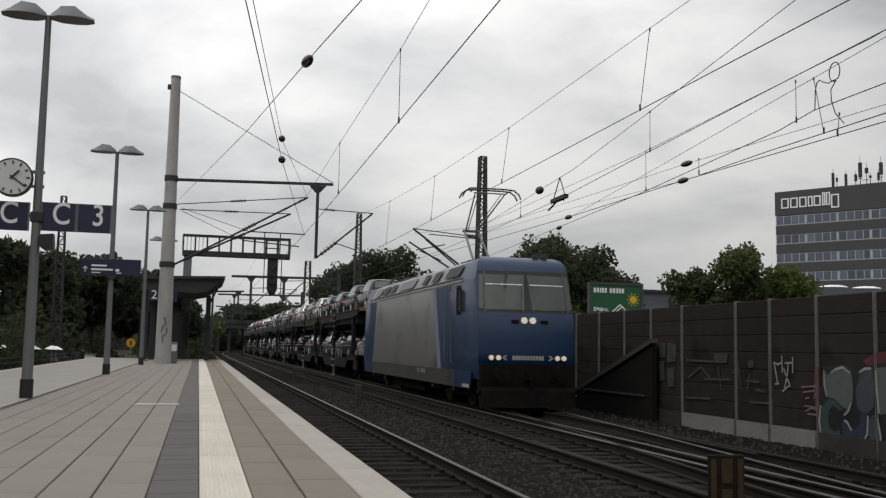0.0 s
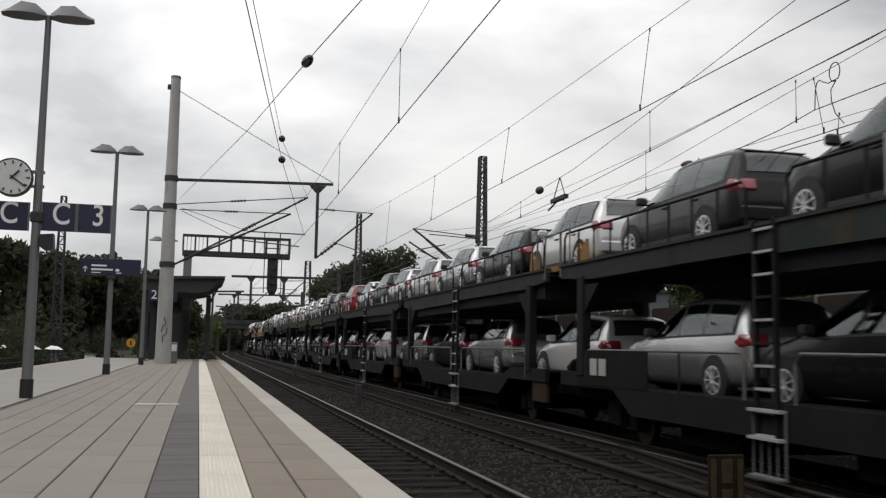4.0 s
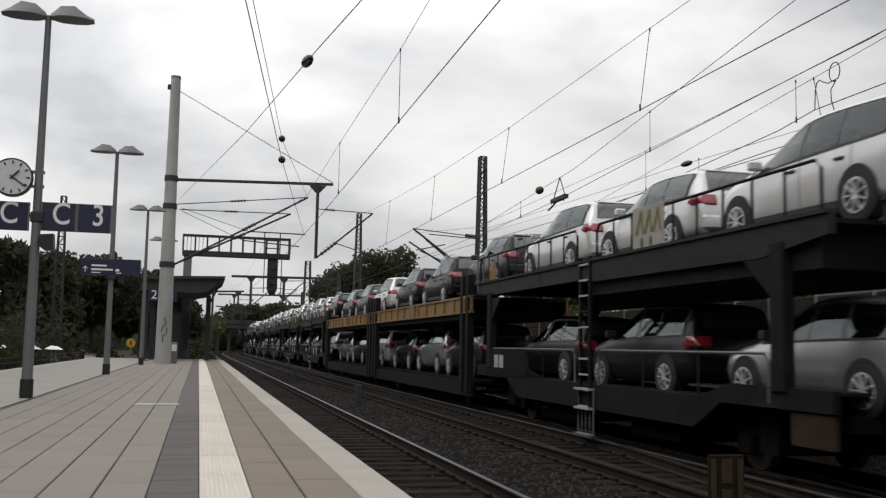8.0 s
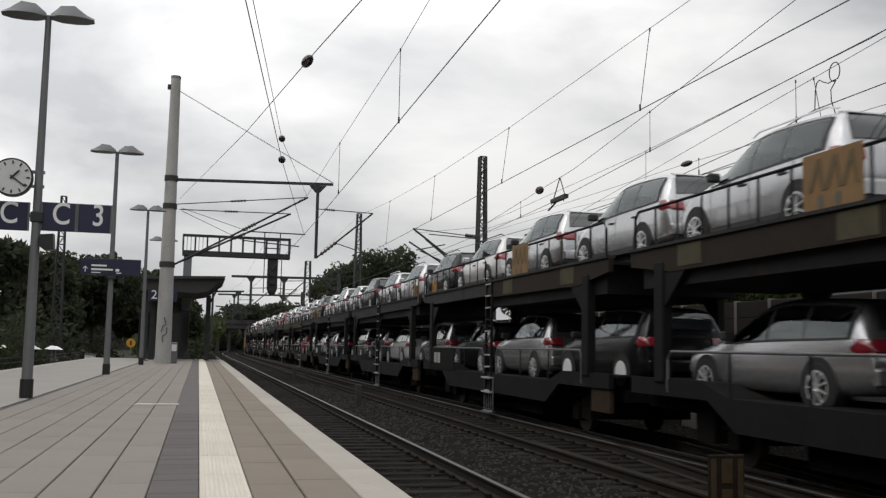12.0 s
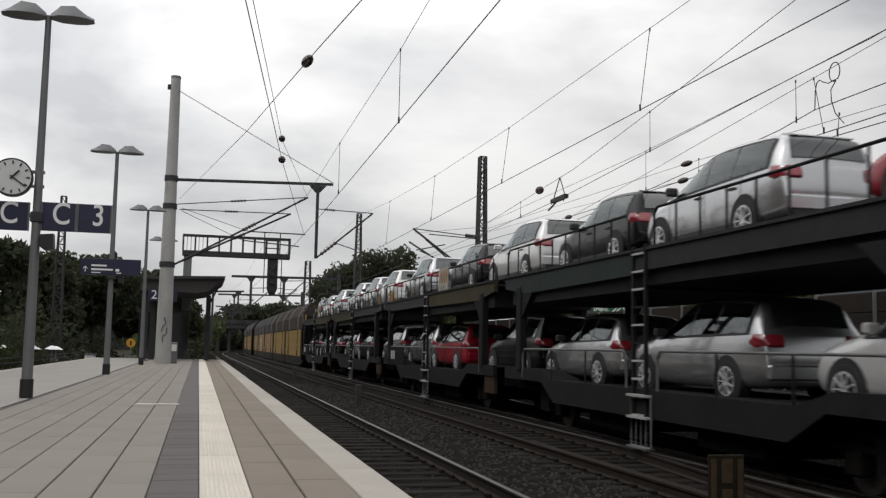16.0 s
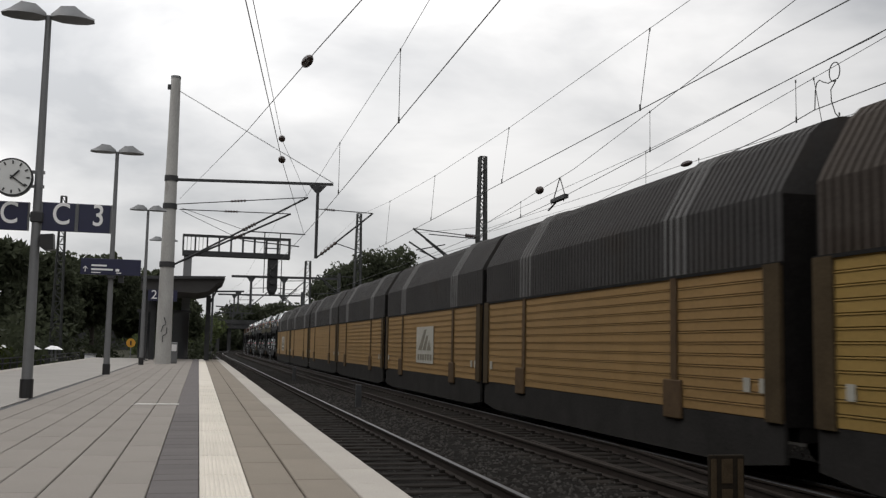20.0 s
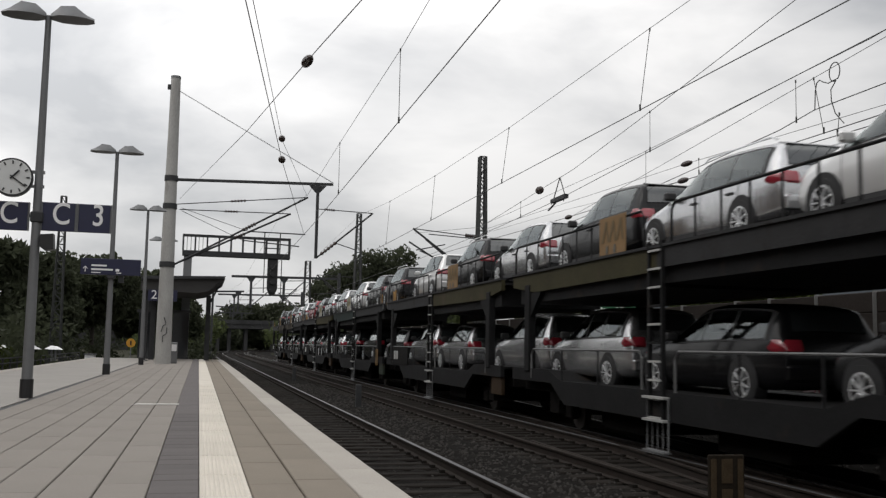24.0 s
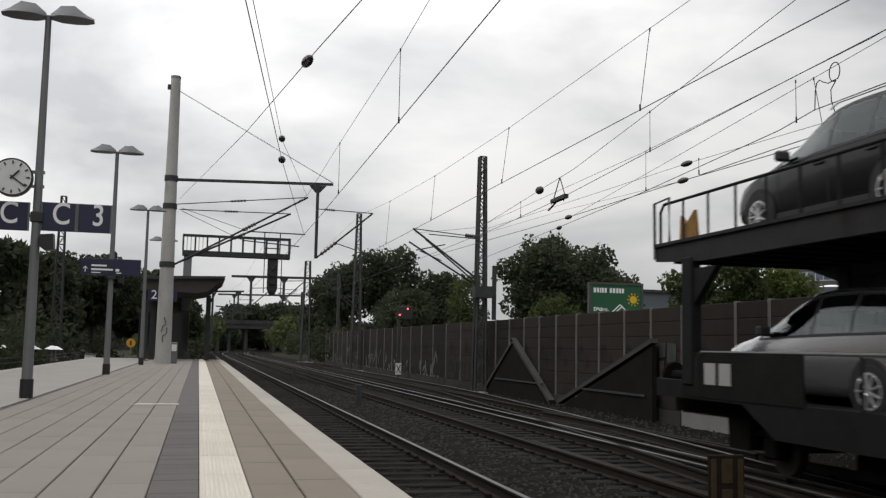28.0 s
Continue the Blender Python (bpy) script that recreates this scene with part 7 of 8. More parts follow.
box(b, -1.3, 1.3, 0.7, 18.2, 0.55, 0.66)
part("underframe", b, UNDER, loco)
# roof equipment and pantographs
for x in (0.52, 0.78):
    b = bm_new()
    tube(b, (x, 1.10, 4.15), (x, 1.45, 4.13), 0.11, 14, 0.05)
    part("horn", b, STEEL_DARK, loco, "roof horn")
for k, y in enumerate((2.6, 3.2, 5.1, 5.7, 12.8, 13.6, 15.4, 16.0)):
    for x in (-0.55, 0.55):
        b = bm_new()
        for i in range(4):
            tube(b, (x, y, 4.05 + 0.05 * i), (x, y, 4.09 + 0.05 * i), 0.085, 10, 0.05)
        part("roof_insulator", b, INSUL, loco, "dark roof insulator")
b = bm_new()
run(b, [(-0.5, 3.2, 4.26), (-0.45, 6, 4.25), (-0.5, 9.5, 4.23), (-0.45, 12.8, 4.26), (0.5, 13.6, 4.26)], 0.022)
run(b, [(-0.55, 7, 4.08), (-0.5, 7.2, 4.24), (-0.5, 7.5, 4.24)], 0.02)
part("roof_busbar", b, STEEL_DARK, loco)
b = bm_new()
box(b, -0.6, 0.6, 8.4, 9.6, 4.06, 4.2)
part("roof_box", b, LOCO_ROOF, loco)


def pantograph(y0, knee, top_y, top_z, raised):
    b = bm_new()
    box(b, -0.6, 0.6, y0 - 0.5, y0 - 0.4, 4.20, 4.27)
    box(b, -0.6, 0.6, y0 + 0.4, y0 + 0.5, 4.20, 4.27)
    for x in (-0.55, 0.55):
        box(b, x - 0.05, x + 0.05, y0 - 0.5, y0 + 0.5, 4.20, 4.26)
    pg = part("pantograph", b, STEEL_DARK, loco, "steel pantograph" + (" raised to the wire" if raised else " folded on the roof"))
    b = bm_new()
    kx = 0.22
    for x in (-0.30, 0.30):
        tube(b, (x, y0, 4.24), (x * 0.8, knee[0], knee[1]), 0.045, 8, 0.035)
    tube(b, (-kx - 0.08, *knee), (kx + 0.08, *knee), 0.05, 8)
    part("lower_arm", b, STEEL_GREY, pg)
    b = bm_new()
    for x in (-1, 1):
        tube(b, (x * 0.20, *knee), (x * 0.50, top_y, top_z - 0.12), 0.03, 8, 0.022)
        tube(b, (x * 0.12, *knee), (x * 0.38, top_y + 0.02, top_z - 0.12), 0.014, 6)
    tube(b, (-0.55, top_y, top_z - 0.12), (0.55, top_y, top_z - 0.12), 0.022, 8)
    part("upper_arm", b, STEEL_GREY, pg)
    for dy in (-0.18, 0.18):
        b = bm_new()
        run(b, [(-0.98, top_y + dy, top_z - 0.30), (-0.90, top_y + dy, top_z - 0.14), (-0.74, top_y + dy, top_z - 0.02), (-0.5, top_y + dy, top_z), (0.5, top_y + dy, top_z), (0.74, top_y + dy, top_z - 0.02), (0.90, top_y + dy, top_z - 0.14), (0.98, top_y + dy, top_z - 0.30)], 0.026, 6)
        part("collector_strip", b, STEEL_DARK, pg, "curved collector strip")
    for x in (-0.6, 0.6):
        b = bm_new()
        tube(b, (x, top_y - 0.2, top_z - 0.06), (x, top_y + 0.2, top_z - 0.06), 0.02, 6)
        part("head_spring", b, STEEL_DARK, pg)


pantograph(4.7, (6.1, 5.45), 4.0, 6.55, True)
pantograph(14.7, (13.0, 4.36), 15.0, 4.44, False)
loco.scale = (1.0, 1.042, 1.0)
TRAIN.append((loco, 25.2, 0.0, 0.0))

# ---------------------------------------------------------------- double-deck transporter wagons
P = 16.265               # pitch of the half wagons
L0, A0, B0 = 54.41, 249.33, 557.96


def wheelset(parent, y, r=0.37, x=0.7535):
    b = bm_new()
    tube(b, (-0.9, y, r), (0.9, y, r), 0.06, 8)
    ax = part("wheelset", b, WHEEL_STEEL, parent, at=Matrix.Translation((0, 0, -DROP)))
    for sx in (-x, x):
        b = bm_new()
        tube(b, (sx - 0.07, y, r), (sx + 0.07, y, r), r, 24)
        part("wheel", b, WHEEL_STEEL, ax)
        if sx > 0:
            continue
        b = bm_new()
        o = 0.22 if sx > 0 else -0.22
        box(b, sx + o - 0.1, sx + o + 0.1, y - 0.16, y + 0.16, r - 0.14, r + 0.16)
        bevel(b, 0.03)
        for k in range(5):
            w = 0.62 - 0.11 * k
            box(b, sx + o - 0.05, sx + o + 0.05, y - w, y + w, r + 0.16 + 0.022 * k, r + 0.18 + 0.022 * k)
        part("axle_box", b, UNDER, ax)


def handrail(parent, z0, z1, ya, yb, side, step, mat_, name="handrail"):
    b = bm_new()
    x = side * 1.46
    run(b, [(x, ya, z0), (x, ya, z1 - 0.12), (x, ya + 0.12, z1), (x, (ya + yb) / 2, z1), (x, yb - 0.12, z1), (x, yb, z1 - 0.12), (x, yb, z0)], 0.024, 6)
    rail = part(name, b, mat_, parent)
    n = max(1, int((yb - ya) / step))
    if side < 0:
        for k in range(1, n):
            b = bm_new()
            y = ya + (yb - ya) * k / n
            beam(b, (x, y, z0), (x, y, z1), 0.014, 0.052)
            part("stanchion", b, WAGON, rail)


def ladder(parent, side):
    b = bm_new()
    x = side * 1.49
    for y in (-0.24, 0.24):
        box(b, x - 0.03, x + 0.03, y - 0.035, y + 0.035, 0.30, 3.30)
    lad = part("ladder", b, WAGON, parent, "ladder with white-edged rungs")
    for k in range(10):
        b = bm_new()
        z = 0.36 + 0.31 * k
        box(b, x - 0.05, x + 0.05, -0.22, 0.22, z - 0.018, z + 0.018)
        part("rung", b, RUNG_WHITE if k not in (4, 6) else WAGON, lad)
    for z in (0.33, 0.70):
        b = bm_new()
        box(b, x - 0.10, x + 0.06, -0.42, 0.34, z - 0.02, z + 0.02)
        part("foot_step", b, RUNG_WHITE, lad, "pale foot step")
    b = bm_new()
    run(b, [(x, -0.42, 0.70), (x, -0.42, -0.16), (x, 0.34, -0.16), (x, 0.34, 0.70)], 0.018, 5)
    for y in (-0.23, -0.04, 0.15):
        tube(b, (x, y, 0.33), (x, y, -0.16), 0.012, 5)
    box(b, x - 0.10, x + 0.05, -0.42, 0.34, -0.19, -0.165)
    part("step_guard", b, STEEL_GREY, lad)


COVER_RUST = mat("cover_rust_brown", (0.040, 0.027, 0.017), 0.85, spec=0.1, var=0.35, scale=3, fine=20, stain=((0.04, 0.03, 0.02), 2.0, 0.55))
COVER_GREEN = mat("cover_faded_green", (0.036, 0.043, 0.034), 0.85, spec=0.1, var=0.35, scale=3, fine=20, stain=((0.05, 0.04, 0.03), 2.0, 0.55))
END_COVER = {"wagon_grey_paint": COVER_RUST, "wagon_brown_paint": COVER_RUST, "wagon_green_paint": COVER_GREEN, "wagon_olive_paint": COVER_RUST}
PATCH = mat("patch_paint", (0.075, 0.068, 0.045), 0.75, spec=0.1, var=0.3, scale=3)


def half_wagon(deck_mat, label, plate, front_ramp):
    """Half of a two-part wagon: y from -7.7 to 7.7, the ladder in the middle, z over the rails."""
    w = thing("transporter_wagon", label, "railway wagon", "car transporter wagons")
    e = 7.65
    b = bm_new()
    for side in (-1, 1):
        outline = [(-e, 0.74), (-e + 2.6, 0.74), (-e + 3.4, 0.32), (e - 3.4, 0.32), (e - 2.6, 0.74), (e, 0.74), (e, 1.02), (e - 2.4, 1.02), (e - 3.2, 0.80), (-e + 3.2, 0.80), (-e + 2.4, 1.02), (-e, 1.02)]
        prism(b, outline, ACROSS, side * 1.42 - 0.05, side * 1.42 + 0.05)
    part("side_sill", b, WAGON, w, "dark dirty side sill")
    b = bm_new()
    outline = [(-e, 0.96), (-e + 2.4, 0.96), (-e + 3.2, 0.74), (e - 3.2, 0.74), (e - 2.4, 0.96), (e, 0.96), (e, 1.0), (e - 2.4, 1.0), (e - 3.2, 0.79), (-e + 3.2, 0.79), (-e + 2.4, 1.0), (-e, 1.0)]
    prism(b, outline, ACROSS, -1.37, 1.37)
    part("lower_deck", b, WAGON, w)
    # the deep painted beam lies between the two ladders of a pair, the outer ends are shallow and dark
    s = 1 if front_ramp < 0 else -1
    # far-side beams reach lower than the near ones, added depth that blocks the bright slit
    for side in (-1, 1):
        b = bm_new()
        prism(b, [(0, 2.80 if side < 0 else 2.5), (s * (e - 1.5), 2.76 if side < 0 else 2.5), (s * e, 2.94), (s * e, 3.20), (0, 3.20)], ACROSS, side * 1.43 - 0.05, side * 1.43 + 0.05)
        beam_ = part("deck_beam", b, deck_mat, w, "painted upper deck edge beam")
        if side < 0:
            for y in ((1.15, 5.15) if deck_mat == WAGON_BROWN else ()):
                b = bm_new()
                box(b, -1.486, -1.478, *sorted((s * y, s * (y + 0.75))), 2.83, 3.17)
                part("patch_plate", b, PATCH, beam_, "paler repainted patch")
        b = bm_new()
        prism(b, [(0, 2.86 if side < 0 else 2.5), (-s * (e - 1.5), 2.86 if side < 0 else 2.5), (-s * e, 2.96), (-s * e, 3.20), (0, 3.20)], ACROSS, side * 1.43 - 0.05, side * 1.43 + 0.05)
        part("end_beam", b, WAGON_GREY, w, "dark edge beam at the outer end")
    b = bm_new()
    under = [(-s * e, 3.14), (-s * e, 3.08)]
    if front_ramp < 0:
        under += [(-s * (e - 0.3), 3.08), (-s * (e - 0.3), 2.60), (-s * 0.02, 2.60)]
    for k in range(11 if front_ramp > 0 else -1, -1, -1):
        y = -s * (0.35 + 0.62 * k)
        under += [(y - s * 0.05, 3.08), (y - s * 0.05, 2.90), (y + s * 0.05, 2.90), (y + s * 0.05, 3.08)]
    under += [(0, 3.08 if front_ramp > 0 else 2.60), (0, 2.54), (s * (e - 0.3), 2.54), (s * (e - 0.3), 3.08), (s * e, 3.08), (s * e, 3.14)]
    prism(b, under, ACROSS, -1.37, 1.37)
    part("upper_deck", b, WAGON, w)
    for side in (-1, 1):
        b = bm_new()
        box(b, side * 1.43 - 0.09, side * 1.43 + 0.09, -e, e, 3.20, 3.25)
        part("deck_lip", b, WAGON_GREY, w, "dark lip along the upper deck")
        for y in (-6.55, 6.55):
            b = bm_new()
            box(b, side * 1.42 - 0.09, side * 1.42 + 0.09, y - 0.16, y + 0.16, 0.95, 2.95)
            bevel(b, 0.02)
            s = 1 if y < 0 else -1
            prism(b, [(y + s * 0.16, 2.2), (y + s * 0.85, 2.76), (y + s * 0.16, 2.76)], ACROSS, side * 1.42 - 0.05, side * 1.42 + 0.05)
            part("post", b, WAGON, w, "upright post with a gusset under the upper deck")
        if side < 0:
            ladder(w, side)
        handrail(w, 3.2, 3.90, -e + 0.15, -0.5, side, 0.75, WAGON)
        handrail(w, 3.2, 3.90, 0.5, e - 0.15, side, 0.75, WAGON)
        if side < 0:
            handrail(w, 0.8, 1.46, -6.3, -0.6, side, 1.9, HANDRAIL, "lower_handrail")
            handrail(w, 0.8, 1.46, 0.6, 6.3, side, 1.9, HANDRAIL, "lower_handrail")
        if plate and side < 0:
            b = bm_new()
            box(b, side * 1.47 - 0.012, side * 1.47 + 0.012, 3.6, 6.75, 0.78, 1.46)
            pl = part("end_panel", b, SILL_GREY, w, "grey steel side panel at the wagon's end")
            for k in range(2):
                b = bm_new()
                box(b, side * 1.49 - 0.004, side * 1.49 + 0.004, 5.3 + 0.42 * k, 5.62 + 0.42 * k, 0.98, 1.30)
                part("inscription_panel", b, RUNG_WHITE, pl, "white panel with unreadable lettering")
    b = bm_new()
    low = [(-e, 0.50)]
    for ya, yb, z in ((-6.0, -5.5, 0.06), (-3.2, -1.3, -0.03), (-0.5, 0.6, 0.16), (1.2, 3.1, -0.03), (5.4, 6.0, 0.06)):
        low += [(ya, 0.50), (ya + 0.03, z), (yb - 0.03, z), (yb, 0.50)]
    prism(b, low + [(e, 0.50), (e, 0.72), (-e, 0.72)], ACROSS, -1.12, 1.12)
    part("brake_gear", b, UNDER, w, "dark brake gear under the floor")
    for y in (-5.0, 5.0):
        wheelset(w, y)
    for side in (-1,):
        b = bm_new()
        box(b, side * 1.38 - 0.05, side * 1.38 + 0.05, -7.60, -6.72, 0.28, 0.735)
        bevel(b, 0.015)
        part("end_cover", b, END_COVER[deck_mat.name], w, "faded painted cover below the deck's end")
        if deck_mat == WAGON_TEAL:
            for y in (-6.74, -6.44):
                b = bm_new()
                box(b, side * 1.515 - 0.004, side * 1.515 + 0.004, y - 0.07, y + 0.07, 0.66, 1.34)
                part("warning_stripe", b, WAGON_YELLOW, w, "yellow warning stripe on the post")
    if front_ramp:
        s = -1 if front_ramp < 0 else 1
        for side in (-1, 1):
            b = bm_new()
            box(b, side * 1.0 - 0.3, side * 1.0 + 0.3, s * e - 0.25, s * e + 0.25, 3.18, 3.30)
            part("bridge_plate", b, RUST_ORANGE, w, "rusty orange bridge plate at the upper deck end")
            if side > 0:
                continue
            b = bm_new()
            x = side * 1.38
            prism(b, [(s * (e - 1.25), 3.25), (s * (e - 0.70), 3.25), (s * (e - 0.74), 3.66), (s * (e - 0.92), 3.50), (s * (e - 1.18), 3.70)], ACROSS, x - 0.03, x + 0.03)
            part("ramp_bracket", b, RUST_ORANGE, w, "rusty orange bracket")
            b = bm_new()
            run(b, [(side * 1.49, s * (e + 0.0), 3.0), (side * 1.49, s * (e + 0.02), 3.95), (side * 1.49, s * (e - 0.5), 3.98), (side * 1.49, s * (e - 0.52), 3.2)], 0.026, 6)
            part("end_rail", b, HANDRAIL, w, "tubular end rail")
            b = bm_new()
            tube(b, (side * 0.87, s * e, 1.06), (side * 0.87, s * (e + 0.5), 1.06), 0.09, 10)
            tube(b, (side * 0.87, s * (e + 0.48), 1.06), (side * 0.87, s * (e + 0.56), 1.06), 0.22, 14)
            part("buffer", b, UNDER, w)
    return w


WAGON_LABELS = {
    "dark": (WAGON_GREY, "dark grey double-deck car transporter wagon with a ladder"),
    "olive": (WAGON_OLIVE, "double-deck car transporter wagon with an olive upper beam"),
    "teal": (WAGON_TEAL, "double-deck car transporter wagon with a grey-green upper beam"),
    "brown": (WAGON_BROWN, "double-deck car transporter wagon with a brown upper beam"),
}
WAGONS = {}


def place_half(tone, s, last_of_pair):
    key = (tone, last_of_pair)
    if key not in WAGONS:
        m_, lab = WAGON_LABELS[tone]
        WAGONS[key] = half_wagon(m_, lab, last_of_pair, 1 if last_of_pair else -1)
        w = WAGONS[key]
    else:
        w = copy_thing(WAGONS[key], Matrix())
    TRAIN.append((w, s, 0.0, 0.0))
    return w


def rake(first, tones):
    for k, tone in enumerate(tones.split()):
        place_half(tone, first + P * k, k % 2 == 1)


rake(L0, "brown brown teal teal dark dark olive brown dark dark")
rake(A0, "olive olive brown brown dark dark olive olive teal olive olive olive")
rake(B0, "olive olive teal olive brown brown")

# flat-framed transporter with yellow side beams in the middle of the first rake


def yellow_half(label, end):
    w = thing("transporter_wagon", label, "railway wagon", "car transporter wagons")
    e = 7.9
    b = bm_new()
    for side in (-1, 1):
        prism(b, [(-e, 0.10), (e, 0.10), (e, 0.50), (-e, 0.50)], ACROSS, side * 1.4 - 0.05, side * 1.4 + 0.05)
    part("side_sill", b, WAGON, w)
    b = bm_new()
    box(b, -1.35, 1.35, -e, e, 0.48, 0.56)
    box(b, -0.5, 0.5, -e, e, 0.3, 0.50)
    part("lower_deck", b, UNDER, w)
    b = bm_new()
    prism(b, [(-e, 2.92), (-e, 2.84), (-e + 0.4, 2.84), (-e + 0.4, 2.30), (e - 0.4, 2.30), (e - 0.4, 2.84), (e, 2.84), (e, 2.92)], ACROSS, -1.38, 1.38)
    part("upper_deck", b, WAGON, w)
    for side in (-1, 1):
        b = bm_new()
        prism(b, [(-e, 2.46), (e, 2.46), (e, 2.93), (-e, 2.93)], ACROSS, side * 1.44 - 0.03, side * 1.44 + 0.03)
        bm_edge = part("deck_beam", b, WAGON_YELLOW, w, "ochre-yellow upper deck beam")
        b = bm_new()
        for z in (2.48, 2.92):
            box(b, side * 1.44 - 0.07, side * 1.44 + 0.07, -e, e, z - 0.03, z + 0.03)
        part("beam_flange", b, WAGON_YELLOW, bm_edge)
        for k in range(13):
            y = -e + 0.6 + k * (2 * e - 1.2) / 12
            b = bm_new()
            box(b, side * 1.49 - 0.03, side * 1.49 + 0.03, y - 0.05, y + 0.05, 2.50, 2.88)
            part("stiffener", b, WAGON_YELLOW, bm_edge)
        for y in (-e + 0.25, -e + 0.85, e - 0.85, e - 0.25):
            b = bm_new()
            box(b, side * 1.43 - 0.1, side * 1.43 + 0.1, y - 0.13, y + 0.13, 0.2, 3.55)
            bevel(b, 0.02)
            part("post", b, WAGON, w, "heavy dark end post")
        b = bm_new()
        box(b, side * 1.5 - 0.01, side * 1.5 + 0.01, -0.6, 0.3, 2.52, 2.88)
        part("board", b, BOARD_TAN, w)
    for y in (-5.4, 5.4):
        wheelset(w, y)
    return w


yl = yellow_half("transporter wagon with an ochre-yellow upper beam and no handrail", 1)
TRAIN.append((yl, 217.1, 0.0, 0.0))
TRAIN.append((copy_thing(yl, Matrix()), 233.2, 0.0, 0.0))

# boards hung on the upper rails


BOARD_OLIVE = mat("board_olive_mark", (0.15, 0.13, 0.05), 0.75, var=0.2, scale=4)
BOARD_ORANGE = mat("board_orange_mark", (0.24, 0.12, 0.035), 0.75, var=0.25, scale=4)
BOARD_OVAL = mat("board_dark_oval", (0.10, 0.095, 0.08), 0.8, var=0.2, scale=4)
BOARD_PALE = mat("board_pale", (0.30, 0.29, 0.25), 0.75, var=0.2, scale=3)


def board(tone, s):
    words = {"t": "tan board with unreadable marks on the upper rail", "y": "pale yellowish board with plain marks on the rail", "w": "pale board with orange slanted marks on the rail"}
    bd = thing("sign_board", words[tone], "board", "boards on the wagons")
    b = bm_new()
    box(b, -1.515, -1.495, -0.58, 0.58, 3.20, 3.96)
    bevel(b, 0.006)
    part("panel", b, BOARD_TAN if tone == "t" else BOARD_PALE, bd)
    for k in range(3):
        b = bm_new()
        y = 0.30 - 0.32 * k
        prism(b, [(y + 0.17, 3.48), (y + 0.08, 3.48), (y - 0.10, 3.88), (y - 0.02, 3.88)], ACROSS, -1.524, -1.517)
        part("mark", b, {"t": BOARD_MARK, "y": BOARD_OLIVE, "w": BOARD_ORANGE}[tone], bd)
        b = bm_new()
        prism(b, [(y - 0.02, 3.88), (y - 0.09, 3.88), (y - 0.17, 3.48), (y - 0.11, 3.48)], ACROSS, -1.524, -1.517)
        part("mark", b, {"t": BOARD_MARK, "y": BOARD_OLIVE, "w": BOARD_ORANGE}[tone], bd)
    for y in (0.22, -0.12):
        b = bm_new()
        prism(b, [(y + 0.055 * math.cos(a * 0.628), 3.34 + 0.09 * math.sin(a * 0.628)) for a in range(10)], ACROSS, -1.524, -1.517)
        part("dark_oval", b, BOARD_OVAL, bd)
    TRAIN.append((bd, s, 0.0, 0.0))


for tone, s in (("t", 67.9), ("y", 100.2), ("w", 165.6), ("y", 186.1), ("y", 198.0), ("t", 251.1), ("t", 263.0), ("t", 283.8), ("t", 295.6), ("w", 360.6), ("w", 393.4), ("w", 425.8), ("t", 559.7), ("t", 571.4), ("y", 592.3), ("y", 604.2), ("t", 625.1), ("t", 636.7)):
    board(tone, s)

# ---------------------------------------------------------------- closed wagons
A_END, B_START = 436.4, 549.8
RIB_PALE = mat("roof_rib_grey", (0.13, 0.128, 0.126), 0.7, spec=0.2, var=0.2, scale=3)
SILL_BROWN = mat("sill_brown_grey", (0.025, 0.0237, 0.0225), 0.9, spec=0.05, var=0.35, scale=1.6, fine=20)
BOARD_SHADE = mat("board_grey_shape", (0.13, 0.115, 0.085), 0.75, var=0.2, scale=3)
CORNER_BROWN = mat("corner_brown", (0.050, 0.036, 0.020), 0.85, spec=0.1, var=0.3, scale=3, fine=20)
LATCH = mat("latch_rust", (0.070, 0.046, 0.026), 0.85, spec=0.1, var=0.35, scale=4)
UNIT = (B_START - A_END) / 8


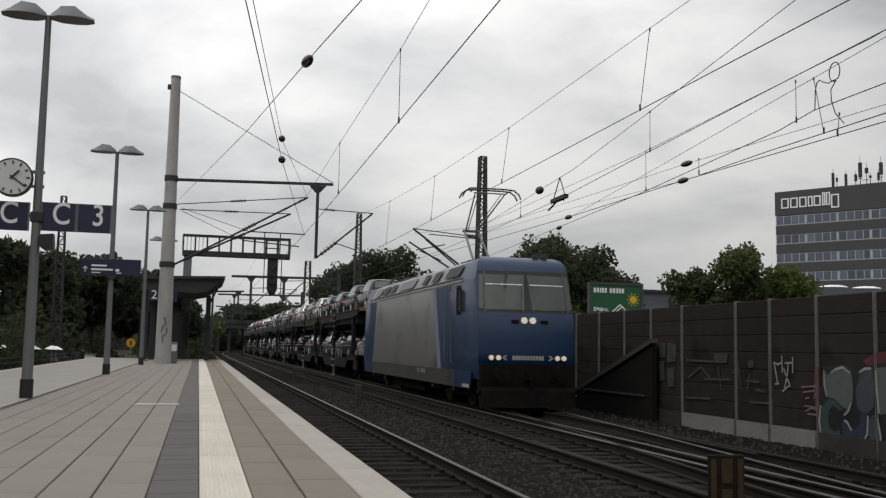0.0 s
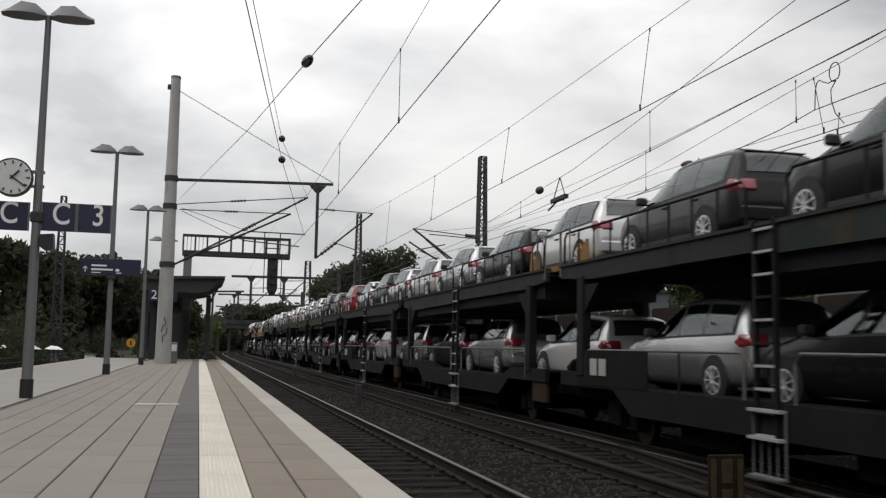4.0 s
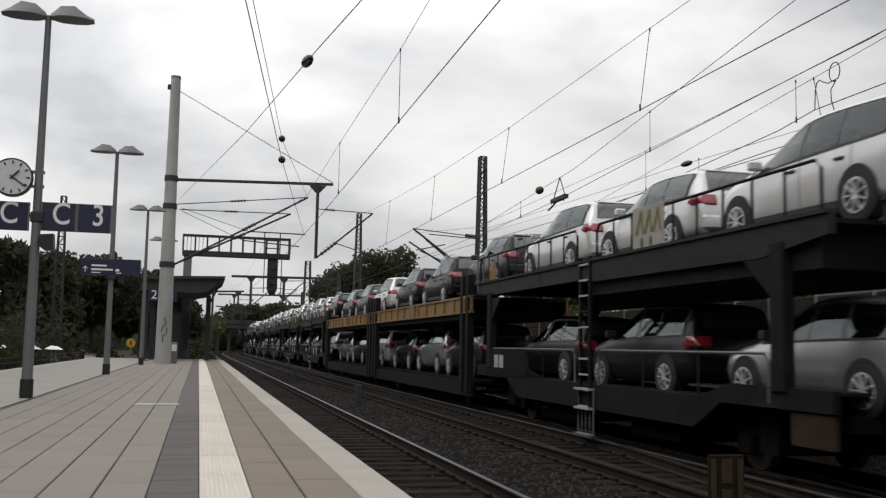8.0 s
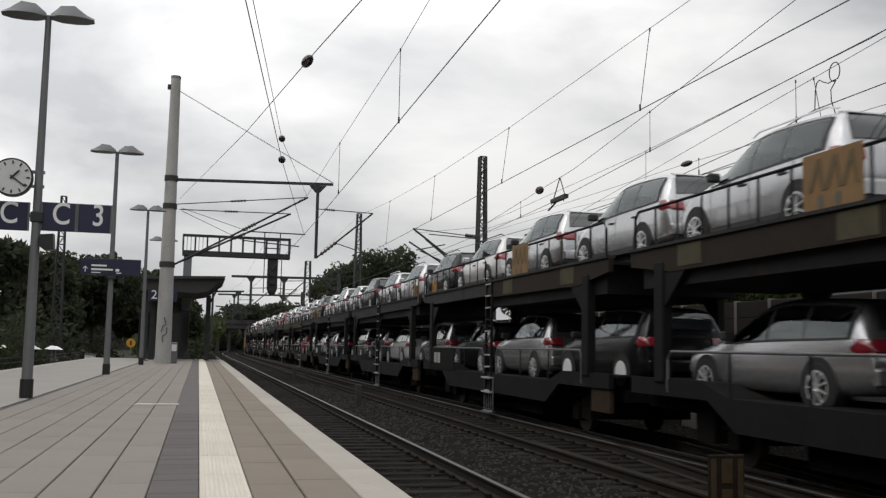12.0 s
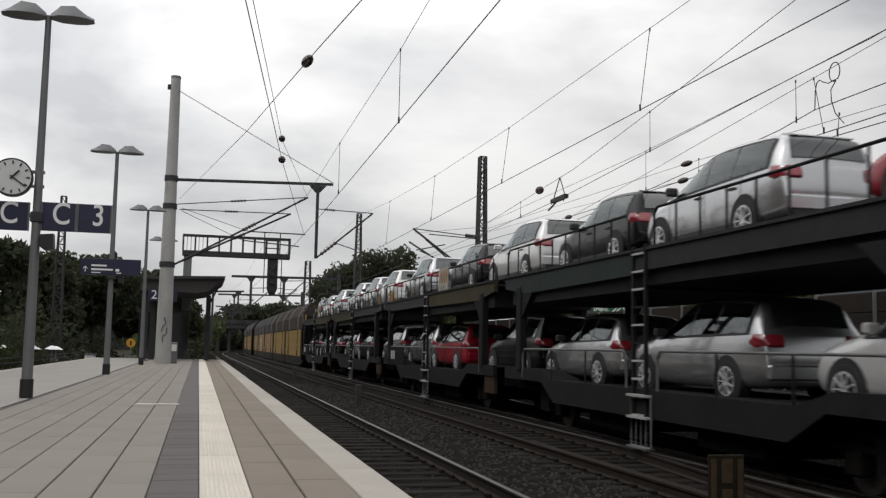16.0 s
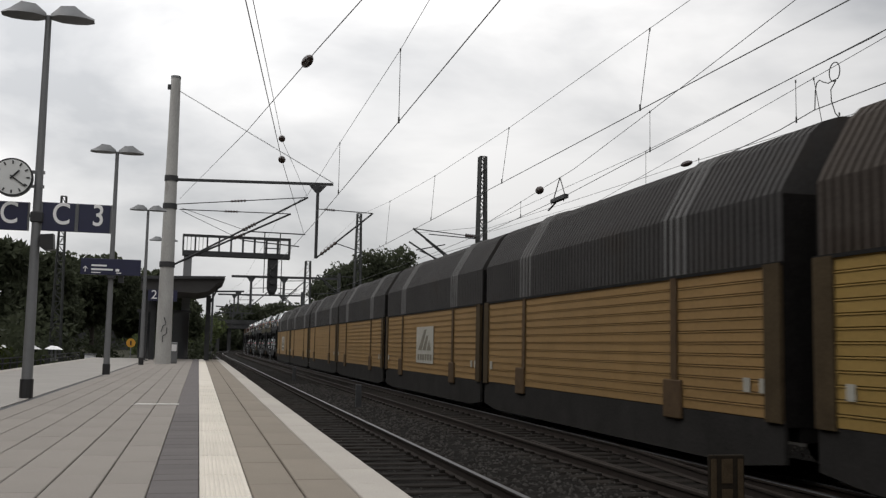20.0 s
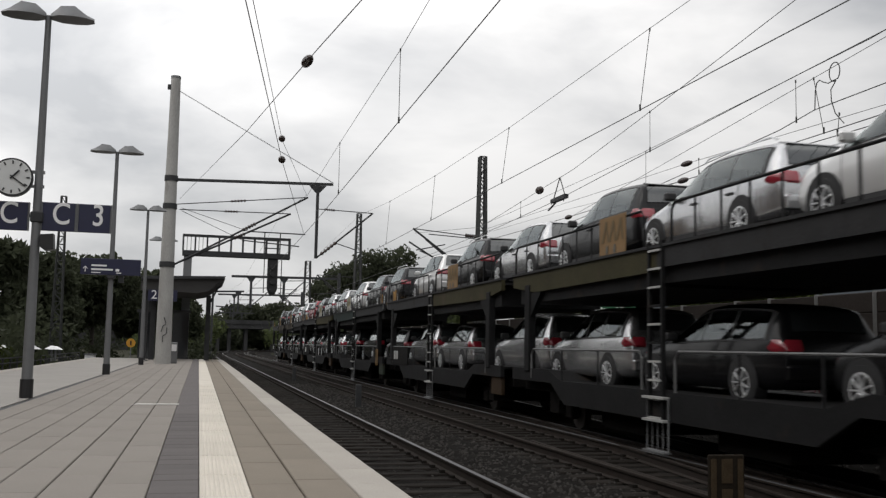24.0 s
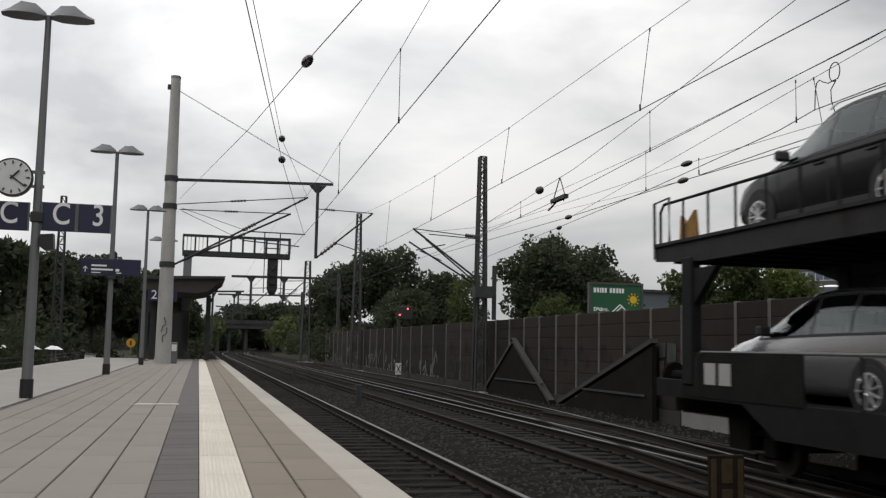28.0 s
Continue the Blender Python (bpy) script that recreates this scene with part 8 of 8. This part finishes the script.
def closed_unit(wide_end, roof_mat, side_mat, with_board):
    w = thing("closed_wagon", "closed vehicle wagon with ochre ribbed sides and a dark corrugated roof", "railway wagon", "closed vehicle wagons")
    e = UNIT / 2
    ya, yb = (-e + (0.36 if wide_end < 0 else 0.20)), (e - (0.36 if wide_end > 0 else 0.20))
    half = [(1.45, 2.66), (1.45, 3.62), (1.36, 3.80), (0.98, 4.45), (0.80, 4.62), (0.5, 4.72), (0, 4.75)]
    prof = [(-x, z) for x, z in half] + [(x, z) for x, z in half[-2::-1]]
    b = bm_new()
    n = int((yb - ya) / 0.17)
    rows = []
    for k in range(n):
        for u, g in ((0.0, 0.0), (0.60, 0.0), (0.68, -0.055), (0.92, -0.055)):
            y = ya + (yb - ya) * (k + u) / n
            rows.append([b.verts.new((x * (1 + g / 1.45), y, z + (g if abs(x) < 1.3 else 0))) for x, z in prof])
    for p, q in zip(rows, rows[1:]):
        for i in range(len(prof) - 1):
            b.faces.new((p[i], p[i + 1], q[i + 1], q[i]))
    b.faces.new(rows[0])
    b.faces.new(rows[-1])
    part("roof", b, roof_mat, w, "dark grey corrugated sliding roof")
    for q in (ya + 2.95, yb - 3.25):
        for o in (-0.33, -0.11, 0.11, 0.33):
            b = bm_new()
            rows = [[b.verts.new((x * 1.018, q + o + d, z + (0.032 if abs(x) < 1.3 else 0.0) + 0.005)) for x, z in prof] for d in (-0.018, 0.018)]
            base_ = [[b.verts.new((x, q + o + d, z)) for x, z in prof] for d in (-0.03, 0.03)]
            for p, r in ((rows[0], rows[1]), (base_[0], rows[0]), (rows[1], base_[1])):
                for i in range(len(prof) - 1):
                    b.faces.new((p[i], p[i + 1], r[i + 1], r[i]))
            part("roof_rib", b, RIB_PALE, w, "pale raised rib round the roof")
    b = bm_new()
    box(b, 1.40, 1.46, ya + 0.04, yb - 0.04, -0.05, 2.64)
    part("far_side", b, side_mat, w, "ochre steel side")
    for side in (-1,):
        nb = 12
        for k in range(nb):
            z0, z1 = 0.58 + k * (2.64 - 0.58) / nb, 0.58 + (k + 1) * (2.64 - 0.58) / nb
            b = bm_new()
            prism(b, [(side * 1.40, z0), (side * 1.458, z0 + 0.012), (side * 1.458, z1 - 0.030), (side * 1.470, z1 - 0.022), (side * 1.470, z1 - 0.004), (side * 1.40, z1)], ALONG, ya + 0.04, yb - 0.04)
            part("side_panel", b, side_mat, w, "ochre pressed steel side panel")
        b = bm_new()
        box(b, side * 1.46 - 0.03, side * 1.46 + 0.03, ya, yb, 2.63, 2.68)
        part("gutter", b, SILL_GREY, w)
        b = bm_new()
        prism(b, [(ya, 0.58), (ya, 0.02), (ya + 1.0, -0.10), (yb - 1.0, -0.10), (yb, 0.02), (yb, 0.58)], ACROSS, side * 1.42 - 0.03, side * 1.42 + 0.03)
        part("side_sill", b, SILL_BROWN, w, "brown-grey dirty side sill")
        for k, y in enumerate((ya + 3.0, yb - 3.0)):
            b = bm_new()
            box(b, side * 1.48 - 0.03, side * 1.48 + 0.03, y - 0.3, y + 0.3, 0.40, 1.02)
            bevel(b, 0.02)
            part("latch_cover", b, LATCH, w)
        for y in (ya + 2.95, yb - 3.25):
            b = bm_new()
            box(b, side * 1.485 - 0.012, side * 1.485 + 0.012, y - 0.10, y + 0.10, 1.0, 2.64)
            part("latch_bar", b, LATCH, w, "rusty brown latch bar")
        for y in (ya + 0.35, ya + 0.75, yb - 0.75):
            b = bm_new()
            box(b, side * 1.485 - 0.006, side * 1.485 + 0.006, y, y + 0.16, 0.92, 1.12)
            part("inscription_panel", b, BOARD_PALE, w, "small pale panel with unreadable lettering")
        for y in (ya + 0.08, yb - 0.08):
            b = bm_new()
            box(b, side * 1.47 - 0.03, side * 1.47 + 0.03, y - (0.08 if y < 0 else 0.30), y + (0.30 if y < 0 else 0.08), 0.55, 2.66)
            part("corner_post", b, CORNER_BROWN, w, "dirty brown corner post")
    if with_board:
        for side in (-1,):
            b = bm_new()
            box(b, side * 1.484 - 0.006, side * 1.484 + 0.006, -1.5, 1.0, 0.92, 2.15)
            cb = part("company_board", b, BOARD_PALE, w, "pale board with plain grey shapes")
            for pts in ([(0.7, 1.35), (-0.25, 2.05), (-0.5, 2.05), (0.15, 1.35)], [(0.0, 1.35), (-0.55, 1.85), (-0.8, 1.85), (-0.45, 1.35)], [(-0.6, 1.35), (-0.95, 1.7), (-1.2, 1.35)]):
                b = bm_new()
                prism(b, pts, ACROSS, *sorted((side * 1.491, side * 1.497)))
                part("board_shape", b, BOARD_SHADE, cb)
            for k in range(6):
                b = bm_new()
                box(b, *sorted((side * 1.491, side * 1.497)), -1.3 + 0.36 * k, -1.06 + 0.36 * k, 1.02, 1.22)
                part("board_bar", b, BOARD_SHADE, cb)
    b = bm_new()
    for y in (ya + 0.02, yb - 0.02):
        box(b, -1.42, 1.42, y - 0.03, y + 0.03, 0.5, 3.6)
    box(b, -1.2, 1.2, ya, yb, 0.3, 0.56)
    box(b, -0.9, 0.9, -e, e, 0.6, 2.9)
    part("end_wall", b, UNDER, w)
    for y in (ya + 2.2, yb - 2.2):
        wheelset(w, y, 0.46)
    b = bm_new()
    for side in (-1, 1):
        tube(b, (side * 0.87, -e, 1.06), (side * 0.87, e, 1.06), 0.1, 8)
    part("buffer", b, UNDER, w)
    return w


SIDE_OLD = mat("weathered_yellow_side", (0.25, 0.165, 0.050), 0.75, spec=0.2, var=0.16, scale=0.9, fine=15, rnd=0.05, stain=((0.16, 0.11, 0.04), 0.7, 0.56))
ROOF_OLD = mat("rusty_corrugated_roof", (0.046, 0.038, 0.032), 0.8, spec=0.15, var=0.25, scale=1.2, fine=18, stretch=(1, 0.4, 1), stain=((0.034, 0.026, 0.02), 0.9, 0.55))
units = {}
for k in range(8):
    key = (-1 if k % 2 == 0 else 1, k < 2, k in (3, 7))
    if key in units:
        w = copy_thing(units[key], Matrix())
    else:
        w = units[key] = closed_unit(key[0], ROOF_OLD if k < 2 else ROOF_RIB, SIDE_OLD if k < 2 else SIDE_YELLOW, key[2])
    TRAIN.append((w, A_END + UNIT * (k + 0.5), 0.0, 0.0))



# ---------------------------------------------------------------- paving slabs, the last of the large surfaces
ROWS = [(1.035, EDGE, COPING, "coping_slab", 1.98, "pale concrete coping slab"), (0.694, 1.028, SLAB_TAN, "paving_slab", 1.2, "tan paving slab"), (0.370, 0.681, SLAB_TAN, "paving_slab", 1.2, "tan paving slab"),
        (0.046, 0.363, SLAB_WHITE, "tactile_slab", 1.2, "white ribbed tactile slab"), (-0.272, 0.041, SLAB_DARK, "dark_slab", 0.30, "anthracite paving slab")]
x = -0.278
while x > -2.45:
    ROWS.append((x - 0.308, x, SLAB, "paving_slab", 1.2, "grey-brown paving slab"))
    x -= 0.319


def slab_mesh(w, l, name, material, ribs=False):
    b = bm_new()
    e = 0.006
    lo = [b.verts.new(p) for p in ((0, 0, -0.035), (w, 0, -0.035), (w, l, -0.035), (0, l, -0.035))]
    mi = [b.verts.new(p) for p in ((0, 0, -0.006), (w, 0, -0.006), (w, l, -0.006), (0, l, -0.006))]
    hi = [b.verts.new(p) for p in ((e, e, 0), (w - e, e, 0), (w - e, l - e, 0), (e, l - e, 0))]
    for p, q in ((lo, mi), (mi, hi)):
        for i in range(4):
            b.faces.new((p[i], p[(i + 1) % 4], q[(i + 1) % 4], q[i]))
    b.faces.new(hi)
    if ribs:
        for k in range(9):
            u = 0.02 + k * (w - 0.04) / 9
            prism(b, [(u, 0.0), (u + 0.006, 0.005), (u + 0.014, 0.005), (u + 0.02, 0.0)], ALONG, 0.01, l - 0.01)
    return mesh_of(b, name, material)


rnd = random.Random(11)
for x0, x1, m_, nm, ln, lab in ROWS:
    near = slab_mesh(x1 - x0, ln - 0.007, nm, m_, nm == "tactile_slab")
    rest = bm_new()
    y = first = 4.4 - rnd.random() * ln
    until = 4.4 + ln * (30 if ln < 1 else (15 if ln < 1.5 else 11))
    while y < PLAT_END - ln:
        if y < until:
            same(nm, near, plat, pose(x0, y, rnd.uniform(-0.0015, 0.0015), rnd.uniform(-0.05, 0.05), rnd.uniform(-0.12, 0.12), 0), lab)
        else:
            box(rest, x0, x1, y, y + ln - 0.007, -0.03, rnd.uniform(-0.001, 0.001))
        y += ln
    box(rest, x0, x1, PLAT_NEAR, first - 0.007, -0.03, 0.0)
    tagged(part("far_" + nm + "s", rest, m_, plat, lab + "s farther off"), kind="stuff")

def motions():
    """The whole train, braking slightly, on its way past the camera."""
    for ob, s, up, dx in TRAIN:
        rows = []
        t_bend = (s - 145.0) / 22.6
        times = [0.0]
        t = 0.0
        while t < min(t_bend, 28.0) - 2.0:
            t += 2.0
            times.append(t)
        for k in (7.0, 14.0, 21.0):
            if k > times[-1] + 1.0:
                times.append(k)
        times.append(28.0)
        for t in times:
            y = s - (22.989 * t - 0.014747 * t * t)
            sx, turn = bend(y)
            rows.append((t, pose(TRAIN_X + dx + sx, y, TRAIN_Z + up, 0, 0, turn)))
        walk(ob, rows)


motions()
